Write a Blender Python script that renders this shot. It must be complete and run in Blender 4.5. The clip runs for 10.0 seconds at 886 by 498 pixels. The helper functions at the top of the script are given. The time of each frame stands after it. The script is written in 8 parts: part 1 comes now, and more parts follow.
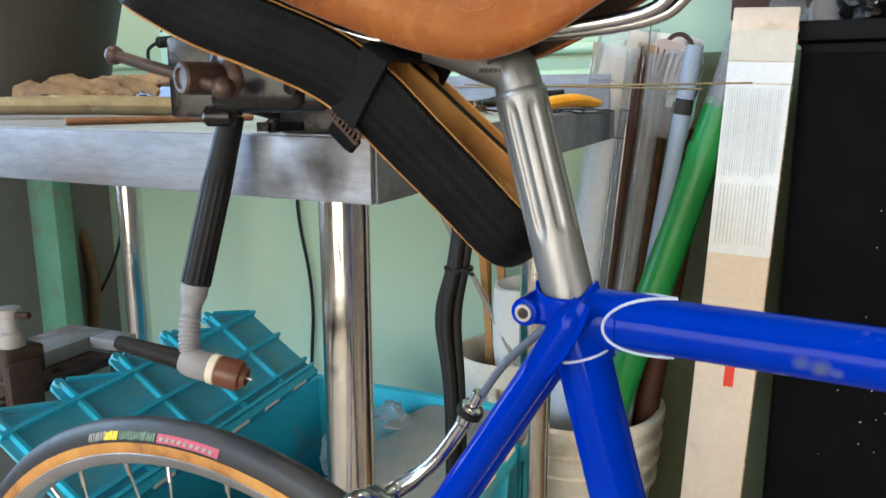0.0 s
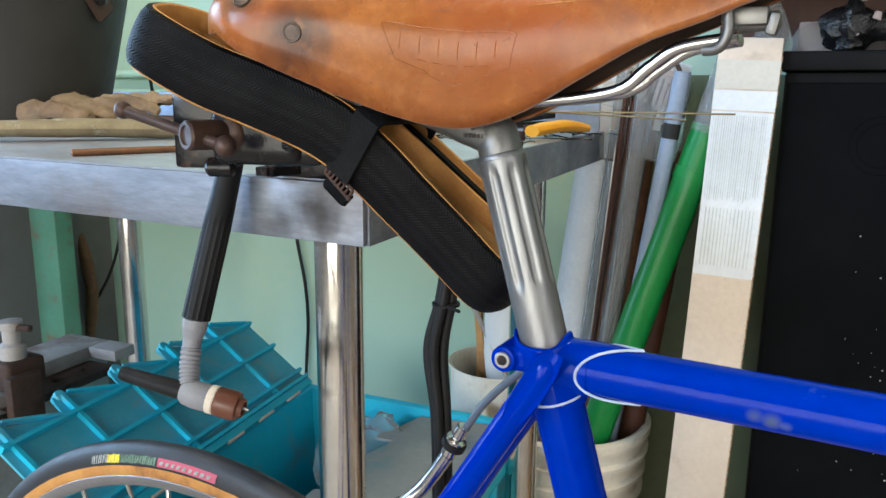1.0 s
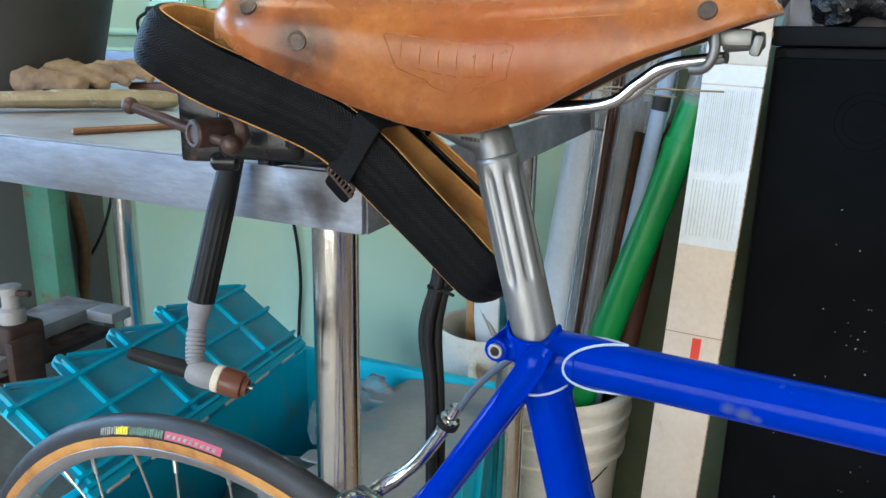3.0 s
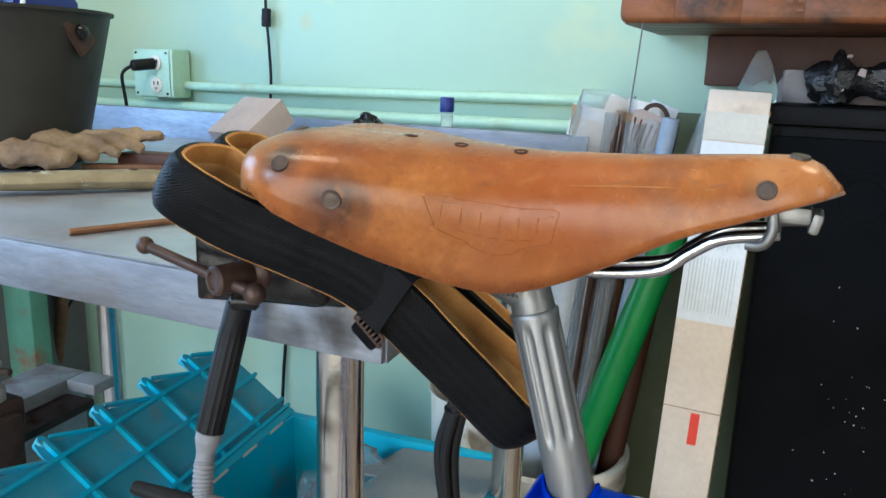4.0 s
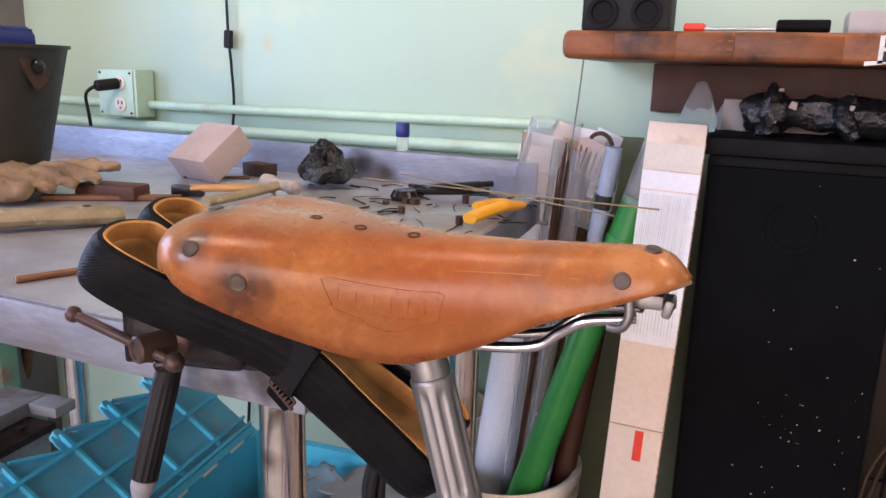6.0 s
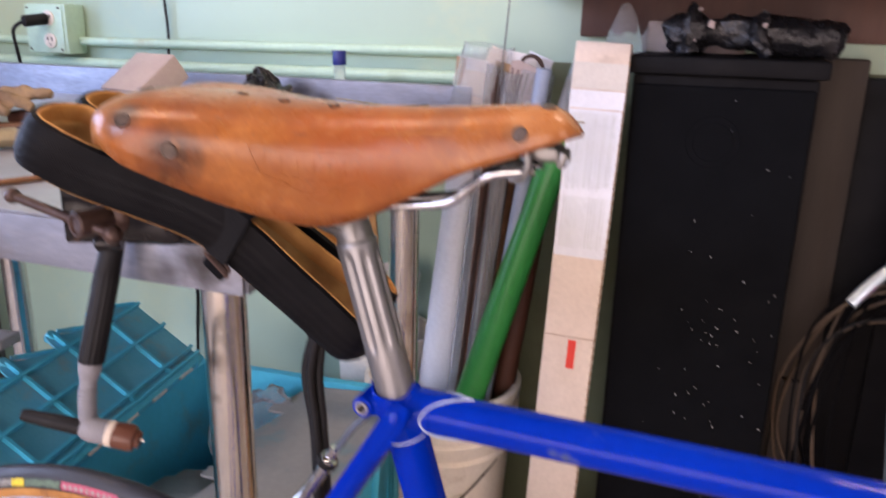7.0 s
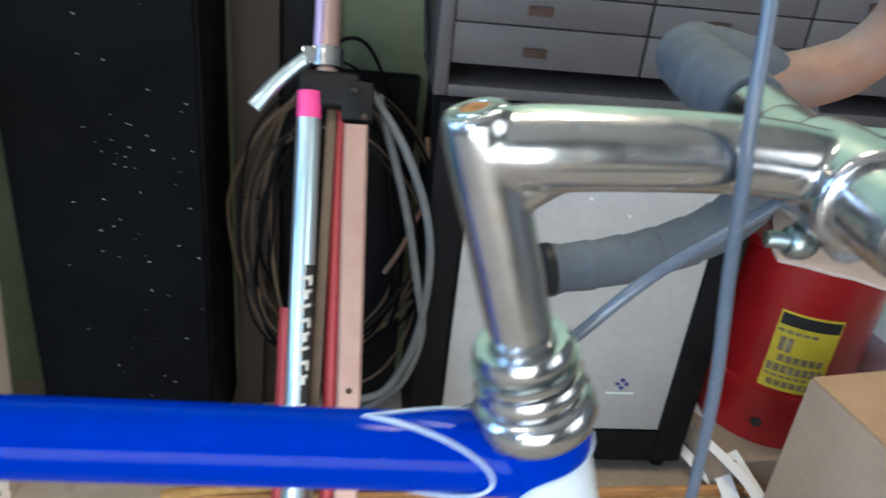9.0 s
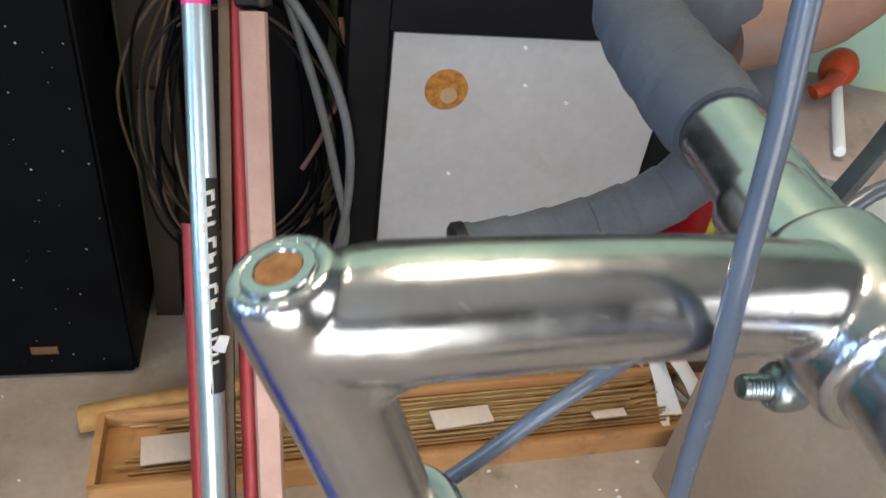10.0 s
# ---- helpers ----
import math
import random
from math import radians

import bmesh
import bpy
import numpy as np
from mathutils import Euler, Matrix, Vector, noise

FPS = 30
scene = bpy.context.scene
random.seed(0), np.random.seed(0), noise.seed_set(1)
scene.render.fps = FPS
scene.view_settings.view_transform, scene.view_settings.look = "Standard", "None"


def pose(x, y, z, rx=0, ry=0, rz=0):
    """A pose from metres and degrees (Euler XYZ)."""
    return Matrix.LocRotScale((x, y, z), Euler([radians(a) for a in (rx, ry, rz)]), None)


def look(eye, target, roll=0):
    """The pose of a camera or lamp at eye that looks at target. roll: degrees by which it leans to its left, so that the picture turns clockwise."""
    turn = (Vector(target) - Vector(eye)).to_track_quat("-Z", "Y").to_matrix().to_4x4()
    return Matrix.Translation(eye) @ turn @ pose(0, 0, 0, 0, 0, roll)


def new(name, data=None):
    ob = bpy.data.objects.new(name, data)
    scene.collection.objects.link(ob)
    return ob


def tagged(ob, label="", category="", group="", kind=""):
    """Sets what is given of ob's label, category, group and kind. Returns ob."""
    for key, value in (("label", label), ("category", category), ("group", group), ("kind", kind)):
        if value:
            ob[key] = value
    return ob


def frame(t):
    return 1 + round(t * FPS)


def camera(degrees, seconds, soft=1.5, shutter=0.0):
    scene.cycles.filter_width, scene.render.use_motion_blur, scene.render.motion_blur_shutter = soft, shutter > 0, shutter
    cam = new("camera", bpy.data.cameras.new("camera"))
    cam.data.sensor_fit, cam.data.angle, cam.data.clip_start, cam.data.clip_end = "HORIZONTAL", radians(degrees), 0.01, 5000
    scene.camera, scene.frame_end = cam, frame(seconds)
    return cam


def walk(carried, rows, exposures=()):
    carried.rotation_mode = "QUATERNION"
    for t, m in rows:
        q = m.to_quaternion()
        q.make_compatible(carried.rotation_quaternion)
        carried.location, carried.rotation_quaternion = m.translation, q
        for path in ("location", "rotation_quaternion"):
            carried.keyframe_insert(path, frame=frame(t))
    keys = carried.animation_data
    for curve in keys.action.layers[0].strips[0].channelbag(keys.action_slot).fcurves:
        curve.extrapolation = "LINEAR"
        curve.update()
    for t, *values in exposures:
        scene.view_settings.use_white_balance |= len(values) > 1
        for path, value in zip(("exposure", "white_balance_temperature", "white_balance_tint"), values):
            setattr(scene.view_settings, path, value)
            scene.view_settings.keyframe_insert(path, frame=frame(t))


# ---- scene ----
cam = camera(60.2, 10.0, shutter=0.4)
PATH = [
    (0, (0.329, 0.028, 0.917), (-0.581, 1.764, 0.518), -0.2),
    (0.5, (0.34, 0.035, 0.945), (-0.589, 1.758, 0.532), -0.9),
    (1, (0.345, 0.01, 0.951), (-0.556, 1.75, 0.55), 0.5),
    (1.5, (0.343, 0.008, 0.958), (-0.527, 1.757, 0.528), 0.9),
    (2, (0.345, -0.002, 0.963), (-0.491, 1.758, 0.511), 0.9),
    (3.3, (0.348, -0.009, 0.991), (-0.517, 1.715, 0.459), 1.2),
    (3.5, (0.317, -0.011, 1.001), (-0.508, 1.748, 0.526), 1.4),
    (4, (0.3, 0.01, 1.046), (-0.508, 1.782, 0.59), 1.8),
    (4.5, (0.302, 0.028, 1.049), (-0.495, 1.809, 0.613), 1.8),
    (5, (0.314, 0.033, 1.051), (-0.466, 1.825, 0.627), 1.7),
    (5.2, (0.322, 0.04, 1.056), (-0.467, 1.826, 0.623), 1.8),
    (6.3, (0.358, -0.012, 1.106), (-0.381, 1.782, 0.622), 1.7),
    (6.5, (0.36, -0.02, 1.105), (-0.357, 1.777, 0.598), 1.6),
    (7, (0.391, -0.036, 1.058), (-0.239, 1.773, 0.483), 1.3),
    (7.5, (0.502, -0.067, 0.985), (0.045, 1.765, 0.324), 1.1),
    (8, (0.6143, -0.0260, 0.9723), (0.380, 1.815, 0.226), 2.1),
    (8.5, (0.6480, 0.0652, 0.9806), (0.648, 1.885, 0.151), 3.3),
    (9, (0.7409, 0.1886, 0.9868), (0.984, 1.947, 0.066), 6.5),
    (9.5, (0.771, 0.26, 0.99), (1.119, 1.896, -0.107), 8.3),
    (10, (0.775, 0.297, 1.007), (1.177, 1.817, -0.229), 8.6),
]
EXPOSURES = [(0, -0.22, 6050, 12), (0.7, -0.24, 5800, 12), (1.5, -0.27, 5500, 9), (3.3, -0.30, 5350, 9), (4.3, -0.37, 5400, 11), (5.2, -0.35, 5900, 28), (6.3, -0.36, 6250, 41), (7.0, -0.32, 6250, 41), (7.5, -0.19, 6050, 30), (8.5, -0.15, 5700, 15), (9.0, -0.05, 5150, 10), (10, -0.27, 5550, 16)]
walk(cam, [(t, look(eye, target, roll)) for t, eye, target, roll in PATH], EXPOSURES)

# ---- world and lights ----
world = bpy.data.worlds.new("world")
scene.world = world
world.use_nodes = True
wn = world.node_tree
sky = wn.nodes.new("ShaderNodeTexSky")
sky.sky_type, sky.sun_disc = "NISHITA", False
sky.sun_elevation, sky.sun_rotation = radians(35), radians(250)
wn.links.new(sky.outputs[0], wn.nodes["Background"].inputs[0])
wn.nodes["Background"].inputs[1].default_value = 0.1


def area_lamp(name, eye, target, sx, sy, power, colour):
    data = bpy.data.lights.new(name, "AREA")
    data.shape, data.size, data.size_y, data.energy, data.color = "RECTANGLE", sx, sy, power, colour
    ob = new(name, data)
    ob.matrix_world = look(eye, target)
    return ob


# two cool daylight windows; warm: two ceiling lamps, east light, an added south fill
area_lamp("window_light", (-2.12, 0.335, 1.30), (0.0, 0.80, 0.60), 1.10, 1.40, 56, (0.50, 0.76, 1.0))
area_lamp("window_light", (-1.55, -2.52, 2.07), (0.0, 0.60, 0.50), 0.86, 0.80, 82, (0.70, 0.86, 1.0))
# unseen source, added to brighten the space under the bench from the front
area_lamp("added_fill_light", (0.15, -2.52, 0.88), (-0.2, 0.8, 0.50), 2.26, 1.55, 104, (1.0, 0.90, 0.68))
# warm light from the right; the window for it is assumed
area_lamp("window_light", (2.62, -0.90, 1.50), (0.0, 0.80, 0.40), 1.20, 1.20, 26, (1.0, 0.90, 0.70))
for lx, ly, sx, sy, lp in ((-0.65, 0.13, 0.70, 0.08, 20), (1.03, 0.88, 0.38, 0.40, 30)):
    area_lamp("ceiling_light", (lx, ly, 2.655), (lx, ly, 0.0), sx, sy, lp, (1.0, 0.78, 0.47))


# ---- materials ----
def mk(name, c1, c2=None, scale=8.0, rough=0.5, rough2=None, metal=0.0, bump=0.1, bump_scale=60.0, stain=None, stain_amount=0.5, stain_scale=3.0,
       coat=0.0, stretch=(1, 1, 1), spec=0.5, trans=0.0, ior=1.45, sheen=0.0, random_value=0.0, depth=0.002, grain=0.18):
    """A surface with broad mottling, fine grain, relief and stains with a shape of their own."""
    m = bpy.data.materials.new(name)
    m.use_nodes = True
    t = m.node_tree
    b = t.nodes["Principled BSDF"]
    co = t.nodes.new("ShaderNodeTexCoord")
    mp = t.nodes.new("ShaderNodeMapping")
    mp.inputs["Scale"].default_value = stretch
    t.links.new(co.outputs["Object"], mp.inputs[0])

    def noise_tex(s, detail=6.0, r=0.6, mapped=True):
        n = t.nodes.new("ShaderNodeTexNoise")
        n.inputs["Scale"].default_value, n.inputs["Detail"].default_value, n.inputs["Roughness"].default_value = s, detail, r
        t.links.new(mp.outputs[0] if mapped else co.outputs["Object"], n.inputs["Vector"])
        return n.outputs["Fac"]

    def ramp(src, a, z, v0=0.0, v1=1.0):
        r = t.nodes.new("ShaderNodeMapRange")
        r.inputs[1].default_value, r.inputs[2].default_value, r.inputs[3].default_value, r.inputs[4].default_value = a, z, v0, v1
        t.links.new(src, r.inputs[0])
        return r.outputs[0]

    def mix(fac, a, z):
        x = t.nodes.new("ShaderNodeMix")
        x.data_type = "RGBA"
        for sock, v in ((x.inputs[0], fac), (x.inputs[6], a), (x.inputs[7], z)):
            if isinstance(v, bpy.types.NodeSocket):
                t.links.new(v, sock)
            elif isinstance(v, tuple):
                sock.default_value = (*v, 1)
            else:
                sock.default_value = v
        return x.outputs[2]

    c2 = c2 or tuple(0.8 * v for v in c1)
    col = mix(ramp(noise_tex(scale), 0.35, 0.65), c1, c2)
    fine = noise_tex(scale * 14, 3.0)
    col = mix(ramp(fine, 0.3, 0.7, 0.0, grain), col, tuple(0.55 * v for v in c2))
    if stain:
        s = ramp(noise_tex(stain_scale, 8.0, 0.65, False), 0.62 - 0.2 * stain_amount, 0.74 - 0.12 * stain_amount)
        col = mix(s, col, stain)
    if random_value:
        info = t.nodes.new("ShaderNodeObjectInfo")
        h = t.nodes.new("ShaderNodeHueSaturation")
        t.links.new(ramp(info.outputs["Random"], 0, 1, 1 - random_value, 1 + random_value), h.inputs["Value"])
        t.links.new(col, h.inputs["Color"])
        col = h.outputs[0]
    t.links.new(col, b.inputs["Base Color"])
    rr = rough2 if rough2 is not None else min(1.0, rough + 0.12)
    t.links.new(ramp(noise_tex(scale * 3), 0.3, 0.7, rough, rr), b.inputs["Roughness"])
    b.inputs["Metallic"].default_value = metal
    b.inputs["Specular IOR Level"].default_value = spec
    b.inputs["Coat Weight"].default_value = coat
    b.inputs["Coat Roughness"].default_value = 0.06
    b.inputs["Transmission Weight"].default_value = trans
    b.inputs["IOR"].default_value = ior
    b.inputs["Sheen Weight"].default_value = sheen
    if bump:
        bp = t.nodes.new("ShaderNodeBump")
        bp.inputs["Strength"].default_value, bp.inputs["Distance"].default_value = bump, depth
        t.links.new(noise_tex(bump_scale, 4.0), bp.inputs["Height"])
        t.links.new(bp.outputs[0], b.inputs["Normal"])
    return m


M = {}
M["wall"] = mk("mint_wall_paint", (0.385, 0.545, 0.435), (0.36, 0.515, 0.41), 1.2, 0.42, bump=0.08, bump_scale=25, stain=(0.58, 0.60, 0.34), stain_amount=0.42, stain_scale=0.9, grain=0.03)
M["plain_wall"] = mk("plain_wall_paint", (0.17, 0.165, 0.16), (0.13, 0.125, 0.12), 2.0, 0.6, bump=0.1)
M["olive"] = mk("dark_olive", (0.135, 0.155, 0.085), (0.105, 0.125, 0.065), 4.0, 0.55, bump=0.15, stain=(0.06, 0.065, 0.04), stain_amount=0.35)
M["ceiling"] = mk("ceiling_paint", (0.50, 0.48, 0.44), (0.44, 0.42, 0.38), 2.0, 0.7)
M["floor"] = mk("worn_concrete", (0.46, 0.39, 0.32), (0.33, 0.275, 0.22), 5.0, 0.75, bump=0.35, bump_scale=90, stain=(0.10, 0.08, 0.06), stain_amount=0.35, stain_scale=4)
M["peel"] = mk("peeling_green_paint", (0.12, 0.29, 0.20), (0.085, 0.22, 0.15), 6.0, 0.5, bump=0.5, bump_scale=24, stain=(0.20, 0.09, 0.06), stain_amount=0.42, stain_scale=9)
M["steel"] = mk("scuffed_bench_steel", (0.33, 0.36, 0.43), (0.20, 0.22, 0.27), 9.0, 0.46, 0.68, 0.80, bump=0.2, bump_scale=110, stretch=(0.35, 1, 1.6), stain=(0.20, 0.18, 0.18), stain_amount=0.42, stain_scale=6, grain=0.40)
M["steel_top"] = mk("stained_bench_top", (0.53, 0.55, 0.62), (0.40, 0.41, 0.46), 6.0, 0.34, 0.52, 0.65, bump=0.15, bump_scale=150, stain=(0.34, 0.26, 0.21), stain_amount=0.45, stain_scale=5)
M["chrome"] = mk("chromed_leg", (0.74, 0.725, 0.70), (0.56, 0.54, 0.52), 9.0, 0.10, 0.26, 1.0, bump=0.05, bump_scale=200, stain=(0.42, 0.36, 0.31), stain_amount=0.2, stain_scale=10)
M["alloy"] = mk("polished_alloy", (0.53, 0.535, 0.55), (0.44, 0.445, 0.46), 45.0, 0.17, 0.27, 1.0, bump=0.015, bump_scale=380, stain=(0.50, 0.46, 0.42), stain_amount=0.2, stain_scale=70)
M["cast"] = mk("dull_cast_alloy", (0.24, 0.235, 0.23), (0.18, 0.176, 0.172), 60.0, 0.40, 0.52, 0.9, bump=0.08, bump_scale=400)
M["post"] = mk("satin_alloy", (0.285, 0.285, 0.292), (0.228, 0.228, 0.234), 40.0, 0.42, 0.52, 0.88, bump=0.05, bump_scale=500, stretch=(1, 1, 0.12))
M["zinc"] = mk("zinc_bolt", (0.32, 0.36, 0.37), (0.25, 0.28, 0.28), 80.0, 0.25, 0.4, 1.0, bump=0.05, bump_scale=400)
M["blue"] = mk("blue_enamel", (0.0, 0.024, 0.37), (0.0, 0.019, 0.32), 8.0, 0.05, 0.09, 0.0, bump=0.012, bump_scale=160, coat=0.0, spec=0.10, stain=(0.06, 0.10, 0.40), stain_amount=-0.15, stain_scale=22)
M["white_paint"] = mk("white_enamel", (0.66, 0.72, 0.80), (0.60, 0.66, 0.75), 10.0, 0.2, 0.28, bump=0.02, coat=0.8, stain=(0.55, 0.45, 0.42), stain_amount=-0.1, stain_scale=40)
M["stripe"] = mk("white_lining", (0.50, 0.60, 0.78), None, 60.0, 0.4, bump=0.0)
M["rubber"] = mk("black_rubber", (0.004, 0.004, 0.005), (0.007, 0.007, 0.008), 40.0, 0.42, 0.55, bump=0.2, spec=0.05, bump_scale=500)
M["plastic_black"] = mk("black_plastic", (0.010, 0.010, 0.011), (0.017, 0.017, 0.018), 20.0, 0.40, 0.55, spec=0.15, bump=0.1, bump_scale=200)
M["gum"] = mk("tan_cotton_casing", (0.54, 0.27, 0.070), (0.38, 0.165, 0.038), 30.0, 0.62, bump=0.3, bump_scale=700, stain=(0.20, 0.09, 0.03), stain_amount=0.15, stain_scale=30)
M["tape_white"] = mk("cream_base_tape", (0.52, 0.32, 0.11), (0.38, 0.21, 0.07), 60.0, 0.8, bump=0.3, bump_scale=600)
M["hood"] = mk("perished_gum_rubber", (0.25, 0.125, 0.075), (0.15, 0.09, 0.07), 18.0, 0.6, bump=0.3, bump_scale=120, stain=(0.16, 0.12, 0.11), stain_amount=0.6, stain_scale=16)
M["bartape"] = mk("grey_cork_tape", (0.080, 0.090, 0.108), (0.055, 0.062, 0.077), 30.0, 0.75, bump=0.35, bump_scale=300)
M["housing"] = mk("grey_cable_housing", (0.095, 0.115, 0.155), (0.08, 0.098, 0.135), 90.0, 0.20, 0.28, bump=0.02)
M["tote"] = mk("blue_tote_plastic", (0.045, 0.50, 0.70), (0.035, 0.45, 0.64), 6.0, 0.4, 0.55, bump=0.08, bump_scale=150, stain=(0.14, 0.30, 0.36), stain_amount=0.35, stain_scale=7)
M["brown_cup"] = mk("brown_ceramic_cup", (0.13, 0.045, 0.022), (0.10, 0.035, 0.02), 40.0, 0.32, 0.45, bump=0.05)
M["grey_rubber"] = mk("grey_torch_rubber", (0.24, 0.24, 0.26), (0.20, 0.20, 0.22), 40.0, 0.55, bump=0.08)
M["white_plastic"] = mk("white_plastic", (0.82, 0.77, 0.68), (0.74, 0.68, 0.58), 8.0, 0.42, 0.6, bump=0.1, bump_scale=80, stain=(0.46, 0.37, 0.28), stain_amount=0.35, stain_scale=9)
M["oily"] = mk("oily_dark_steel", (0.016, 0.015, 0.016), (0.008, 0.0075, 0.009), 30.0, 0.16, 0.30, 0.0, spec=0.3, bump=0.15, bump_scale=200, stain=(0.13, 0.075, 0.05), stain_amount=0.2, stain_scale=22)
M["brown_iron"] = mk("browned_iron", (0.085, 0.048, 0.036), (0.04, 0.024, 0.020), 40.0, 0.40, 0.55, 0.4, bump=0.2, bump_scale=150)
M["rust"] = mk("rusty_iron", (0.075, 0.042, 0.03), (0.042, 0.024, 0.018), 25.0, 0.7, 0.85, 0.2, bump=0.5, bump_scale=90)
M["castgrey"] = mk("dusty_grey_iron", (0.44, 0.41, 0.39), (0.32, 0.29, 0.27), 12.0, 0.6, 0.8, 0.2, bump=0.3, bump_scale=90, stain=(0.17, 0.11, 0.08), stain_amount=0.4, stain_scale=8)
M["brass_rod"] = mk("brass_rod", (0.62, 0.46, 0.22), (0.50, 0.33, 0.14), 30.0, 0.4, 0.55, 0.5, bump=0.05)
M["brown_rod"] = mk("rusted_filler_rod", (0.24, 0.12, 0.06), (0.17, 0.085, 0.05), 60.0, 0.5, 0.7, 0.5, bump=0.2, bump_scale=300)
M["glove"] = mk("soiled_work_glove", (0.36, 0.255, 0.155), (0.21, 0.14, 0.085), 14.0, 0.85, bump=0.5, bump_scale=60, stain=(0.13, 0.09, 0.065), stain_amount=0.3, stain_scale=16, depth=0.008)
M["helmet"] = mk("dusty_black_shell", (0.020, 0.020, 0.019), (0.036, 0.034, 0.030), 6.0, 0.45, 0.65, spec=0.3, bump=0.08)
M["block"] = mk("grey_fire_block", (0.46, 0.39, 0.37), (0.40, 0.33, 0.315), 14.0, 0.8, bump=0.2, bump_scale=200)
M["yellow"] = mk("yellow_vinyl", (0.85, 0.42, 0.010), (0.75, 0.34, 0.01), 30.0, 0.35, 0.5, bump=0.06)
M["cardboard"] = mk("brown_cardboard", (0.40, 0.26, 0.15), (0.33, 0.21, 0.12), 10.0, 0.8, bump=0.12, bump_scale=150)
M["dullcard"] = mk("dusty_pink_card", (0.42, 0.34, 0.31), (0.34, 0.27, 0.25), 12.0, 0.7, bump=0.06, bump_scale=150, stain=(0.2, 0.16, 0.14), stain_amount=0.3, stain_scale=9)
M["whitecard"] = mk("white_carton", (0.74, 0.64, 0.55), (0.67, 0.57, 0.48), 9.0, 0.6, 0.7, bump=0.06, bump_scale=150, stain=(0.45, 0.37, 0.30), stain_amount=0.15, stain_scale=9)
M["paper"] = mk("white_paper", (0.78, 0.78, 0.78), (0.72, 0.72, 0.73), 8.0, 0.7, bump=0.05, grain=0.04)
M["print_grey"] = mk("faded_grey_print", (0.60, 0.66, 0.66), None, 40.0, 0.6, bump=0.0)
M["green_print"] = mk("green_print", (0.03, 0.30, 0.10), None, 40.0, 0.6, bump=0.0)
M["red_print"] = mk("red_sticker", (0.80, 0.06, 0.03), (0.7, 0.05, 0.03), 40.0, 0.5, bump=0.0)
M["black_print"] = mk("black_print", (0.02, 0.02, 0.02), None, 40.0, 0.6, bump=0.0)
M["white_print"] = mk("white_print", (0.72, 0.72, 0.70), None, 40.0, 0.6, bump=0.0)
M["yellow_print"] = mk("yellow_label", (0.75, 0.60, 0.03), None, 30.0, 0.5, bump=0.0)
M["orange_print"] = mk("amber_sticker", (0.46, 0.20, 0.02), (0.20, 0.08, 0.015), 90.0, 0.5, bump=0.0)
M["pink_print"] = mk("pink_label", (0.50, 0.07, 0.12), (0.40, 0.10, 0.15), 120.0, 0.6, bump=0.0)
M["speaker"] = mk("black_speaker_grille", (0.0044, 0.0049, 0.0060), (0.0064, 0.0070, 0.0084), 9.0, 0.65, 0.8, spec=0.03, bump=0.25, bump_scale=900)
M["stamp"] = mk("stamp_ink", (0.17, 0.062, 0.027), None, 40.0, 0.5, bump=0.0)
M["rivet"] = mk("tarnished_rivet", (0.115, 0.085, 0.068), (0.055, 0.042, 0.036), 220.0, 0.42, 0.58, 0.6, bump=0.1, bump_scale=500)
M["old_handle"] = mk("tarnished_handle", (0.30, 0.25, 0.15), (0.19, 0.145, 0.085), 26.0, 0.6, 0.75, 0.1, bump=0.3, bump_scale=120, stain=(0.42, 0.42, 0.33), stain_amount=0.35, stain_scale=40)
M["film_sheet"] = mk("bluish_plastic_sheet", (0.76, 0.80, 0.86), (0.70, 0.74, 0.81), 10.0, 0.3, 0.45, bump=0.15, bump_scale=25)
M["box_card"] = mk("dull_cardboard", (0.34, 0.265, 0.20), (0.29, 0.22, 0.165), 7.0, 0.8, bump=0.1, bump_scale=150, stain=(0.24, 0.19, 0.15), stain_amount=0.2, stain_scale=8)
M["dull_green"] = mk("worn_green_print", (0.16, 0.25, 0.17), (0.08, 0.12, 0.09), 300.0, 0.6, bump=0.0)
M["dull_white"] = mk("worn_white_print", (0.38, 0.38, 0.35), (0.20, 0.20, 0.18), 300.0, 0.6, bump=0.0)
M["brass_dull"] = mk("dull_brass_wire", (0.34, 0.27, 0.15), (0.26, 0.19, 0.10), 60.0, 0.4, 0.55, 0.8, bump=0.03)
M["socket"] = mk("rusty_socket", (0.42, 0.20, 0.07), (0.26, 0.11, 0.04), 300.0, 0.45, 0.6, 0.5, bump=0.2, bump_scale=600)
M["lavender"] = mk("lavender_anodised", (0.50, 0.40, 0.62), (0.45, 0.36, 0.55), 20.0, 0.35, 0.45, 0.5, bump=0.0)
M["tip"] = mk("magenta_anodised", (0.80, 0.07, 0.32), (0.70, 0.06, 0.27), 30.0, 0.35, 0.45, bump=0.0)
M["plank"] = mk("grained_dark_brown", (0.034, 0.023, 0.015), (0.020, 0.014, 0.010), 6.0, 0.6, bump=0.1, stretch=(2, 2, 0.25))
M["worn_tread"] = mk("dusty_worn_tread", (0.030, 0.030, 0.034), (0.020, 0.020, 0.023), 20.0, 0.42, 0.55, bump=0.1, bump_scale=500, spec=0.45)
M["tote_dusty"] = mk("dusty_blue_plastic", (0.10, 0.43, 0.57), (0.06, 0.38, 0.53), 14.0, 0.5, 0.65, bump=0.08, stain=(0.20, 0.32, 0.36), stain_amount=0.45, stain_scale=12)
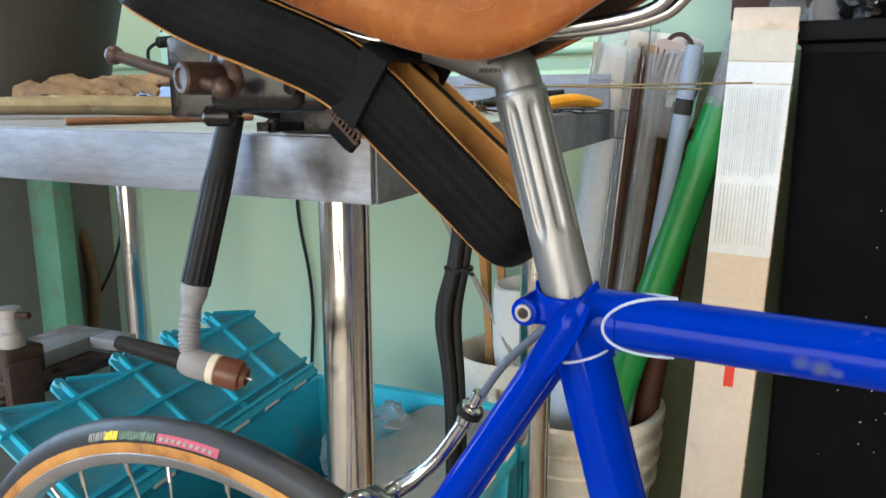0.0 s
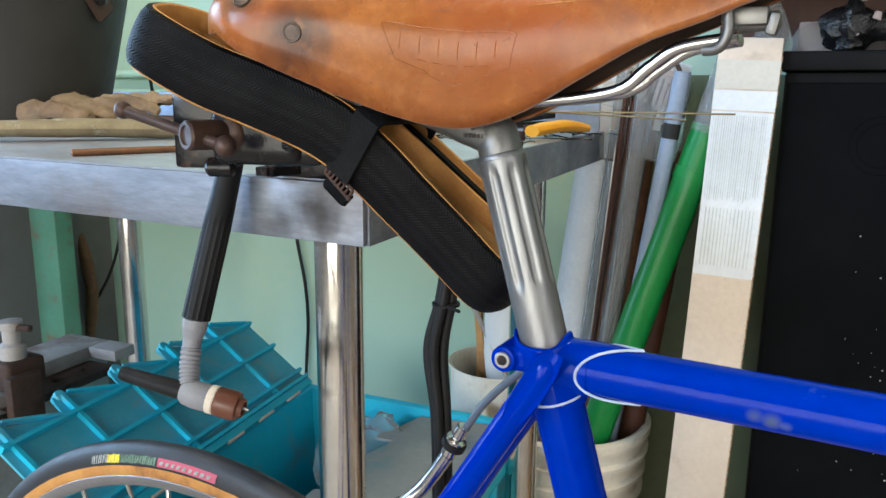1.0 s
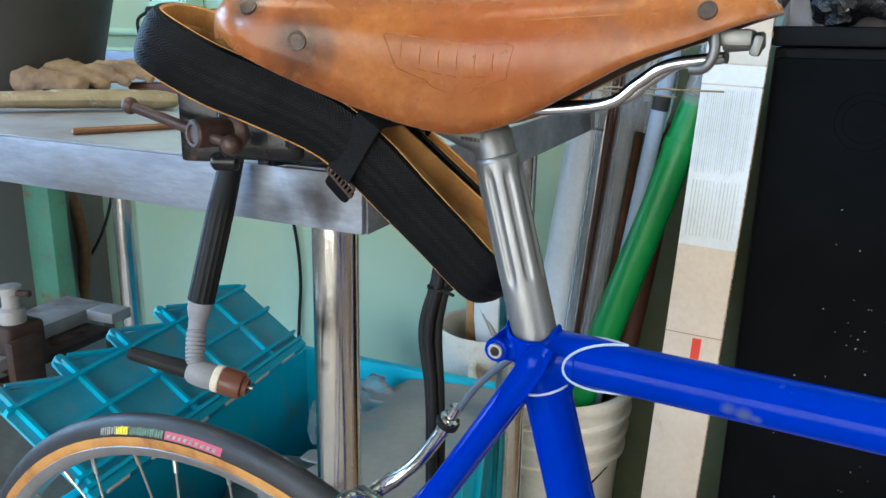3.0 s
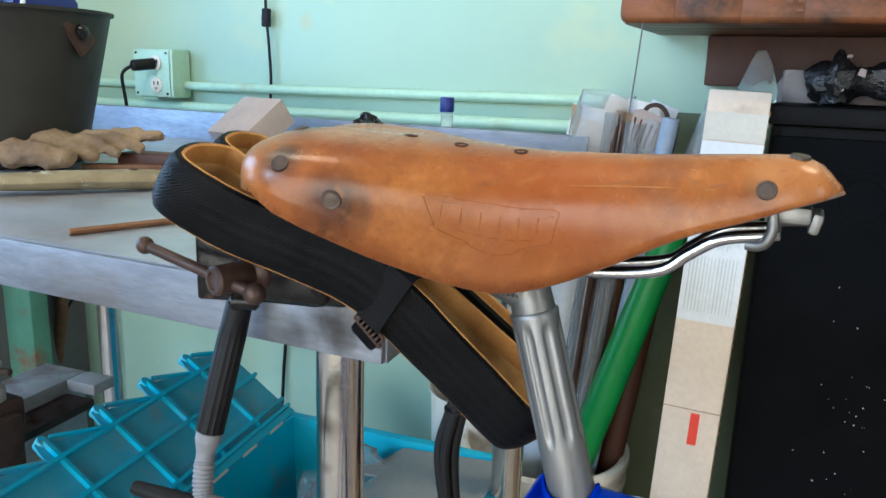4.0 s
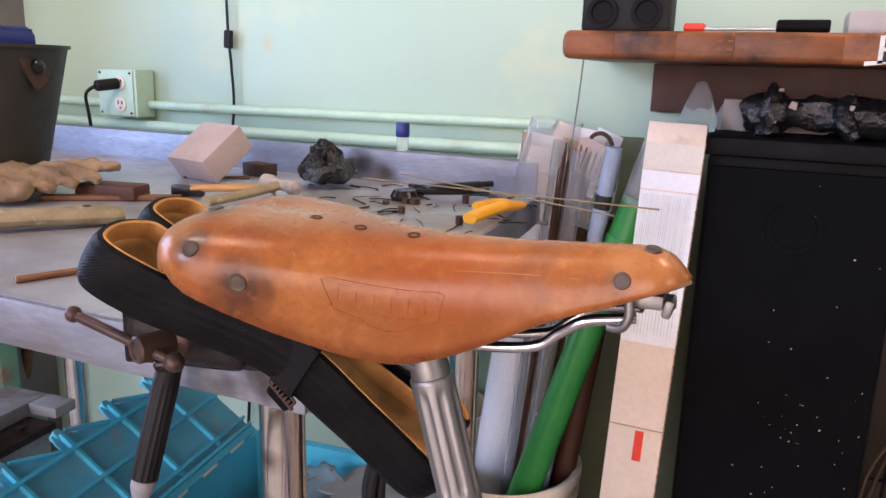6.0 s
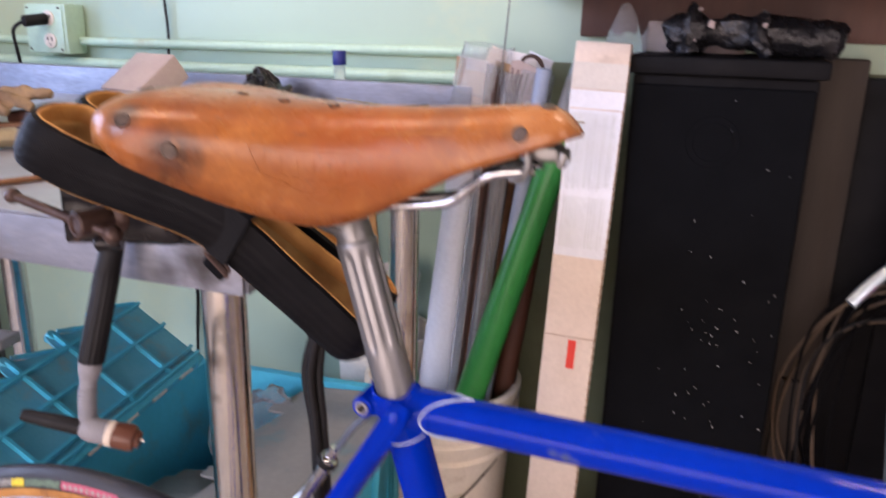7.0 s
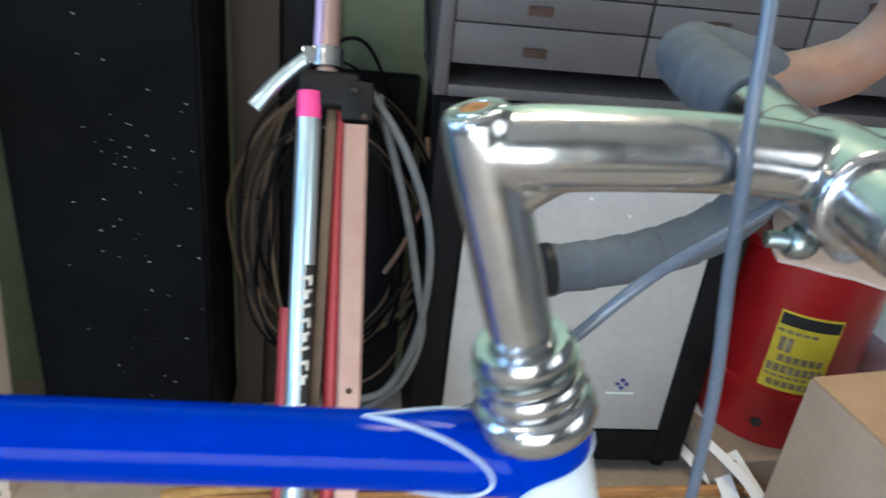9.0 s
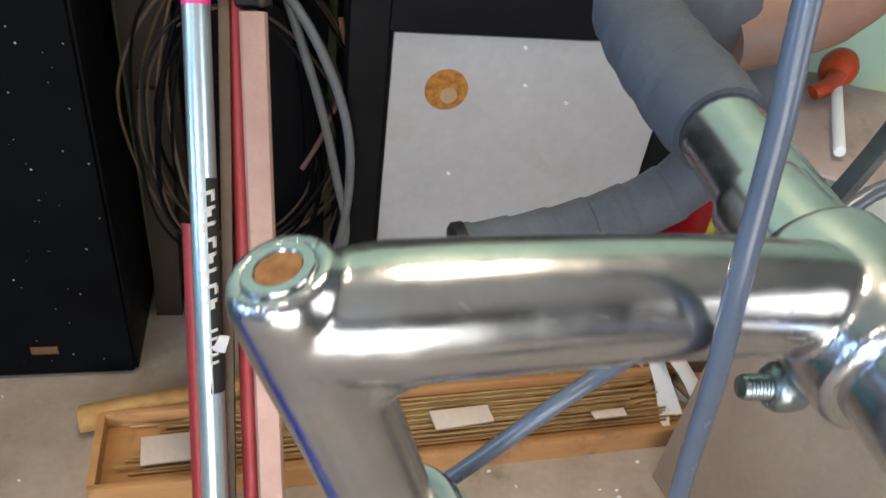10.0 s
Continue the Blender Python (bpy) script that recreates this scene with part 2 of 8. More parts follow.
M["lid_dust"] = mk("dusty_grey_lid_plastic", (0.30, 0.31, 0.30), (0.23, 0.25, 0.25), 7.0, 0.6, 0.75, bump=0.1, bump_scale=120, stain=(0.13, 0.27, 0.31), stain_amount=0.25, stain_scale=7)
M["underside"] = mk("raw_dark_leather", (0.045, 0.024, 0.014), (0.03, 0.016, 0.01), 20.0, 0.8, bump=0.2)
M["card_tape"] = mk("clear_packing_tape", (0.62, 0.60, 0.55), (0.56, 0.54, 0.50), 12.0, 0.3, 0.4, bump=0.05)
M["webbing"] = mk("black_webbing", (0.006, 0.006, 0.007), (0.012, 0.012, 0.013), 500.0, 0.7, 0.85, bump=0.9, bump_scale=900, spec=0.15, depth=0.001)
M["orange"] = mk("orange_plastic", (0.50, 0.065, 0.012), (0.34, 0.04, 0.010), 30.0, 0.4, 0.5, bump=0.04)
M["speck"] = mk("plaster_speck", (0.6, 0.6, 0.6), None, 40.0, 0.7, bump=0.0)
M["shelf_wood"] = mk("varnished_butcher_block", (0.26, 0.092, 0.028), (0.12, 0.040, 0.016), 8.0, 0.38, 0.5, bump=0.1, bump_scale=90, stretch=(0.25, 2, 2), spec=0.3, stain=(0.035, 0.02, 0.015), stain_amount=0.75, stain_scale=12, random_value=0.42)
M["wood"] = mk("pale_lumber", (0.56, 0.31, 0.12), (0.42, 0.21, 0.075), 7.0, 0.7, bump=0.2, bump_scale=80, stretch=(0.2, 2, 2), stain=(0.22, 0.13, 0.07), stain_amount=0.3, stain_scale=9)
M["darkwood"] = mk("dark_stained_board", (0.095, 0.035, 0.020), (0.060, 0.022, 0.013), 6.0, 0.5, bump=0.1, stretch=(2, 2, 0.25))
M["greentube"] = mk("green_plastic_tube", (0.015, 0.24, 0.045), (0.012, 0.20, 0.04), 12.0, 0.3, 0.42, bump=0.06, bump_scale=60)
M["clear"] = mk("clear_tube_plastic", (0.85, 0.88, 0.90), (0.78, 0.81, 0.84), 20.0, 0.08, 0.2, bump=0.1, bump_scale=30, trans=0.85, ior=1.2)
M["bag"] = mk("crumpled_film", (0.90, 0.93, 0.95), (0.88, 0.91, 0.93), 20.0, 0.10, 0.22, bump=0.3, bump_scale=30, trans=0.88, ior=1.12, depth=0.008, grain=0.0)
M["bluegrey_tube"] = mk("pale_blue_tube", (0.30, 0.37, 0.50), (0.25, 0.31, 0.43), 12.0, 0.35, 0.5, bump=0.05)
M["red_can"] = mk("red_can_paint", (0.34, 0.010, 0.013), (0.27, 0.008, 0.010), 10.0, 0.3, 0.42, bump=0.06, coat=0.3)
M["cab_grey"] = mk("grey_drawer_enamel", (0.070, 0.064, 0.067), (0.056, 0.051, 0.054), 9.0, 0.42, 0.6, bump=0.08, stain=(0.16, 0.10, 0.08), stain_amount=0.05, stain_scale=16)
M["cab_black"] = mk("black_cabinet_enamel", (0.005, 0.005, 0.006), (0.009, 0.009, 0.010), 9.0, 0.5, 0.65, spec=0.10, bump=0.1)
M["panel"] = mk("pale_grey_panel", (0.37, 0.365, 0.36), (0.33, 0.325, 0.32), 5.0, 0.42, 0.55, bump=0.04, stain=(0.32, 0.28, 0.25), stain_amount=0.1, stain_scale=8)
M["stand_silver"] = mk("silver_anodised_tube", (0.66, 0.80, 0.88), (0.60, 0.74, 0.82), 12.0, 0.28, 0.34, 0.85, bump=0.01)
M["stand_red"] = mk("red_anodised_tube", (0.36, 0.045, 0.05), (0.30, 0.04, 0.04), 20.0, 0.42, 0.5, 0.3, bump=0.0)
M["stand_pink"] = mk("faded_red_anodised", (0.44, 0.29, 0.24), (0.38, 0.24, 0.20), 20.0, 0.38, 0.48, 0.4, bump=0.0)
M["cable_black"] = mk("black_cable", (0.010, 0.010, 0.011), None, 40.0, 0.5, spec=0.3, bump=0.05)
M["cable_grey"] = mk("grey_cable", (0.14, 0.148, 0.155), None, 40.0, 0.4, bump=0.05)
M["cable_tan"] = mk("tan_cable", (0.11, 0.075, 0.048), None, 40.0, 0.5, bump=0.05)
M["navy"] = mk("navy_plastic", (0.012, 0.025, 0.20), None, 20.0, 0.35, bump=0.05)
M["pipe"] = mk("painted_conduit", (0.48, 0.70, 0.55), (0.42, 0.62, 0.49), 6.0, 0.35, 0.5, bump=0.1, stain=(0.40, 0.46, 0.32), stain_amount=0.3, stain_scale=8)
M["spoke"] = mk("dull_spoke_steel", (0.55, 0.54, 0.52), None, 60.0, 0.3, 0.4, 1.0, bump=0.0)
M["rim"] = mk("grey_anodised_rim", (0.36, 0.35, 0.36), (0.30, 0.29, 0.30), 30.0, 0.35, 0.5, 0.8, bump=0.04)
M["wrapped"] = mk("black_film_wrap", (0.007, 0.007, 0.008), (0.014, 0.014, 0.016), 25.0, 0.20, 0.36, bump=0.7, bump_scale=60, depth=0.008)


def herringbone(name, base, strength, gloss):
    """Black tread with a fine chevron relief."""
    m = base.copy()
    m.name = name
    t = m.node_tree
    b = t.nodes["Principled BSDF"]
    co = t.nodes.new("ShaderNodeUVMap")
    sep = t.nodes.new("ShaderNodeSeparateXYZ")
    t.links.new(co.outputs[0], sep.inputs[0])

    def calc(op, a, z):
        n = t.nodes.new("ShaderNodeMath")
        n.operation = op
        for s, v in ((n.inputs[0], a), (n.inputs[1], z)):
            if isinstance(v, (int, float)):
                s.default_value = v
            else:
                t.links.new(v, s)
        return n.outputs[0]

    zig = calc("PINGPONG", sep.outputs[1], 0.0035)
    wave = calc("SINE", calc("MULTIPLY", calc("ADD", sep.outputs[0], zig), 2 * math.pi / 0.0021), 0.0)
    bp = t.nodes.new("ShaderNodeBump")
    bp.inputs["Strength"].default_value, bp.inputs["Distance"].default_value = strength, 0.00045
    t.links.new(wave, bp.inputs["Height"])
    b.inputs["Specular IOR Level"].default_value = gloss
    t.links.new(bp.outputs[0], b.inputs["Normal"])
    return m


M["tread"] = herringbone("herringbone_tread", M["rubber"], 0.30, 0.09)
M["wheel_tread"] = herringbone("wheel_tread", M["worn_tread"], 0.12, 0.45)


def leather():
    """Tan saddle leather: darker polished flank, dark halos of verdigris at the rivets, scratches."""
    m = mk("tan_saddle_leather", (0.395, 0.140, 0.032), (0.240, 0.070, 0.015), 16.0, 0.20, 0.38, bump=0.12, bump_scale=700, spec=0.40, stain=(0.20, 0.075, 0.03), stain_amount=0.35, stain_scale=24, depth=0.001, grain=0.4)
    t = m.node_tree
    b = t.nodes["Principled BSDF"]
    co = t.nodes.new("ShaderNodeTexCoord")
    geo = t.nodes.new("ShaderNodeNewGeometry")
    col = b.inputs["Base Color"].links[0].from_socket

    def over(fac, colour):
        nonlocal col
        x = t.nodes.new("ShaderNodeMix")
        x.data_type = "RGBA"
        t.links.new(fac, x.inputs[0])
        t.links.new(col, x.inputs[6])
        x.inputs[7].default_value = (*colour, 1)
        col = x.outputs[2]

    wob = t.nodes.new("ShaderNodeTexNoise")
    wob.inputs["Scale"].default_value = 60
    wob.inputs["Detail"].default_value = 5
    t.links.new(geo.outputs["Position"], wob.inputs["Vector"])
    for place, radius, colour in (((0.091, 0.331, 0.9765), 0.021, (0.012, 0.010, 0.009)), ((0.061, 0.330, 0.998), 0.014, (0.06, 0.05, 0.042)),
                                  ((0.048, 0.372, 1.011), 0.018, (0.055, 0.045, 0.038)), ((0.289, 0.381, 0.997), 0.010, (0.09, 0.05, 0.03)),
                                  ((0.034, 0.345, 0.995), 0.026, (0.31, 0.17, 0.085)), ((0.085, 0.385, 1.016), 0.036, (0.31, 0.155, 0.075)), ((0.195, 0.362, 0.990), 0.046, (0.29, 0.075, 0.014)), ((0.165, 0.345, 0.945), 0.030, (0.30, 0.10, 0.03)), ((0.300, 0.385, 1.005), 0.022, (0.46, 0.20, 0.065))):
        d = t.nodes.new("ShaderNodeVectorMath")
        d.operation = "DISTANCE"
        d.inputs[1].default_value = place
        t.links.new(geo.outputs["Position"], d.inputs[0])
        add = t.nodes.new("ShaderNodeMath")
        add.operation = "MULTIPLY_ADD"
        t.links.new(wob.outputs["Fac"], add.inputs[0])
        add.inputs[1].default_value = radius * 0.9
        t.links.new(d.outputs["Value"], add.inputs[2])
        r = t.nodes.new("ShaderNodeMapRange")
        r.inputs[1].default_value, r.inputs[2].default_value, r.inputs[3].default_value, r.inputs[4].default_value = radius * 0.85, radius * 1.55, 0.92, 0.0
        t.links.new(add.outputs[0], r.inputs[0])
        over(r.outputs[0], colour)
    def speckle(scale, a, z, amount, colour, detail=2.0):
        n = t.nodes.new("ShaderNodeTexNoise")
        n.inputs["Scale"].default_value, n.inputs["Detail"].default_value = scale, detail
        t.links.new(geo.outputs["Position"], n.inputs["Vector"])
        r = t.nodes.new("ShaderNodeMapRange")
        r.inputs[1].default_value, r.inputs[2].default_value, r.inputs[4].default_value = a, z, amount
        t.links.new(n.outputs["Fac"], r.inputs[0])
        over(r.outputs[0], colour)

    speckle(420, 0.68, 0.76, 0.6, (0.10, 0.04, 0.02))
    speckle(330, 0.70, 0.78, 0.30, (0.50, 0.30, 0.18))
    speckle(45, 0.52, 0.68, 0.45, (0.20, 0.058, 0.016), 6.0)
    speckle(110, 0.56, 0.70, 0.30, (0.46, 0.19, 0.06), 4.0)
    speckle(14, 0.52, 0.66, 0.35, (0.22, 0.050, 0.010), 5.0)
    t.links.new(col, b.inputs["Base Color"])
    return m


M["leather"] = leather()


def blots(mat, spots):
    """Soot, grease, painted light and shade, each with its place, reach, strength and colour."""
    t = mat.node_tree
    b = t.nodes["Principled BSDF"]
    geo = t.nodes.new("ShaderNodeNewGeometry")
    wob = t.nodes.new("ShaderNodeTexNoise")
    wob.inputs["Scale"].default_value, wob.inputs["Detail"].default_value = 38, 6
    t.links.new(geo.outputs["Position"], wob.inputs["Vector"])
    col = b.inputs["Base Color"].links[0].from_socket
    for place, reach, amount, colour in spots:
        d = t.nodes.new("ShaderNodeVectorMath")
        d.operation = "DISTANCE"
        d.inputs[1].default_value = place
        t.links.new(geo.outputs["Position"], d.inputs[0])
        add = t.nodes.new("ShaderNodeMath")
        add.operation = "MULTIPLY_ADD"
        t.links.new(wob.outputs["Fac"], add.inputs[0])
        add.inputs[1].default_value = reach * 1.2
        t.links.new(d.outputs["Value"], add.inputs[2])
        r = t.nodes.new("ShaderNodeMapRange")
        r.inputs[1].default_value, r.inputs[2].default_value, r.inputs[3].default_value, r.inputs[4].default_value = reach * 0.7, reach * 1.7, amount, 0.0
        t.links.new(add.outputs[0], r.inputs[0])
        x = t.nodes.new("ShaderNodeMix")
        x.data_type = "RGBA"
        t.links.new(r.outputs[0], x.inputs[0])
        t.links.new(col, x.inputs[6])
        x.inputs[7].default_value = (*colour, 1)
        col = x.outputs[2]
    t.links.new(col, b.inputs["Base Color"])


DARK_SMUDGE = (0.045, 0.040, 0.038)
# front edge smudges; on the backsplash soot and painted shade of bag and brick
blots(M["steel"], [((0.018, 0.446, 0.872), 0.026, 0.9, DARK_SMUDGE), ((-0.012, 0.446, 0.858), 0.022, 0.75, DARK_SMUDGE), ((0.022, 0.446, 0.862), 0.016, 0.6, DARK_SMUDGE), ((-0.36, 1.256, 0.920), 0.035, 0.85, DARK_SMUDGE), ((-0.30, 1.256, 0.905), 0.025, 0.7, DARK_SMUDGE), ((-0.58, 1.256, 0.90), 0.05, 0.6, (0.16, 0.13, 0.12))])
# a small stain, then two broad yellow blots that paint warm light on the wall
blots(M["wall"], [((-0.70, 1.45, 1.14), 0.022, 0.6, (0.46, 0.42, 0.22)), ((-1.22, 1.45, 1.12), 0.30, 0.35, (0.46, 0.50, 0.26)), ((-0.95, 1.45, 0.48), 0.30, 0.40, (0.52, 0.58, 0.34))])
blots(M["chrome"], [((-0.081, 0.590, 0.703), 0.015, 0.75, (0.09, 0.07, 0.06)), ((-0.084, 0.590, 0.660), 0.008, 0.6, (0.16, 0.12, 0.09)), ((-0.070, 0.592, 0.52), 0.008, 0.5, (0.18, 0.14, 0.11))])
blots(M["blue"], [((0.3200, 0.387, 0.8000), 0.0042, 0.8, (0.09, 0.11, 0.16)), ((0.3280, 0.387, 0.7985), 0.0045, 0.8, (0.09, 0.11, 0.16)), ((0.3345, 0.388, 0.7975), 0.0030, 0.7, (0.12, 0.15, 0.26)), ((0.312, 0.395, 0.790), 0.005, 0.8, (0.40, 0.36, 0.34))])
blots(M["steel_top"], [((-0.20, 1.05, 0.89), 0.14, 0.8, (0.24, 0.16, 0.12)), ((-0.05, 0.95, 0.89), 0.09, 0.7, (0.28, 0.20, 0.16)), ((-0.45, 0.80, 0.89), 0.10, 0.5, (0.22, 0.19, 0.18)), ((-0.75, 0.62, 0.89), 0.12, 0.5, (0.26, 0.21, 0.18)), ((-0.10, 0.55, 0.89), 0.08, 0.6, (0.25, 0.18, 0.14))])


# ---- builders ----
def V(*a):
    return Vector(a[0]) if len(a) == 1 else Vector(a)


def finish(bm, name, mat, sharp=38):
    bmesh.ops.recalc_face_normals(bm, faces=bm.faces)
    me = bpy.data.meshes.new(name)
    bm.to_mesh(me)
    bm.free()
    me.polygons.foreach_set("use_smooth", [True] * len(me.polygons))
    me.set_sharp_from_angle(angle=radians(sharp))
    for m in mat if isinstance(mat, (list, tuple)) else [mat]:
        me.materials.append(M[m] if isinstance(m, str) else m)
    return me


def root(name, at, label, category, group="", kind=""):
    ob = new(name)
    ob.location = at
    ob.empty_display_size = 0.02
    return tagged(ob, label, category, group, kind)


def origin(ob):
    o = Vector((0, 0, 0))
    while ob:
        o += ob.location
        ob = ob.parent
    return o


def part(name, bm, mat, parent, label="", sharp=38):
    """One mesh under a thing or under a part; the bmesh is in world places."""
    bmesh.ops.translate(bm, verts=bm.verts, vec=-origin(parent))
    ob = new(name, finish(bm, name, mat, sharp))
    ob.parent = parent
    return tagged(ob, label) if label else ob


def solo(name, bm, mat, label, category, group="", kind="", sharp=38):
    """A thing that is one mesh, with its origin at its base."""
    lo = Vector([min(v.co[i] for v in bm.verts) for i in range(3)])
    hi = Vector([max(v.co[i] for v in bm.verts) for i in range(3)])
    at = Vector(((lo.x + hi.x) / 2, (lo.y + hi.y) / 2, lo.z))
    bmesh.ops.translate(bm, verts=bm.verts, vec=-at)
    ob = new(name, finish(bm, name, mat, sharp))
    ob.location = at
    return tagged(ob, label, category, group, kind)


def join(bm, other, m=None):
    me = bpy.data.meshes.new("tmp")
    other.to_mesh(me)
    other.free()
    if m is not None:
        me.transform(m)
    bm.from_mesh(me)
    bpy.data.meshes.remove(me)
    return bm


def box(c, s, rot=(0, 0, 0), bevel=0.0, seg=2, bm=None, m=None):
    b = bmesh.new()
    bmesh.ops.create_cube(b, size=1)
    bmesh.ops.scale(b, vec=s, verts=b.verts)
    if bevel:
        bmesh.ops.bevel(b, geom=b.edges[:] + b.verts[:], offset=bevel, segments=seg, affect="EDGES", profile=0.6)
    bmesh.ops.transform(b, matrix=(m @ pose(*c, *rot)) if m is not None else pose(*c, *rot), verts=b.verts)
    return join(bm, b) if bm is not None else b


def slab(x0, x1, y0, y1, z0, z1, bevel=0.0, bm=None):
    return box(((x0 + x1) / 2, (y0 + y1) / 2, (z0 + z1) / 2), (x1 - x0, y1 - y0, z1 - z0), bevel=bevel, bm=bm)


def loft(rings, caps=True, closed=False, bm=None, uv=None):
    """Skin over rings of equal length; closed joins the last ring to the first."""
    b = bm if bm is not None else bmesh.new()
    vs = [[b.verts.new(p) for p in r] for r in rings]
    n = len(rings[0])
    lay = b.loops.layers.uv.verify() if uv else None
    for i in range(len(vs) if closed else len(vs) - 1):
        a, c = vs[i], vs[(i + 1) % len(vs)]
        for j in range(n):
            k = (j + 1) % n
            f = b.faces.new((a[j], a[k], c[k], c[j]))
            if uv:
                for loop, (u, w) in zip(f.loops, ((i, j), (i, j + 1), (i + 1, j + 1), (i + 1, j))):
                    loop[lay].uv = (uv[0][u], uv[1][w])
    if caps and not closed:
        b.faces.new(vs[0])
        b.faces.new(vs[-1][::-1])
    return b


def strip(rings, bm=None):
    """An open skin over rows of points."""
    b = bm if bm is not None else bmesh.new()
    vs = [[b.verts.new(p) for p in r] for r in rings]
    for a, c in zip(vs, vs[1:]):
        for j in range(len(a) - 1):
            b.faces.new((a[j], a[j + 1], c[j + 1], c[j]))
    return b


def curve(pts, n=6, closed=False):
    """A smooth line through the points."""
    p = [Vector(q) for q in pts]
    out = []
    m = len(p)
    for i in range(m if closed else m - 1):
        if closed:
            a, b, c, d = p[i - 1], p[i], p[(i + 1) % m], p[(i + 2) % m]
        else:
            a, b, c, d = p[max(i - 1, 0)], p[i], p[i + 1], p[min(i + 2, m - 1)]
        for k in range(n):
            t = k / n
            out.append(0.5 * (2 * b + (c - a) * t + (2 * a - 5 * b + 4 * c - d) * t * t + (3 * b - a - 3 * c + d) * t ** 3))
    if not closed:
        out.append(p[-1])
    return out


def sweep(path, profile, ups=None, size=None, closed=False, caps=True, bm=None, uv=False):
    """A profile of (across, up) carried along a path."""
    path = [Vector(p) for p in path]
    n = len(path)
    rings, up = [], None
    run, us = 0.0, []
    for i, p in enumerate(path):
        a = path[(i - 1) % n] if closed or i else path[0]
        c = path[(i + 1) % n] if closed or i < n - 1 else path[-1]
        d = (c - a).normalized()
        if ups:
            up = Vector(ups[i] if isinstance(ups, list) else ups)
        elif up is None:
            up = Vector((0, 0, 1)) if abs(d.z) < 0.9 else Vector((1, 0, 0))
        up = (up - d * up.dot(d)).normalized()
        side = d.cross(up)
        s = size[i] if isinstance(size, list) else (size or 1.0)
        rings.append([p + side * (s * x) + up * (s * y) for x, y in profile])
        us.append(run)
        run += (path[(i + 1) % n] - p).length
    us.append(run)
    vs = [0.0]
    for k in range(len(profile)):
        vs.append(vs[-1] + math.dist(profile[k], profile[(k + 1) % len(profile)]))
    return loft(rings, caps, closed, bm, (us, vs) if uv else None)


def ring_profile(r, n=12, ry=None):
    return [(r * math.cos(2 * math.pi * k / n), (ry or r) * math.sin(2 * math.pi * k / n)) for k in range(n)]


def tube(path, r, n=12, closed=False, caps=True, bm=None):
    if isinstance(r, (list, tuple)):
        return sweep(path, ring_profile(1.0, n), size=list(r), closed=closed, caps=caps, bm=bm)
    return sweep(path, ring_profile(r, n), closed=closed, caps=caps, bm=bm)


def lathe(prof, m, n=24, bm=None):
    """Turned round the z axis of m; prof is (radius, height), closed at ends of radius 0."""
    rings = [[m @ Vector((r * math.cos(2 * math.pi * k / n), r * math.sin(2 * math.pi * k / n), z)) for k in range(n)] for r, z in prof]
    return loft(rings, True, False, bm)


def axis(a, b):
    """A pose at a whose z points to b."""
    a, b = Vector(a), Vector(b)
    return Matrix.Translation(a) @ (b - a).to_track_quat("Z", "Y").to_matrix().to_4x4()


def rod(a, b, r, n=12, r2=None, bm=None):
    m, length = axis(a, b), (Vector(b) - Vector(a)).length
    return lathe([(r, 0), (r if r2 is None else r2, length)], m, n, bm)


def ball(c, r, n=16, bm=None):
    prof = [(max(r * math.sin(math.pi * k / 10), 1e-5), -r * math.cos(math.pi * k / 10)) for k in range(11)]
    return lathe(prof, Matrix.Translation(c), n, bm)


def cap_rod(a, b, r, e=0.001, n=16, bm=None):
    """A rod with rounded ends."""
    m, length = axis(a, b), (Vector(b) - Vector(a)).length
    return lathe([(r - e, 0), (r, e), (r, length - e), (r - e, length)], m, n, bm)


def nut(a, b, r, bm=None):
    return rod(a, b, r, 6, bm=bm)


def lump(bm, amount, scale, seed=0.0):
    """Uneven surface on a mesh."""
    for v in bm.verts:
        n = noise.noise_vector(v.co * scale + Vector((seed, seed * 0.7, 0)))
        v.co += n * amount
    return bm


# ---- room ----
def wall(name, x0, x1, y0, y1, z0, z1, mat, label):
    return solo(name, slab(x0, x1, y0, y1, z0, z1), mat, label, "wall", kind="structure")


def floor_sheet():
    b = bmesh.new()
    n = 40
    rows = [[Vector((-2.3 + 5.1 * i / n, -2.7 + 4.3 * j / n, 0)) for i in range(n + 1)] for j in range(n + 1)]
    strip(rows, b)
    for v in b.verts:
        v.co.z += 0.003 * noise.noise(v.co * 3)
    return b


solo("floor", floor_sheet(), "floor", "worn dusty concrete workshop floor with paint specks", "floor", kind="structure")
solo("subfloor", slab(-2.3, 2.8, -2.7, 1.6, -0.12, -0.02), "floor", "concrete slab under the floor", "floor", kind="structure")
wall("wall_north", -2.1, 2.7, 1.45, 1.57, -0.02, 2.7, "wall", "mint green painted plaster wall with faint stains and painted warm light")
# thin sheet that makes the lower wall dark olive right of the bench
solo("wall_panel", slab(0.035, 1.30, 1.440, 1.4485, 0.0, 0.985), "olive", "flat dark olive sheet over the lower wall behind the loudspeaker", "wall panel", kind="structure")


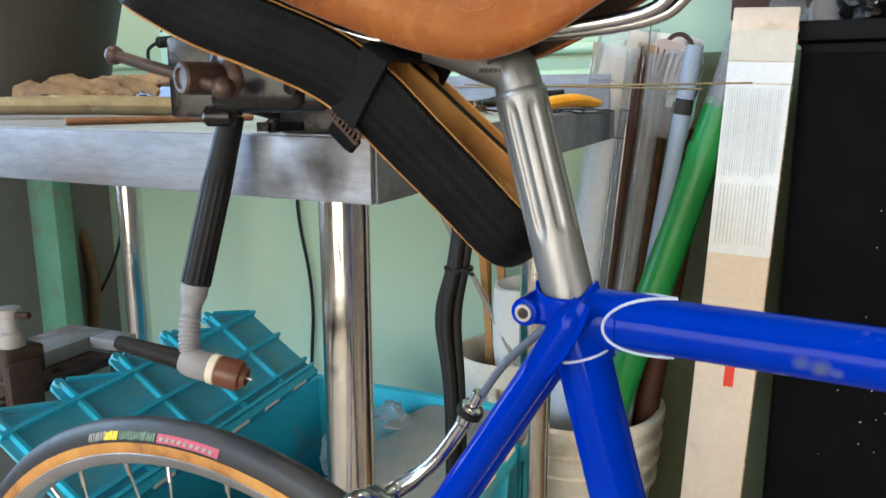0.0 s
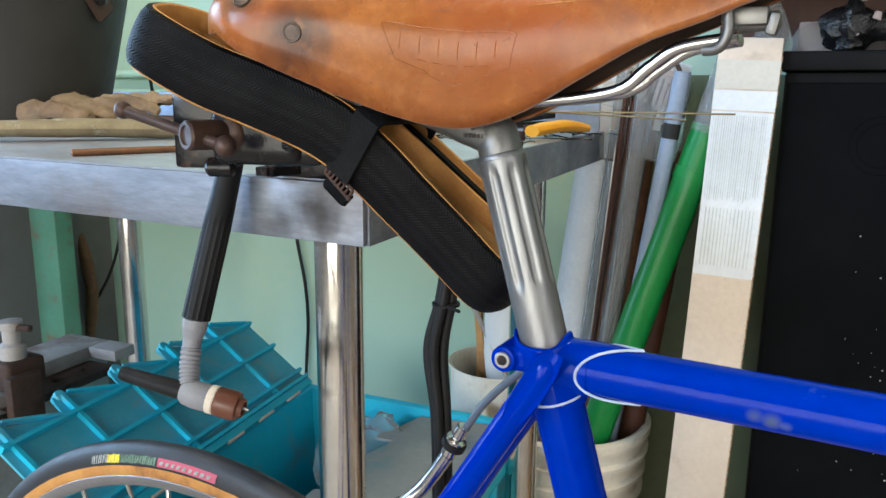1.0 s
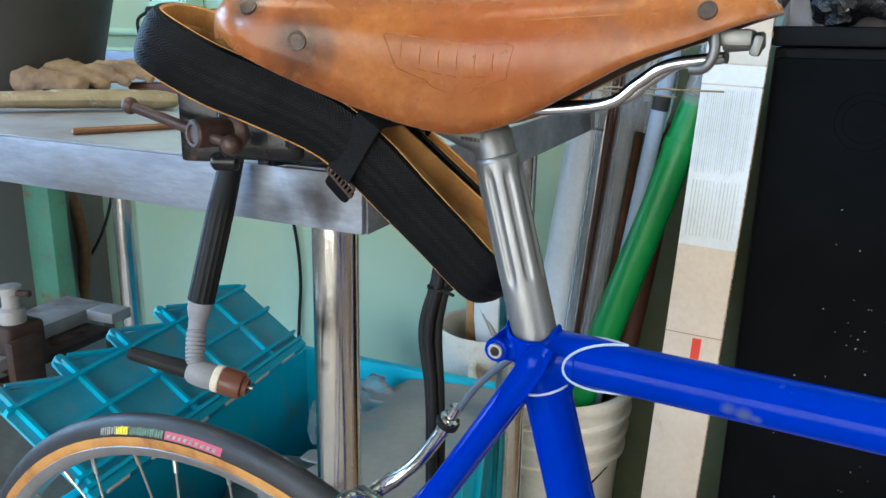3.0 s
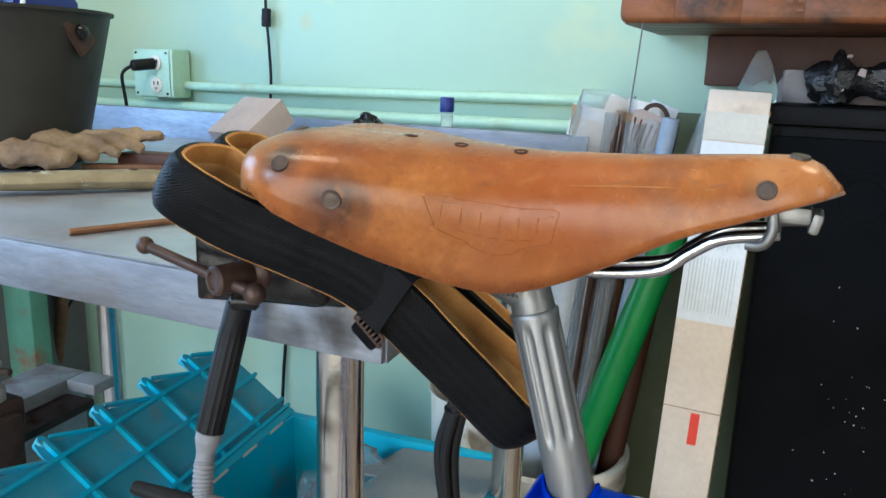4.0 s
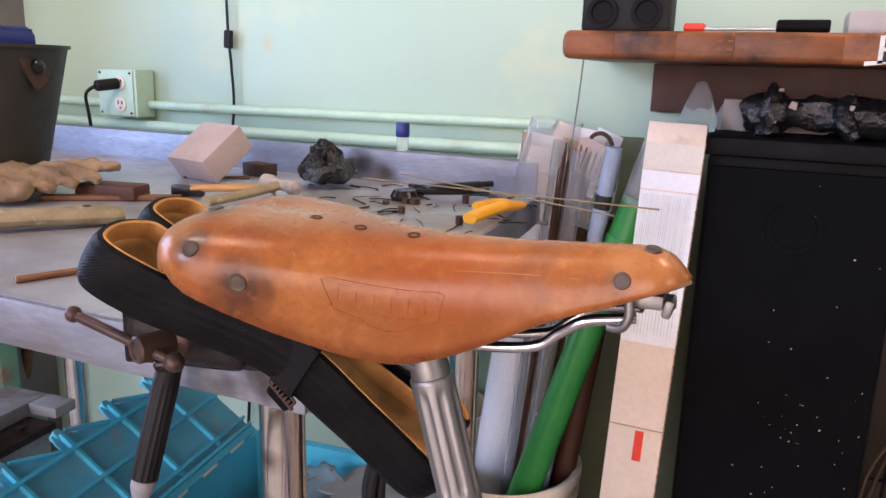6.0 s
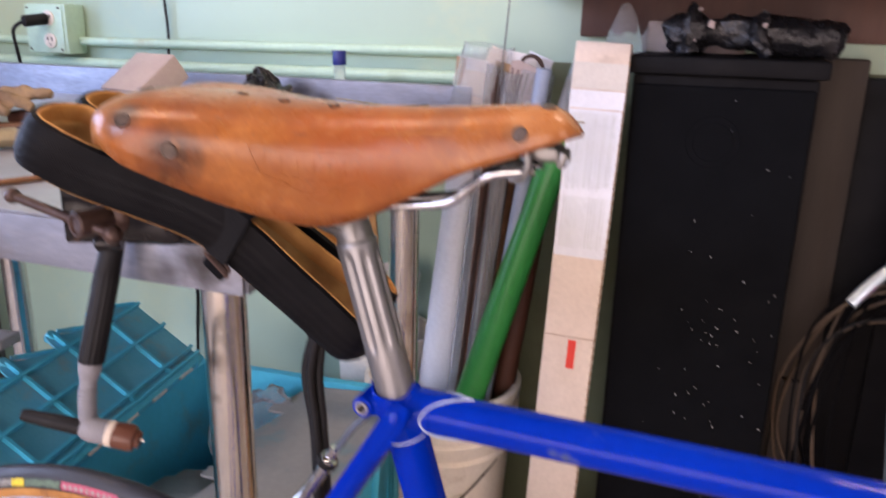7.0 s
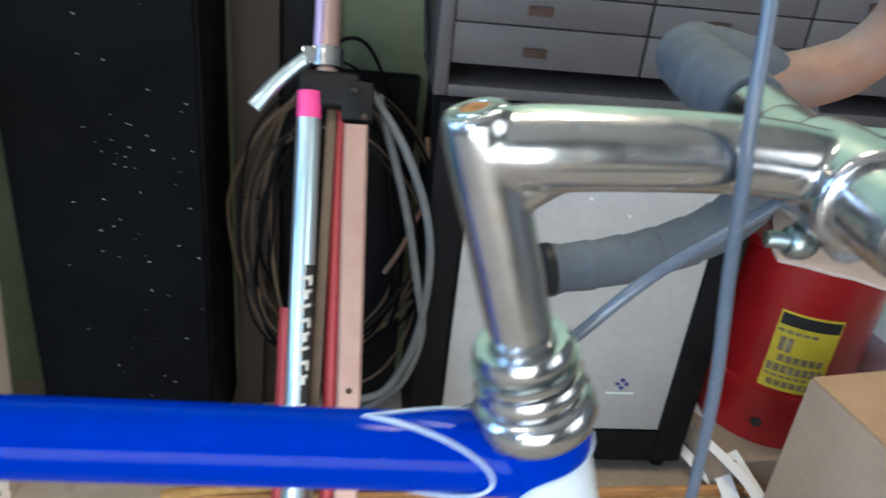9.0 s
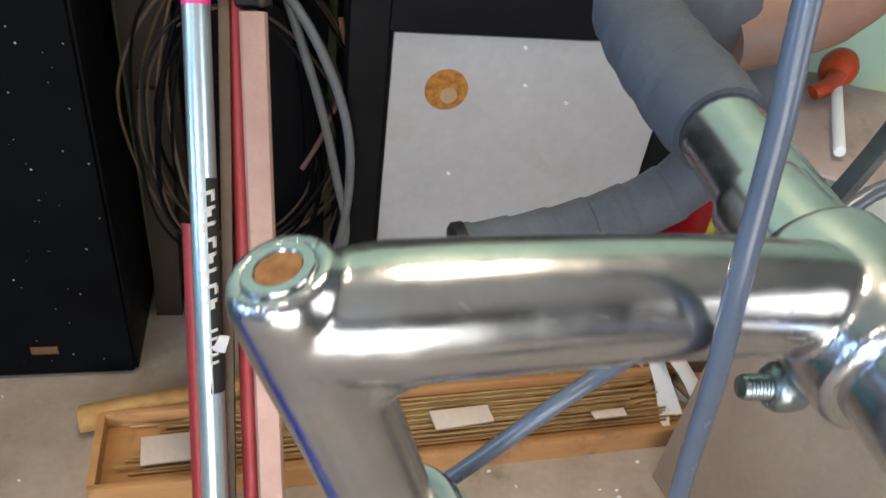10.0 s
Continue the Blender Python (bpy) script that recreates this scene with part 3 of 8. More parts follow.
def pierced(name, fixed, thick, a0, a1, o0, o1, s0, s1, along, label):
    """A wall with one opening: o0..o1 along it, s0..s1 in height."""
    b = bmesh.new()
    for p0, p1, z0, z1 in ((a0, o0, -0.02, 2.7), (o1, a1, -0.02, 2.7), (o0, o1, -0.02, s0), (o0, o1, s1, 2.7)):
        if z1 - z0 > 0.005:
            if along == "y":
                slab(fixed - thick, fixed, p0, p1, z0, z1, bm=b)
            else:
                slab(p0, p1, fixed - thick, fixed, z0, z1, bm=b)
    return solo(name, b, "plain_wall", label, "wall", kind="structure")


pierced("wall_west", -2.1, 0.12, -2.5, 1.45, -0.22, 0.89, 0.59, 2.01, "y", "plain grey side wall with a tall window opening")
pierced("wall_east", 2.72, 0.12, -2.5, 1.45, -1.54, -0.26, 0.86, 2.14, "y", "plain grey side wall with a window opening")
pierced("wall_south", -2.5, 0.12, -2.1, -1.05, -1.98, -1.12, 1.67, 2.47, "x", "plain grey wall with a high window opening")
# unseen wall, opened only for the added fill lamp
pierced("wall_south_door", -2.5, 0.12, -1.05, 2.6, -1.00, 1.30, 0.08, 1.67, "x", "plain grey wall with an opening for the added fill light")
# pier added out of view; it keeps window light off the wall's left end
wall("wall_pier", -1.86, -1.45, 0.98, 1.4495, -0.02, 2.7, "plain_wall", "plain unseen pier added to shade the wall's left end")
solo("ceiling", slab(-2.22, 2.72, -2.62, 1.57, 2.7, 2.8), "ceiling", "plain off-white workshop ceiling", "ceiling", kind="structure")


def long_pipe(name, z, y, x0, x1, r):
    solo(name, tube(curve([(x0, y, z), ((x0 + x1) / 2, y, z - 0.004), (x1, y, z + 0.004)], 8), r, 12), "pipe",
         "conduit painted the same mint green as the wall", "pipe", "conduits on the wall")


long_pipe("conduit", 0.995, 1.432, -2.05, -0.03, 0.010)
long_pipe("conduit", 0.945, 1.430, -2.05, -0.03, 0.013)


# ---- bicycle ----
YB = 0.40
YH = 0.394


def st_x(z):
    return 0.211 + 0.281 * (0.803 - z)


def ht_x(z):
    return 0.804 + 0.325 * (0.830 - z)


bike = root("bicycle", (0.36, YB, 0.0), "blue enamelled steel road bicycle with white head tube and leather saddle", "bicycle")
ZT, ZH = 0.804, 0.7972
BB = Vector((0.362, YB, 0.268))
AX = Vector((-0.062, YB, 0.345))
R_TT, R_ST, R_DT, R_HT = 0.0140, 0.0145, 0.0150, 0.0168
HT0, HT1 = V(ht_x(0.672), YH, 0.672), V(ht_x(0.812), YH, 0.812)
DTH = V(ht_x(0.716), YH, 0.716)

part("top_tube", rod((st_x(ZT), YB, ZT), (ht_x(ZH), YH, ZH), R_TT, 48), "blue", bike)
part("seat_tube", rod(BB, (st_x(0.811), YB, 0.811), R_ST, 32), "blue", bike)
part("down_tube", rod(BB, DTH, R_DT, 32), "blue", bike)
part("head_tube", rod(HT0, HT1, R_HT, 36), "white_paint", bike, "white enamelled head tube")
part("bottom_bracket", lathe([(0.019, -0.034), (0.020, -0.032), (0.020, 0.032), (0.019, 0.034)], axis(BB, BB + V(0, 1, 0)), 24), "blue", bike)
for z in (0.628, 0.594):
    a, b = V(st_x(z), YB, z), V(st_x(z - 0.020), YB, z - 0.020)
    part("seat_tube_band", rod(a, b, R_ST + 0.0003, 32), "stripe", bike, "white painted band")


def sleeve(a, b, r, edge, n=40, start=None, rows=5):
    """A lug socket on the tube a-b that begins at a and ends in a shaped edge: edge(angle) is its length. Returns the skin and the edge line."""
    m = axis(a, b)
    ends = []
    rings = []
    for k in range(rows + 1):
        ring = []
        for j in range(n):
            t = 2 * math.pi * j / n
            s0 = start(t) if start else 0.0
            s = s0 + (edge(t) - s0) * k / rows
            rr = r - (0.0009 if k == rows else 0.0)
            ring.append(m @ Vector((rr * math.cos(t), rr * math.sin(t), s)))
        rings.append(ring)
    for j in range(n):
        t = 2 * math.pi * j / n
        ends.append(m @ Vector(((r - 0.0002) * math.cos(t), (r - 0.0002) * math.sin(t), edge(t))))
    return loft(rings, False), ends


# the side towards -y is the angle at which cos or sin points there; the lug edges reach furthest at top and bottom
def lug_pair(name, a, b, r, near, far, side, stripe=True):
    """A socket whose edge is long at the flanks' top and bottom and short at the sides."""
    m = axis(a, b)
    ya = math.atan2(*[(m.to_3x3().inverted() @ Vector((0, -1, 0)))[i] for i in (1, 0)])

    def edge(t):
        c = abs(math.cos(t - ya))
        return near + (far - near) * (1 - c ** 0.8)

    skin, ends = sleeve(a, b, r, edge)
    lug = part(name, skin, "blue", bike)
    if stripe:
        part("lug_lining", tube(ends, 0.0008, 6, closed=True), "stripe", lug, "thin white lining along the lug edge")
    return lug


lug_pair("seat_lug_socket", (st_x(ZT), YB, ZT), (ht_x(ZH), YH, ZH), R_TT + 0.0013, 0.020, 0.052, 1)
lug_pair("head_lug_socket", (ht_x(ZH), YH, ZH), (st_x(ZT), YB, ZT), R_TT + 0.0013, 0.021, 0.066, 1)
lug_pair("seat_lug_skirt", (st_x(0.806), YB, 0.806), BB, R_ST + 0.0016, 0.0233, 0.0213, 1)
lug_pair("down_tube_lug", DTH, BB, R_DT + 0.0013, 0.028, 0.062, 1)
up = (HT1 - HT0).normalized()


def head_lug(name, a, b, short, long):
    """The collar of a head lug, whose lip points away along the tube's back."""
    m = axis(a, b)
    back = math.atan2(*[(m.to_3x3().inverted() @ Vector((-1, 0, 0)))[i] for i in (1, 0)])

    def edge(t):
        c = math.cos(t - back)
        lip = math.exp(-((math.acos(max(-1, min(1, c))) / 0.85) ** 2))
        return short + (long - short) * lip

    skin, ends = sleeve(a, b, R_HT + 0.0014, edge, 48)
    lug = part(name, skin, "blue", bike)
    part("lug_lining", tube(ends, 0.0007, 6, closed=True), "stripe", lug, "thin white lining along the lug edge")


head_lug("upper_head_lug", HT1, HT0, 0.010, 0.037)
head_lug("lower_head_lug", HT0, HT1, 0.012, 0.066)
part("cable_boss", ball((ht_x(0.770) - 0.017, YH - 0.006, 0.760), 0.004), "stripe", bike, "small white cable stop")

# seat cluster: collar, ear with bolt, stay caps
ear = V(0.1895, YB, 0.8060)
cast = bmesh.new()


def rim(r, h0, h1, rows):
    """Rings round the seat tube from the height h0 up to a rim that swings up into a peak fore and aft."""
    out = []
    for k in range(rows):
        ring = []
        for j in range(48):
            t = 2 * math.pi * j / 48
            f, b_ = max(0.0, math.cos(t)), max(0.0, -math.cos(t))
            z = h0 + (h1 + 0.0078 * f ** 5 + 0.0050 * b_ ** 5 - h0) * k / (rows - 1)
            ring.append(V(st_x(z) + (r + 0.0010 * f ** 9) * math.cos(t), YB + r * math.sin(t), z))
        out.append(ring)
    return out


loft(rim(R_ST + 0.0019, 0.784, 0.8150, 6) + rim(R_ST + 0.0002, 0.8150, 0.8156, 2)[1:] + rim(R_ST - 0.0035, 0.806, 0.806, 2)[:1], True, bm=cast)
rod((st_x(ZT), YB, ZT), (st_x(ZT) + 0.026, YB - 0.0003, ZT - 0.0003), R_TT + 0.0014, 36, r2=R_TT + 0.0009, bm=cast)
lathe([(0.0001, -0.0165), (0.0070, -0.0165), (0.0076, -0.0150), (0.0076, 0.0150), (0.0070, 0.0165), (0.0001, 0.0165)], axis(ear, ear + V(0, 1, 0)), 28, cast)
for dz in (-0.003, 0.0, 0.003):
    for y in (-0.0115, 0.0115):
        rod(ear + V(0, y, dz), V(st_x(0.806), YB + y * 0.7, 0.8065 + dz), 0.0042, 12, bm=cast)
for sy in (-1, 1):
    cap_rod(V(0.2160, YB + sy * 0.0165, 0.8085), V(0.1980, YB + sy * 0.0200, 0.7780), 0.0062, 0.003, 16, cast)
collar = part("seat_lug", cast, "blue", bike, sharp=70)
rl = collar.modifiers.new("blend", "REMESH")
rl.mode, rl.voxel_size, rl.use_smooth_shade = "VOXEL", 0.0006, True
sl_ = collar.modifiers.new("soft", "SMOOTH")
sl_.factor, sl_.iterations = 0.5, 9
bolt = bmesh.new()
lathe([(0.0046, 0), (0.0048, 0.0008), (0.0043, 0.0014), (0.0030, 0.0014), (0.0030, -0.0040), (0.0001, -0.0040)], axis(ear + V(0, -0.0164, 0), ear + V(0, -0.03, 0)), 24, bolt)
bolt_p = part("binder_bolt", bolt, "rim", collar, "dull steel hexagon socket bolt")
part("hex_socket", lathe([(0.0031, 0.00145), (0.0027, 0.0012), (0.0026, -0.0030), (0.0001, -0.0030)], axis(ear + V(0, -0.0164, 0), ear + V(0, -0.03, 0)), 6), "oily", bolt_p, "dark hexagon socket")
for sy in (-1, 1):
    a = V(0.219, YB + sy * 0.0195, 0.8125 if sy < 0 else 0.7990)
    pts = [a, V(0.1885, YB + sy * 0.0235, 0.759), V(0.091, YB + sy * 0.040, 0.593), V(-0.052, YB + sy * 0.062, 0.352)]
    stay = part("seat_stay", tube(curve(pts, 6), [0.0055] + [0.0082] * 9 + [0.0080] * 4 + [0.0072] * 4 + [0.0066], 20), "blue", bike)
    # the fluted cap on top of the stay
    d = (pts[1] - pts[0]).normalized()
    out = V(0.30, sy * 0.85, 0.30).normalized()
    rows = []
    for k in range(13):
        t = k / 12
        w = 0.0078 * math.sin(math.pi * min(1, 0.12 + t * 0.9)) ** 0.55
        c = a - d * 0.004 + d * 0.058 * t + out * (0.0052 + 0.0016 * math.sin(math.pi * t))
        side = d.cross(out).normalized()
        rows.append([c + side * (w * s) + out * (0.0016 * abs(s) ** 2 - 0.0004) for s in (-1, -0.75, -0.4, 0, 0.4, 0.75, 1)])
    part("stay_cap", strip(rows), "blue", stay)
for sy in (-1, 1):
    part("chain_stay", tube(curve([BB + V(-0.015, sy * 0.022, 0.0), BB + V(-0.15, sy * 0.036, 0.025), AX + V(0.01, sy * 0.060, -0.004)], 8), [0.011] * 6 + [0.0095] * 6 + [0.0075] * 5, 16), "blue", bike)
    part("dropout", box(AX + V(0.004, sy * 0.063, -0.002), (0.035, 0.005, 0.045), (0, 20, 0), 0.0015), "zinc", bike)
part("brake_bridge", rod((0.126, YB - 0.033, 0.668), (0.126, YB + 0.033, 0.668), 0.0065, 16), "blue", bike)

# seat post with flutes, head and bolt
pd = V(-0.281, 0, 1).normalized()


def post_shape():
    """A tube with eight round-ended flutes."""
    n = 128
    base, rings = V(st_x(0.70), YB, 0.70), []
    total = 0.2262
    u = (V(1, 0, 0) - pd * pd.x).normalized()
    v = pd.cross(u)
    for k in range(76):
        s = total * k / 75
        h = 0.70 + s * pd.z
        ring = []
        for j in range(n):
            t = 2 * math.pi * j / n
            d = abs((t + radians(50.2) + math.pi / 8) % (math.pi / 4) - math.pi / 8)
            over = max(0.0, 0.8515 - h, h - 0.9065) / 0.0055
            across = math.hypot(d / 0.215, over)
            depth = 0.0016 * max(0.0, 1 - across ** 2.6)
            r = 0.0134 - depth
            ring.append(base + pd * s + u * (r * math.cos(t)) + v * (r * math.sin(t)))
        rings.append(ring)
    return loft(rings)


post = part("seat_post", post_shape(), "post", bike, "satin silver fluted seat post", sharp=60)
ptop = V(st_x(0.70), YB, 0.70) + pd * 0.2262
part("post_collar", lathe([(0.0128, -0.0016), (0.0137, -0.0012), (0.0137, 0.0006), (0.0130, 0.0016), (0.0120, 0.0018)], axis(ptop - pd * 0.001, ptop), 40), "post", post)
# forged head: it leans back from the tube to the rail clamp
neck = curve([ptop - pd * 0.003, ptop + pd * 0.005, V(0.1730, YB, 0.9285), V(0.1560, YB, 0.9330), V(0.1380, YB, 0.9365), V(0.1240, YB, 0.9385)], 5)
widths = [float(np.interp(p.x, (0.124, 0.138, 0.156, 0.173, 0.183), (0.0045, 0.0068, 0.0100, 0.0116, 0.0122))) for p in neck]
hb = sweep(neck, ring_profile(1.0, 28), size=widths, ups=[V(0, 1, 0)] * len(neck))
lathe([(0.0124, -0.003), (0.0122, 0.003), (0.0116, 0.014), (0.0095, 0.0185), (0.0001, 0.0190)], axis(ptop, ptop + pd), 36, hb)
part("post_head", hb, "cast", post, "satin cast seat post head", sharp=60)
cradle = bmesh.new()
box((0.156, YB, 0.9445), (0.050, 0.030, 0.009), (0, -3, 0), 0.004, 3, bm=cradle)
part("rail_clamp", cradle, "rim", post)
part("clamp_bolt", cap_rod((0.150, YB, 0.930), (0.150, YB, 0.955), 0.004), "zinc", post)
for k in range(5):
    part("stamped_mark", box((0.1618 + 0.0027 * k, YB - 0.0113, 0.9282), (0.0020, 0.0005, 0.0021), (0, -3, 0)), "black_print", post)
part("stamped_mark", lathe([(0.0001, 0), (0.0030, 0), (0.0030, 0.0005), (0.0001, 0.0005)], axis((0.168, YB - 0.0104, 0.9325), (0.168, YB - 1, 0.9325)), 20), "black_print", post)

# saddle
ST = [(0.022, 0.030, 1.000, 0.986), (0.025, 0.050, 1.004, 0.984), (0.032, 0.066, 1.009, 0.981), (0.045, 0.074, 1.012, 0.981), (0.060, 0.078, 1.0135, 0.972),
      (0.090, 0.077, 1.0125, 0.9575), (0.120, 0.070, 1.010, 0.9445), (0.145, 0.060, 1.008, 0.9358), (0.165, 0.052, 1.007, 0.9328), (0.182, 0.0465, 1.0065, 0.9357), (0.203, 0.040, 1.007, 0.9440),
      (0.230, 0.033, 1.008, 0.9588), (0.258, 0.027, 1.010, 0.974), (0.285, 0.0225, 1.012, 0.984), (0.302, 0.020, 1.0125, 0.991), (0.312, 0.0165, 1.009, 0.9945),
      (0.318, 0.011, 1.003, 0.9962), (0.3212, 0.005, 0.9995, 0.9968)]


def saddle_row(x):
    for a, b in zip(ST, ST[1:]):
        if x <= b[0]:
            break
    i = ST.index(a)
    z, d = ST[max(i - 1, 0)], ST[min(i + 2, len(ST) - 1)]
    t = (x - a[0]) / (b[0] - a[0])
    out = []
    for k in (1, 2, 3):
        ma = (b[k] - z[k]) / max(b[0] - z[0], 1e-6) * (b[0] - a[0])
        mb = (d[k] - a[k]) / max(d[0] - a[0], 1e-6) * (b[0] - a[0])
        out.append((2 * t ** 3 - 3 * t * t + 1) * a[k] + (t ** 3 - 2 * t * t + t) * ma + (3 * t * t - 2 * t ** 3) * b[k] + (t ** 3 - t * t) * mb)
    return out


def saddle_point(x, s, lift=0.0):
    """Over the saddle: x along it, s from -1 (near edge) to 1 (far edge)."""
    w, zt, ze = saddle_row(min(max(x, ST[0][0]), ST[-1][0]))
    t = abs(s) * math.pi / 2
    flat = min(1.0, max(0.0, (0.20 - x) / 0.10))
    a, b = 0.95 - 0.12 * flat, 0.80 - 0.28 * flat
    # the skirt tucks in under the flank
    tuck = float(np.interp(x, (0.055, 0.09, 0.12, 0.15, 0.17, 0.185, 0.203, 0.225, 0.26), (0.0, 0.013, 0.021, 0.0245, 0.0235, 0.0225, 0.0175, 0.008, 0.0)))
    y = w * math.sin(t) ** a - tuck * abs(s) ** 3.2
    z = ze + (zt - ze) * max(math.cos(t), 0.0) ** b
    dish = 0.004 * flat * math.exp(-((y / 0.012) ** 2)) * math.exp(-(((x - 0.05) / 0.05) ** 2))
    return V(x, YB + math.copysign(y + lift * math.sin(t), s), z - dish + lift * math.cos(t))


xs = [0.022, 0.0235, 0.025, 0.028, 0.032, 0.038, 0.045] + [0.052 + 0.0075 * k for k in range(34)] + [0.3055, 0.309, 0.312, 0.315, 0.318, 0.3198, 0.3212]
rows = [[saddle_point(x, -1 + 2 * j / 44) for j in range(45)] for x in xs]
saddle = part("saddle", strip(rows), "leather", bike, "tan leather saddle, scuffed, with darkened rivets", sharp=80)
sol = saddle.modifiers.new("thickness", "SOLIDIFY")
sol.thickness, sol.offset, sol.material_offset = 0.0042, -1, 1
saddle.data.materials.append(M["underside"])
part("cut_edge", tube([saddle_point(x, -1) + V(0, 0.0015, 0.0006) for x in xs[3:]], 0.0012, 8), "hood", saddle, "dark burnished leather edge")


def saddle_normal(x, s):
    a = saddle_point(x + 0.002, s) - saddle_point(x - 0.002, s)
    b = saddle_point(x, s + 0.02) - saddle_point(x, s - 0.02)
    n = a.cross(b).normalized()
    return n if n.dot(saddle_point(x, s) - V(0.15, YB, 0.95)) > 0 else -n


def on_saddle(place):
    best = min(((saddle_point(0.024 + 0.002 * i, -1 + 0.02 * j) - V(place)).length, 0.024 + 0.002 * i, -1 + 0.02 * j) for i in range(148) for j in range(3, 98))
    return best[1], best[2]


for place, r in (((0.092, 0.324, 0.979), 0.0066), ((0.061, 0.329, 0.997), 0.0062), ((0.044, 0.372, 1.010), 0.006), ((0.289, 0.379, 0.998), 0.0058), ((0.302, 0.396, 1.0135), 0.0056),
                 ((0.092, 0.476, 0.979), 0.0066), ((0.061, 0.471, 0.997), 0.0062), ((0.289, 0.421, 0.998), 0.0066)):
    x, s = on_saddle(place)
    p, n = saddle_point(x, s), saddle_normal(x, s)
    part("rivet", lathe([(r * 0.78, -0.001), (r * 0.78, 0.0004), (r * 0.73, 0.0009), (r * 0.62, 0.0009), (r * 0.56, 0.0006), (r * 0.3, 0.0007), (0.0001, 0.0008)], axis(p, p + n), 24), "rivet", saddle, "tarnished copper rivet")
for x, s in ((0.108, -0.10), (0.138, -0.13), (0.170, -0.12)):
    p, n = saddle_point(x, s), saddle_normal(x, s)
    part("vent_eyelet", lathe([(0.0036, -0.0005), (0.0038, 0.0004), (0.0026, 0.0006), (0.0022, -0.0008), (0.0001, -0.0008)], axis(p, p + n), 16), "rust", saddle)


def on_flank(x, s, lift=0.0003):
    return saddle_point(x, s) + saddle_normal(x, s) * lift


crest = [(0.1435, -0.67), (0.147, -0.645), (0.176, -0.63), (0.205, -0.645), (0.2085, -0.67), (0.2045, -0.87), (0.189, -0.89), (0.186, -0.915), (0.176, -0.93), (0.166, -0.915), (0.163, -0.89), (0.149, -0.87)]
crest = [(x - 0.010, -0.62 + (s + 0.62) * 0.86) for x, s in crest]
line = []
for a, b in zip(crest, crest[1:] + crest[:1]):
    line += [on_flank(a[0] + (b[0] - a[0]) * k / 4, a[1] + (b[1] - a[1]) * k / 4, 0.0) for k in range(4)]
part("pressed_crest", tube(line, 0.00032, 6, closed=True), "leather", saddle, "pressed crest outline")
for k in range(6):
    x = 0.1425 + 0.0092 * k
    part("pressed_mark", tube([on_flank(x, -0.69, 0), on_flank(x - 0.0004, -0.73, 0), on_flank(x - 0.0008, -0.775, 0)], 0.0003, 6), "leather", saddle)
for k in range(5):
    x = 0.150 + 0.0075 * k
    part("pressed_mark", tube([on_flank(x, -0.81, 0), on_flank(x + 0.004, -0.81, 0)], 0.00032, 6), "leather", saddle)
random.seed(5)
for k in range(46):
    x, s = random.uniform(0.07, 0.30), random.uniform(-0.95, -0.15)
    a, l = random.uniform(0, 6.28), random.choice([0.002, 0.003, 0.004, 0.008, 0.014])
    dx, ds = l * math.cos(a), l * 9 * math.sin(a)
    s1 = min(-0.05, max(-0.98, s + ds))
    mid = on_flank(x + dx / 2 + random.uniform(-0.001, 0.001), (s + s1) / 2, 0.0)
    part("scratch", tube(curve([on_flank(x, s, -0.0001), mid, on_flank(x + dx, s1, -0.0001)], 3), random.choice([0.00010, 0.00014, 0.0002]), 5), "tape_white" if k % 5 == 0 else "hood", saddle)
# a long crease on the flank below the ridge
fold = [on_saddle(p) for p in ((0.204, 0.352, 1.0044), (0.240, 0.368, 1.0003), (0.268, 0.376, 0.9975))]
part("crease", tube(curve([on_flank(x, s, -0.00005) for x, s in fold], 8), 0.00022, 6), "gum", saddle, "pale crease in the leather")
for sy in (-1, 1):
    pts = [(0.055, YB + sy * 0.045, 0.965), (0.085, YB + sy * 0.022, 0.950), (0.12, YB + sy * 0.0150, 0.9435), (0.20, YB + sy * 0.0135, 0.9468), (0.243, YB + sy * 0.0130, 0.9522), (0.258, YB + sy * 0.0130, 0.9625),
           (0.272, YB + sy * 0.014, 0.972), (0.290, YB + sy * 0.012, 0.9755), (0.297, YB + sy * 0.010, 0.9765)]
    part("rail", tube(curve(pts, 5), 0.0031, 12), "alloy", saddle, "chromed steel rail")
nose = bmesh.new()
tube(curve([(0.2925, YB - 0.015, 0.992), (0.2945, YB - 0.0165, 0.980), (0.291, YB - 0.016, 0.972), (0.284, YB - 0.014, 0.971)], 4), 0.0026, 10, bm=nose)
box((0.300, YB, 0.986), (0.020, 0.022, 0.008), bevel=0.002, bm=nose)
cap_rod((0.296, YB, 0.983), (0.315, YB, 0.985), 0.0042, bm=nose)
box((0.3120, YB - 0.004, 0.9825), (0.005, 0.010, 0.010), (0, 12, 0), 0.0020, bm=nose)
part("tension_shackle", nose, "cast", saddle, "steel nose shackle with tension bolt")

# headset and stem
hs = (HT1 - HT0).normalized()
hm = axis(HT1, HT1 + hs)
headset = part("headset", lathe([(0.0150, -0.004), (0.0178, 0.0), (0.0203, 0.002), (0.0216, 0.0055), (0.0216, 0.0095), (0.0205, 0.013), (0.0182, 0.0148), (0.0168, 0.0150), (0.0168, 0.0165), (0.0182, 0.0170), (0.0190, 0.0190), (0.0190, 0.0215), (0.0180, 0.0235), (0.0165, 0.024), (0.0165, 0.0252), (0.0180, 0.0256), (0.0180, 0.0285), (0.0160, 0.029), (0.0140, 0.029), (0.0140, 0.0)], hm, 48), "alloy", bike, "polished alloy headset cups and rings")
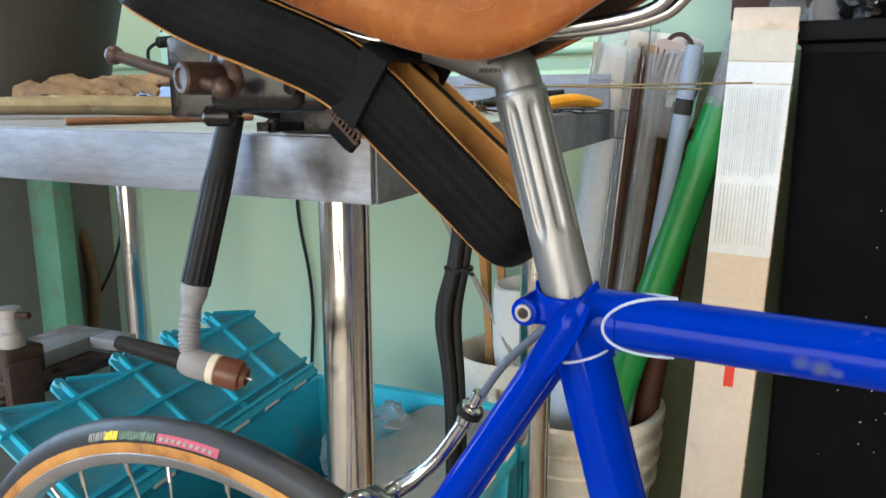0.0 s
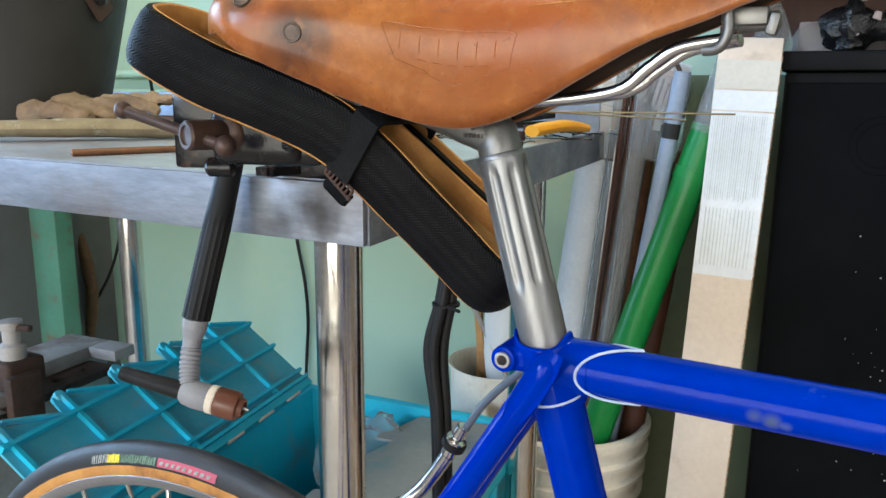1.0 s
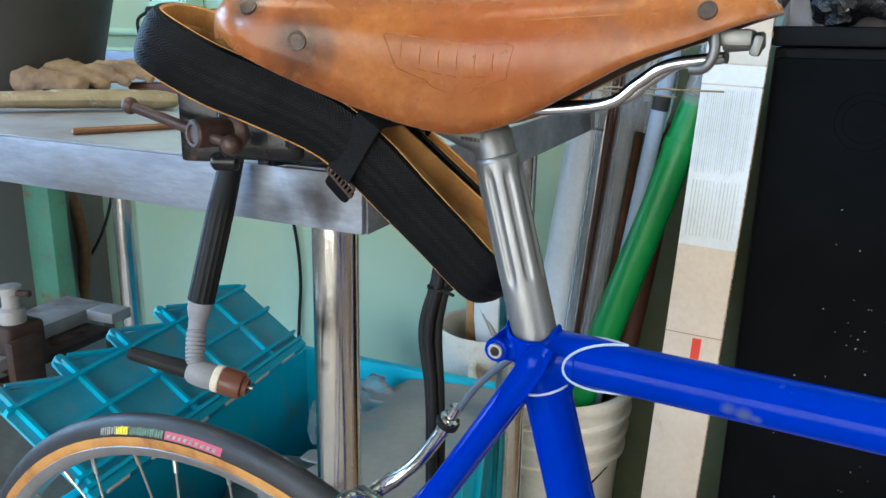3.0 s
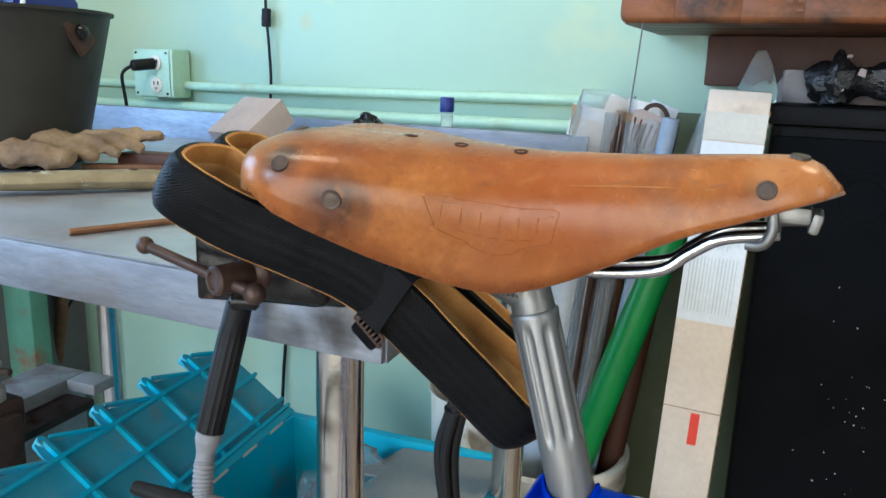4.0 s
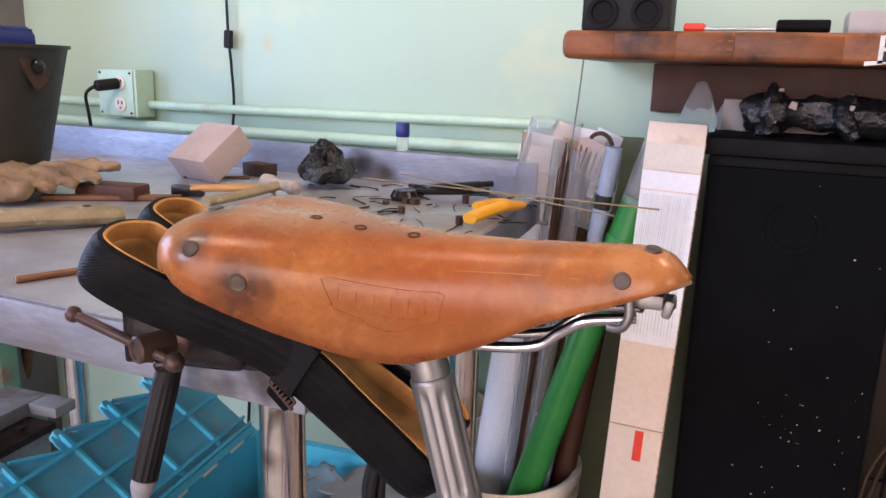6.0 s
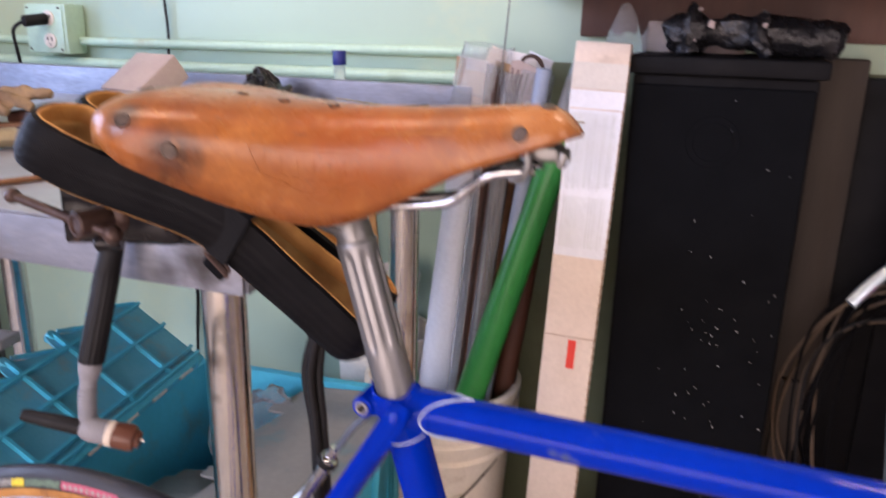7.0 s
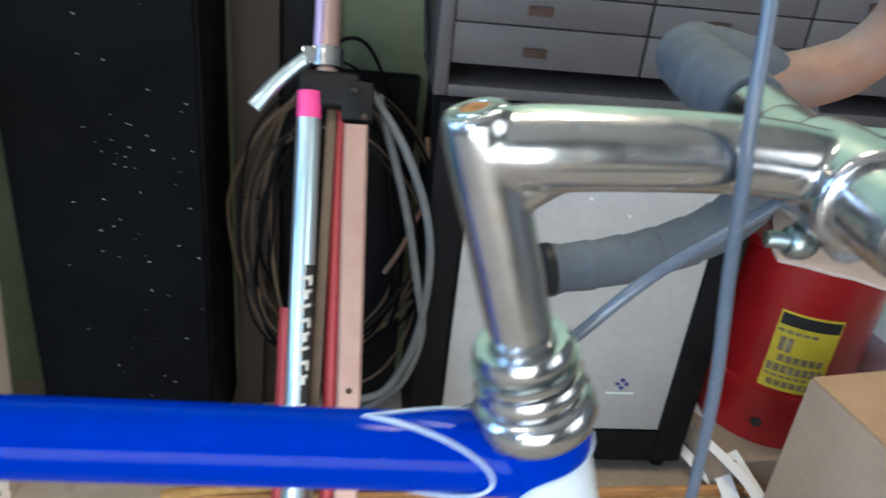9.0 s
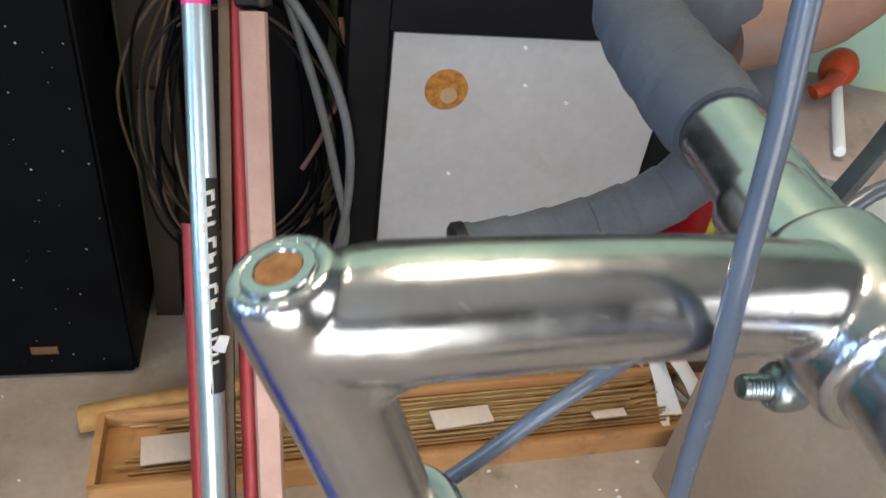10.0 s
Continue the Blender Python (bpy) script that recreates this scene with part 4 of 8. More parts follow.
part("locknut", lathe([(0.0164, 0.0292), (0.0170, 0.0300), (0.0170, 0.0350), (0.0156, 0.0374), (0.0122, 0.0378), (0.0108, 0.0372), (0.0108, 0.0292)], hm, 40), "alloy", headset, "polished locknut")
part("lock_washer", lathe([(0.0186, 0.0282), (0.0186, 0.0292), (0.012, 0.0292), (0.012, 0.0282)], hm, 32), "zinc", headset)
part("lower_cup", lathe([(0.0150, 0.002), (0.0178, 0.0), (0.0205, -0.003), (0.0215, -0.007), (0.0205, -0.012), (0.017, -0.016), (0.012, -0.016), (0.012, 0.002)], axis(HT0, HT0 + hs), 40), "alloy", headset)
def q_x(z):
    return ht_x(z) + 0.0004


QT = V(q_x(0.9238), YH, 0.9238)
EXT = V(0.8892, YH, 0.9090)
stem_bm = bmesh.new()
# quill with a rounded top round the bolt, and the extension, blended into one skin
rod(V(q_x(0.833), YH, 0.833), V(q_x(0.912), YH, 0.912), 0.0109, 40, r2=0.0110, bm=stem_bm)
lathe([(0.0110, -0.030), (0.0111, -0.016), (0.0110, -0.008), (0.0107, -0.0035), (0.0098, -0.0006), (0.0086, 0.0008), (0.0072, 0.0008), (0.0062, 0.0002), (0.0060, -0.0040), (0.0001, -0.0040)], axis(QT, QT + (QT - V(q_x(0.9), YH, 0.9))), 48, stem_bm)
# web under the extension's root
rod((0.7815, YH, 0.8950), (0.8040, YH, 0.9115), 0.0082, 24, bm=stem_bm)
ext = curve([V(0.7765, YH, 0.9126), V(0.790, YH, 0.9136), V(0.815, YH, 0.9150), V(0.845, YH, 0.9158), V(0.868, YH, 0.9150), V(0.884, YH, 0.9125)], 6)
sizes = [float(np.interp(p.x, (0.777, 0.784, 0.792, 0.884), (0.0110, 0.0122, 0.0131, 0.0115))) for p in ext]
sweep(ext, ring_profile(1.0, 40), size=sizes, bm=stem_bm)
lathe([(0.0001, -0.0178), (0.0150, -0.0178), (0.0166, -0.0160), (0.0172, -0.008), (0.0174, 0.0), (0.0172, 0.008), (0.0166, 0.0160), (0.0150, 0.0178), (0.0001, 0.0178)], axis(EXT, EXT + V(0, 1, 0)), 48, stem_bm)
stem = part("stem", stem_bm, "alloy", bike, "polished alloy quill stem, lightly scratched", sharp=50)
rm = stem.modifiers.new("blend", "REMESH")
rm.mode, rm.voxel_size = "VOXEL", 0.0007
sm = stem.modifiers.new("soft", "SMOOTH")
sm.factor, sm.iterations = 0.5, 22
random.seed(31)
for k in range(22):
    x, a = random.uniform(0.80, 0.875), random.uniform(2.2, 4.0)
    l, da = random.uniform(0.001, 0.005), random.uniform(-0.25, 0.25)
    i = min(range(len(ext)), key=lambda q: abs(ext[q].x - x))
    rs, zc = sizes[i] + 0.00002, ext[i].z
    pts = [V(x + l * q / 2, YH + rs * math.cos(a + da * q / 2), zc + rs * math.sin(a + da * q / 2)) for q in range(3)]
    part("scratch", tube(pts, random.choice([0.00004, 0.00006, 0.00008]), 5), "panel", stem)
qd = (QT - V(q_x(0.9), YH, 0.9)).normalized()
bolt_m = axis(QT - qd * 0.0026, QT)
part("expander_bolt", lathe([(0.0066, -0.004), (0.0066, 0.0030), (0.0062, 0.0036), (0.0044, 0.0036), (0.0040, 0.0030)], bolt_m, 32), "alloy", stem, "round bolt head in the stem's top")
part("hex_socket", lathe([(0.0046, 0.0033), (0.0041, 0.0027), (0.0036, -0.0015), (0.0001, -0.0015)], bolt_m, 6), "socket", stem, "rusty brown hexagon socket")
lugb = bmesh.new()
ear_c = [V(0.8845, YH, 0.8960), V(0.8860, YH, 0.8905), V(0.8895, YH, 0.8868), V(0.8950, YH, 0.8855), V(0.9010, YH, 0.8880), V(0.9030, YH, 0.8960)]
loft([[p + V(0, s_ * 0.0088, 0) for p in ear_c] for s_ in (-1.0, -0.86, 0.86, 1.0)], True, bm=lugb)
bmesh.ops.bevel(lugb, geom=[e_ for e_ in lugb.edges if e_.calc_length() > 0.008], offset=0.0012, segments=2, affect="EDGES")
part("clamp_ear", lugb, "alloy", stem)
BIN = V(0.8840, YH - 0.0005, 0.8882)
bdir = V(-0.99, 0, 0.06)
binder = part("binder_nut", lathe([(0.0040, -0.003), (0.0052, -0.001), (0.0056, 0.0006), (0.0056, 0.0042), (0.0046, 0.0060), (0.0034, 0.0066), (0.0001, 0.0068)], axis(BIN, BIN + bdir), 24), "zinc", stem, "dull zinc plated binder nut")
thread = [(0.0027, 0.005)]
for k in range(7):
    thread += [(0.0026, 0.0062 + 0.0009 * k), (0.0029, 0.00665 + 0.0009 * k)]
part("bolt_thread", lathe(thread + [(0.0024, 0.0130), (0.0001, 0.0132)], axis(BIN, BIN + bdir), 20), "zinc", binder, "bright threaded bolt end")

# handlebar: straight centre, bends, drops
bar_path = [V(EXT), V(0.8925, YH + 0.034, 0.9088), V(0.8955, YH + 0.068, 0.9085), V(0.8985, YH + 0.132, 0.9085), V(0.9065, YH + 0.172, 0.908), V(0.930, YH + 0.190, 0.904), V(0.962, YH + 0.196, 0.896),
            V(0.986, YH + 0.197, 0.872), V(0.988, YH + 0.198, 0.838), V(0.968, YH + 0.198, 0.804), V(0.935, YH + 0.198, 0.784), V(0.898, YH + 0.196, 0.773), V(0.862, YH + 0.194, 0.7670)]


def mirrored(p):
    return V(p.x, 2 * YH - p.y, p.z)


far = curve(bar_path, 6)
whole = [mirrored(p) for p in far[::-1]] + far[1:]
bar = part("handlebar", tube(whole, 0.0122, 20), "alloy", bike, "polished drop handlebar")
part("bar_sleeve", lathe([(0.0124, -0.040), (0.0129, -0.037), (0.0129, 0.037), (0.0124, 0.040)], axis(EXT, EXT + V(0, 1, 0)), 28), "alloy", bar)


def wound(path, r):
    """Overlapping turns of bar tape."""
    run, sizes = 0.0, []
    for i, p in enumerate(path):
        if i:
            run += (p - path[i - 1]).length
        u = (run / 0.021) % 1.0
        sizes.append((r + 0.0011 * (1 - u)) - 0.0020 * max(0.0, 1 - run / 0.012))
    return sweep(path, ring_profile(1.0, 20), size=sizes)


dense = []
for a, b in zip(far, far[1:]):
    m = max(1, int((b - a).length / 0.0016))
    dense += [a + (b - a) * (k / m) for k in range(m)]
dense.append(far[-1])
taped = [p for p in dense if p.y > YH + 0.074 and (p - V(0.970, YB + 0.182, 0.886)).length > 0.012 or p.z < 0.87]
for flip in (False, True):
    run = [mirrored(p) for p in taped] if flip else taped
    tape = part("bar_tape", wound(run, 0.0148), "bartape", bar, "grey padded bar tape, wound in overlapping turns")
    e1, e0 = run[-1], run[-4]
    d = (e1 - e0).normalized()
    part("end_plug", lathe([(0.0150, -0.003), (0.0168, -0.002), (0.0168, 0.003), (0.0150, 0.0045), (0.0001, 0.005)], axis(e1, e1 + d), 24), "plastic_black", tape, "black bar end plug")
    fy = -1 if flip else 1
    yb = YB + fy * 0.191
    hood_path = curve([V(0.962, yb, 0.888), V(0.984, yb, 0.893), V(1.012, yb, 0.905), V(1.030, yb, 0.926), V(1.034, yb, 0.950)], 6)
    hd = part("brake_lever", sweep(hood_path, ring_profile(1.0, 16, 1.35), size=[0.0165 - 0.0001 * k for k in range(12)] + [0.0145, 0.0142, 0.014, 0.0138, 0.0136, 0.0134, 0.0132, 0.013, 0.0128, 0.0126, 0.0122, 0.011, 0.008], ups=V(0, 1, 0)), "hood", bike, "brake lever with perished brown rubber hood")
    blade = curve([V(1.034, yb, 0.945), V(1.064, yb, 0.927), V(1.080, yb, 0.885), V(1.075, yb, 0.838), V(1.056, yb - fy * 0.004, 0.792)], 6)
    part("lever_blade", sweep(blade, [(-0.0065, -0.002), (-0.003, -0.0045), (0.003, -0.0045), (0.0065, -0.002), (0.0055, 0.002), (-0.0055, 0.002)], ups=V(-1, 0, 0.2)), "alloy", hd, "polished lever blade")
    part("pivot_bush", lathe([(0.0075, -0.016), (0.0075, 0.016), (0.005, 0.0165), (0.005, -0.0165)], axis((1.036, yb, 0.922), (1.036, yb + 1, 0.922)), 20), "alloy", hd)

# brake cables: housings arch up from the levers
near_c = curve([V(1.032, YB - 0.191, 0.955), V(1.000, YB - 0.165, 1.035), V(0.945, YB - 0.090, 1.085), V(0.880, YB - 0.010, 1.068), V(0.8560, 0.402, 1.020), V(0.8475, 0.3945, 0.985), V(0.8470, 0.386, 0.955), V(0.8470, 0.3800, 0.931), V(0.8500, 0.3785, 0.910), V(0.8547, 0.3795, 0.881), V(0.8625, 0.381, 0.840), V(0.869, 0.384, 0.79), V(0.876, 0.388, 0.72)], 8)
part("brake_cable", tube(near_c, 0.0021, 16), "housing", bike, "grey brake cable housing")
far_c = curve([V(1.032, YB + 0.191, 0.955), V(1.012, YB + 0.130, 0.925), V(0.959, 0.455, 0.9115), V(0.9307, 0.445, 0.904), V(0.9075, 0.437, 0.8909), V(0.8853, 0.43, 0.8784), V(0.850, YB + 0.021, 0.858), V(0.822, YB + 0.019, 0.828), V(0.790, YB + 0.016, 0.799), V(0.740, YB + 0.011, 0.7895)], 8)
part("brake_cable", tube(far_c, 0.0024, 12), "housing", bike, "grey brake cable housing")
rear_c = curve([V(0.300, YB + 0.010, 0.7895), V(0.262, YB + 0.024, 0.792), V(0.218, YB + 0.032, 0.801), V(0.188, YB + 0.036, 0.786), V(0.158, YB + 0.038, 0.757), V(0.140, YB + 0.039, 0.730)], 8)
part("brake_cable", tube(rear_c, 0.0026, 12), "housing", bike, "grey rear brake cable housing")
for x in (0.325, 0.52, 0.70):
    part("cable_guide", box((x, YB + 0.009, ZT - 0.0117 * (x - 0.21) - R_TT + 0.0022), (0.012, 0.006, 0.005), bevel=0.0014), "blue", bike)
part("cable_run", rod((0.300, YB + 0.010, 0.7900), (0.740, YB + 0.010, 0.7845), 0.0008, 8), "spoke", bike)

# shift levers on the down tube
ddir = (BB - DTH).normalized()
for sy in (-1, 1):
    c = DTH + ddir * 0.105 + V(0, sy * 0.019, 0)
    lv = bmesh.new()
    lathe([(0.010, -0.006), (0.0115, -0.004), (0.0115, 0.004), (0.009, 0.007), (0.0001, 0.0075)], axis(c, c + V(0, sy, 0)), 24, lv)
    sweep(curve([c + V(0, sy * 0.003, 0), c + V(0.012, sy * 0.006, 0.022), c + V(0.021 + 0.02 * sy, sy * 0.008, 0.050)], 5), ring_profile(0.0042, 10, 0.0026), bm=lv)
    part("shift_lever", lv, "alloy", bike, "polished down tube shift lever")

# fork
for sy in (-1, 1):
    blade = curve([HT0 + V(0.004, sy * 0.020, -0.020), HT0 + V(0.030, sy * 0.040, -0.10), V(0.955, YB + sy * 0.048, 0.47), V(0.988, YB + sy * 0.050, 0.385), V(1.012, YB + sy * 0.050, 0.345)], 6)
    part("fork_blade", tube(blade, [0.0125] * 7 + [0.011] * 7 + [0.009] * 6 + [0.0075] * 5, 16), "blue", bike)
part("fork_crown", box(HT0 + V(0.004, 0, -0.020), (0.034, 0.062, 0.016), (0, -18, 0), 0.005), "blue", bike)


def wheel(name, c, label):
    """Tubular tyre with tan side walls, grey rim, spokes and hub."""
    m = axis(c, c + V(0, 1, 0))
    n = 96

    def ring(prof):
        rings = []
        for k in range(n):
            t = 2 * math.pi * k / n
            rings.append([m @ Vector((r * math.cos(t), r * math.sin(t), y)) for r, y in prof])
        return rings

    us = [0.34 * 2 * math.pi * k / n for k in range(n + 1)]
    tread = [(0.3205 + 0.0195 * max(0, math.sin(a)) ** 0.9, 0.0122 * math.cos(a)) for a in [math.pi * k / 12 for k in range(13)]] + [(0.318, -0.009), (0.318, 0.009)]
    vs = [0.0]
    for k in range(len(tread)):
        vs.append(vs[-1] + math.dist(tread[k], tread[(k + 1) % len(tread)]))
    tyre = part(name, loft(ring(tread), False, True, uv=(us, vs)), "wheel_tread", bike, label)
    wall_prof = [(0.3245, 0.0128), (0.3200, 0.0132), (0.3150, 0.0122), (0.3105, 0.0100), (0.3105, -0.0100), (0.3150, -0.0122), (0.3200, -0.0132), (0.3245, -0.0128), (0.323, -0.0100), (0.323, 0.0100)]
    part("side_wall", loft(ring(wall_prof), False, True), "gum", tyre, "tan cotton side wall")
    rim_prof = [(0.3180, 0.0100), (0.3155, 0.0132), (0.3100, 0.0120), (0.3060, 0.0085), (0.3045, 0.0), (0.3060, -0.0085), (0.3100, -0.0120), (0.3155, -0.0132), (0.3180, -0.0100)]
    part("rim", loft(ring(rim_prof), False, True), "rim", tyre, "grey anodised rim")
    hub = lathe([(0.004, -0.058), (0.004, -0.050), (0.011, -0.049), (0.011, -0.038), (0.022, -0.037), (0.022, -0.034), (0.009, -0.030), (0.009, 0.030), (0.022, 0.034), (0.022, 0.037), (0.011, 0.038), (0.011, 0.049), (0.004, 0.050), (0.004, 0.058)], m, 24)
    part("hub", hub, "alloy", tyre)
    for k in range(36):
        t = 2 * math.pi * (k + 0.35) / 36
        h = t + (0.95 if k % 4 < 2 else -0.95)
        y = 0.0355 if k % 2 else -0.0355
        a, b = m @ Vector((0.020 * math.cos(h), 0.020 * math.sin(h), y)), m @ Vector((0.3045, 0, 0))
        b = m @ Vector((0.3045 * math.cos(t), 0.3045 * math.sin(t), 0.002 if k % 2 else -0.002))
        sp = rod(a, b, 0.0010, 6)
        d = (a - b).normalized()
        rod(b, b + d * 0.013, 0.0019, 8, bm=sp)
        part("spoke", sp, "spoke", tyre)
    return tyre


rw = wheel("rear_wheel", AX, "rear wheel with black tread and tan side walls")
wheel("front_wheel", V(1.012, YB, 0.345), "front wheel with black tread and tan side walls")


def tyre_label(t0, t1, r0, r1, mat, y):
    rows = []
    for k in range(13):
        t = t0 + (t1 - t0) * k / 12
        rows.append([AX + V(r * math.cos(t), yy, r * math.sin(t)) for r, yy in ((r0, y - 0.0006), ((r0 + r1) / 2, y + 0.0006), (r1, y + 0.0022))])
    return part("tyre_label", strip(rows), mat, rw)


random.seed(9)


def label_run(t0, t1, mat, fill):
    """Broken print along the tyre: short bars with gaps."""
    t = t0
    while t > t1:
        w = random.uniform(0.004, 0.010)
        tyre_label(t, max(t1, t - w * fill), 0.3265 + random.uniform(0, 0.0008), 0.3318 + random.uniform(0, 0.0012), mat, -0.0124)
        t -= w


label_run(1.905, 1.845, "dull_white", 0.6)
label_run(1.845, 1.80, "yellow_print", 0.85)
label_run(1.795, 1.675, "dull_green", 0.75)
tyre_label(1.670, 1.490, 0.3265, 0.3325, "pink_print", -0.0124)
for k in range(9):
    tyre_label(1.660 - 0.018 * k, 1.650 - 0.018 * k, 0.3285, 0.3308, "dull_white", -0.0129)

# rear brake caliper behind the bridge
cal = bmesh.new()
piv = V(0.090, YB, 0.662)
lathe([(0.008, -0.012), (0.009, -0.010), (0.009, 0.010), (0.006, 0.014), (0.0001, 0.0145)], axis(piv, piv + V(-1, 0, 0.45)), 20, cal)
tube(curve([V(0.082, YB + 0.006, 0.660), V(0.086, YB + 0.026, 0.660), V(0.108, YB + 0.037, 0.680), V(0.128, YB + 0.039, 0.710)], 5), [0.0062] * 8 + [0.0050] * 8, 12, bm=cal)
tube(curve([piv, V(0.084, YB - 0.018, 0.674), V(0.074, YB - 0.032, 0.660), V(0.066, YB - 0.034, 0.638), V(0.058, YB - 0.022, 0.625)], 5), [0.0062] * 10 + [0.0048] * 11, 12, bm=cal)
tube(curve([piv, V(0.082, YB + 0.022, 0.655), V(0.070, YB + 0.034, 0.642), V(0.060, YB + 0.022, 0.627)], 5), 0.0052, 12, bm=cal)
tube(curve([piv, V(0.084, YB - 0.020, 0.668), V(0.076, YB - 0.034, 0.662)], 5), [0.0058] * 6 + [0.0046] * 5, 12, bm=cal)
caliper = part("rear_brake", cal, "alloy", bike, "polished side pull rear brake caliper")
adj = V(0.134, YB + 0.0385, 0.722)
ad = V(0.45, 0, 0.9).normalized()
part("barrel_adjuster", lathe([(0.0055, -0.012), (0.0055, -0.004), (0.0072, -0.003), (0.0072, 0.002), (0.0045, 0.003), (0.0045, 0.012), (0.0036, 0.013)], axis(adj, adj + ad), 20), "alloy", caliper)
part("adjuster_ring", lathe([(0.0060, -0.003), (0.0086, -0.002), (0.0086, 0.002), (0.0060, 0.003)], axis(adj - ad * 0.003, adj + ad), 20), "plastic_black", caliper, "black knurled ring")
part("anchor_bolt", lathe([(0.0062, 0), (0.0062, 0.007), (0.0035, 0.008), (0.0035, 0.014)], axis((0.078, YB - 0.032, 0.664), (0.072, YB - 0.06, 0.664)), 6), "zinc", caliper)
for sy in (-1, 1):
    part("brake_pad", box((0.054, YB + sy * 0.0165, 0.628), (0.034, 0.008, 0.011), (0, -35, 0), 0.002), "rubber", caliper)


# ---- steel bench ----
BT = 0.890
bench = root("steel_workbench", (-0.6, 0.85, 0.0), "scuffed stainless steel workbench with backsplash and chromed tube legs", "workbench")
t = bmesh.new()
loft([[V(-1.40, 0.452, z), V(0.056, 0.452, z), V(-0.008, 1.255, z), V(-1.40, 1.255, z)] for z in (BT - 0.008, BT)], True, bm=t)
part("bench_top", t, "steel_top", bench, "stained steel bench top")
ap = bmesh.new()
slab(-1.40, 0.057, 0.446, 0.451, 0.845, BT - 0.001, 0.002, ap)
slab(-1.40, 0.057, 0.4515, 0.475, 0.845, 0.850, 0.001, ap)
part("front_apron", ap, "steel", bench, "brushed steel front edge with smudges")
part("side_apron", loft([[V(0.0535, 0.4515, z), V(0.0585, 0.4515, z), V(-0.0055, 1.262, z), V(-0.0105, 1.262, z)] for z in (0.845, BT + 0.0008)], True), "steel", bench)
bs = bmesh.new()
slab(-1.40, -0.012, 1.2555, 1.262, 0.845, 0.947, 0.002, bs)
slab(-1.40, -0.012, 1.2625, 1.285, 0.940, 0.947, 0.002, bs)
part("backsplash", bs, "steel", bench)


def leg(x, y):
    b = lathe([(0.0238, 0.012), (0.0238, 0.842)], Matrix.Translation((x, y, 0)), 32)
    g = part("leg", b, "chrome", bench, "chromed tube leg with rubbed marks")
    part("foot", lathe([(0.018, 0.0), (0.027, 0.002), (0.027, 0.016), (0.0239, 0.02)], Matrix.Translation((x, y, 0)), 24), "plastic_black", g)


for x, y in ((-0.0815, 0.612), (-0.045, 1.030), (-0.955, 1.10), (-1.33, 0.612)):
    leg(x, y)
rail = bmesh.new()
box((-0.063, 0.821, 0.105), (0.040, 0.37, 0.045), (0, 0, -4.8), 0.003, bm=rail)
part("lower_rail", rail, "castgrey", bench, "dusty grey lower rail")


# ---- folded tubular tyre strapped under the saddle ----
spare = root("spare_tyre", (0.08, 0.39, 0.86), "folded black tubular tyre with tan casing strapped under the saddle", "tyre")


def band_loop(near_y, far_y, shift, lift=0.0, rear_shift=0.0):
    """A long flat loop standing on edge: outer strand, front turn, inner strand, rear turn. Returns path and the upright direction at each place."""
    line = [(-0.002, 0.975), (0.022, 0.9605), (0.050, 0.9480), (0.082, 0.9325), (0.104, 0.9140), (0.122, 0.8930), (0.144, 0.8675), (0.163, 0.8445)]

    def depth(ys, x):
        return float(np.interp(x, (0.0, 0.104, 0.164), ys))

    near = [V(x + shift, depth(near_y, x), z + lift * min(1.0, max(0.0, (x - 0.05) / 0.06))) for x, z in line]
    back = [V(x + shift, depth(far_y, x), z + lift * min(1.0, max(0.0, (x - 0.05) / 0.06))) for x, z in line[::-1]]
    m1, h1 = (near_y[2] + far_y[2]) / 2, (far_y[2] - near_y[2]) / 2
    m0, h0 = (near_y[0] + far_y[0]) / 2, (far_y[0] - near_y[0]) / 2
    front = [V(0.1705 + shift, m1 - h1 * 0.7, 0.8365), V(0.1735 + shift, m1, 0.833), V(0.1705 + shift, m1 + h1 * 0.7, 0.8365)]
    rear = [V(-0.0155 + shift, m0 + h0 * 0.85, 0.982), V(-0.021 + shift, m0, 0.985), V(-0.0155 + shift, m0 - h0 * 0.85, 0.982)]
    for p in near + back + rear:
        p.x -= rear_shift * min(1.0, max(0.0, (0.055 - p.x) / 0.06))
    path = curve(near + [p + V(0, 0, lift) for p in front] + back + rear, 5, True)
    ups = []
    for p in path:
        t = min(1.0, max(0.0, (p.x - 0.085) / 0.05))
        r = min(1.0, max(0.0, (0.025 - p.x) / 0.05))
        a = radians(27 + 20 * t + 8 * r)
        ups.append(V(math.sin(a), 0, math.cos(a)))
    return path, ups


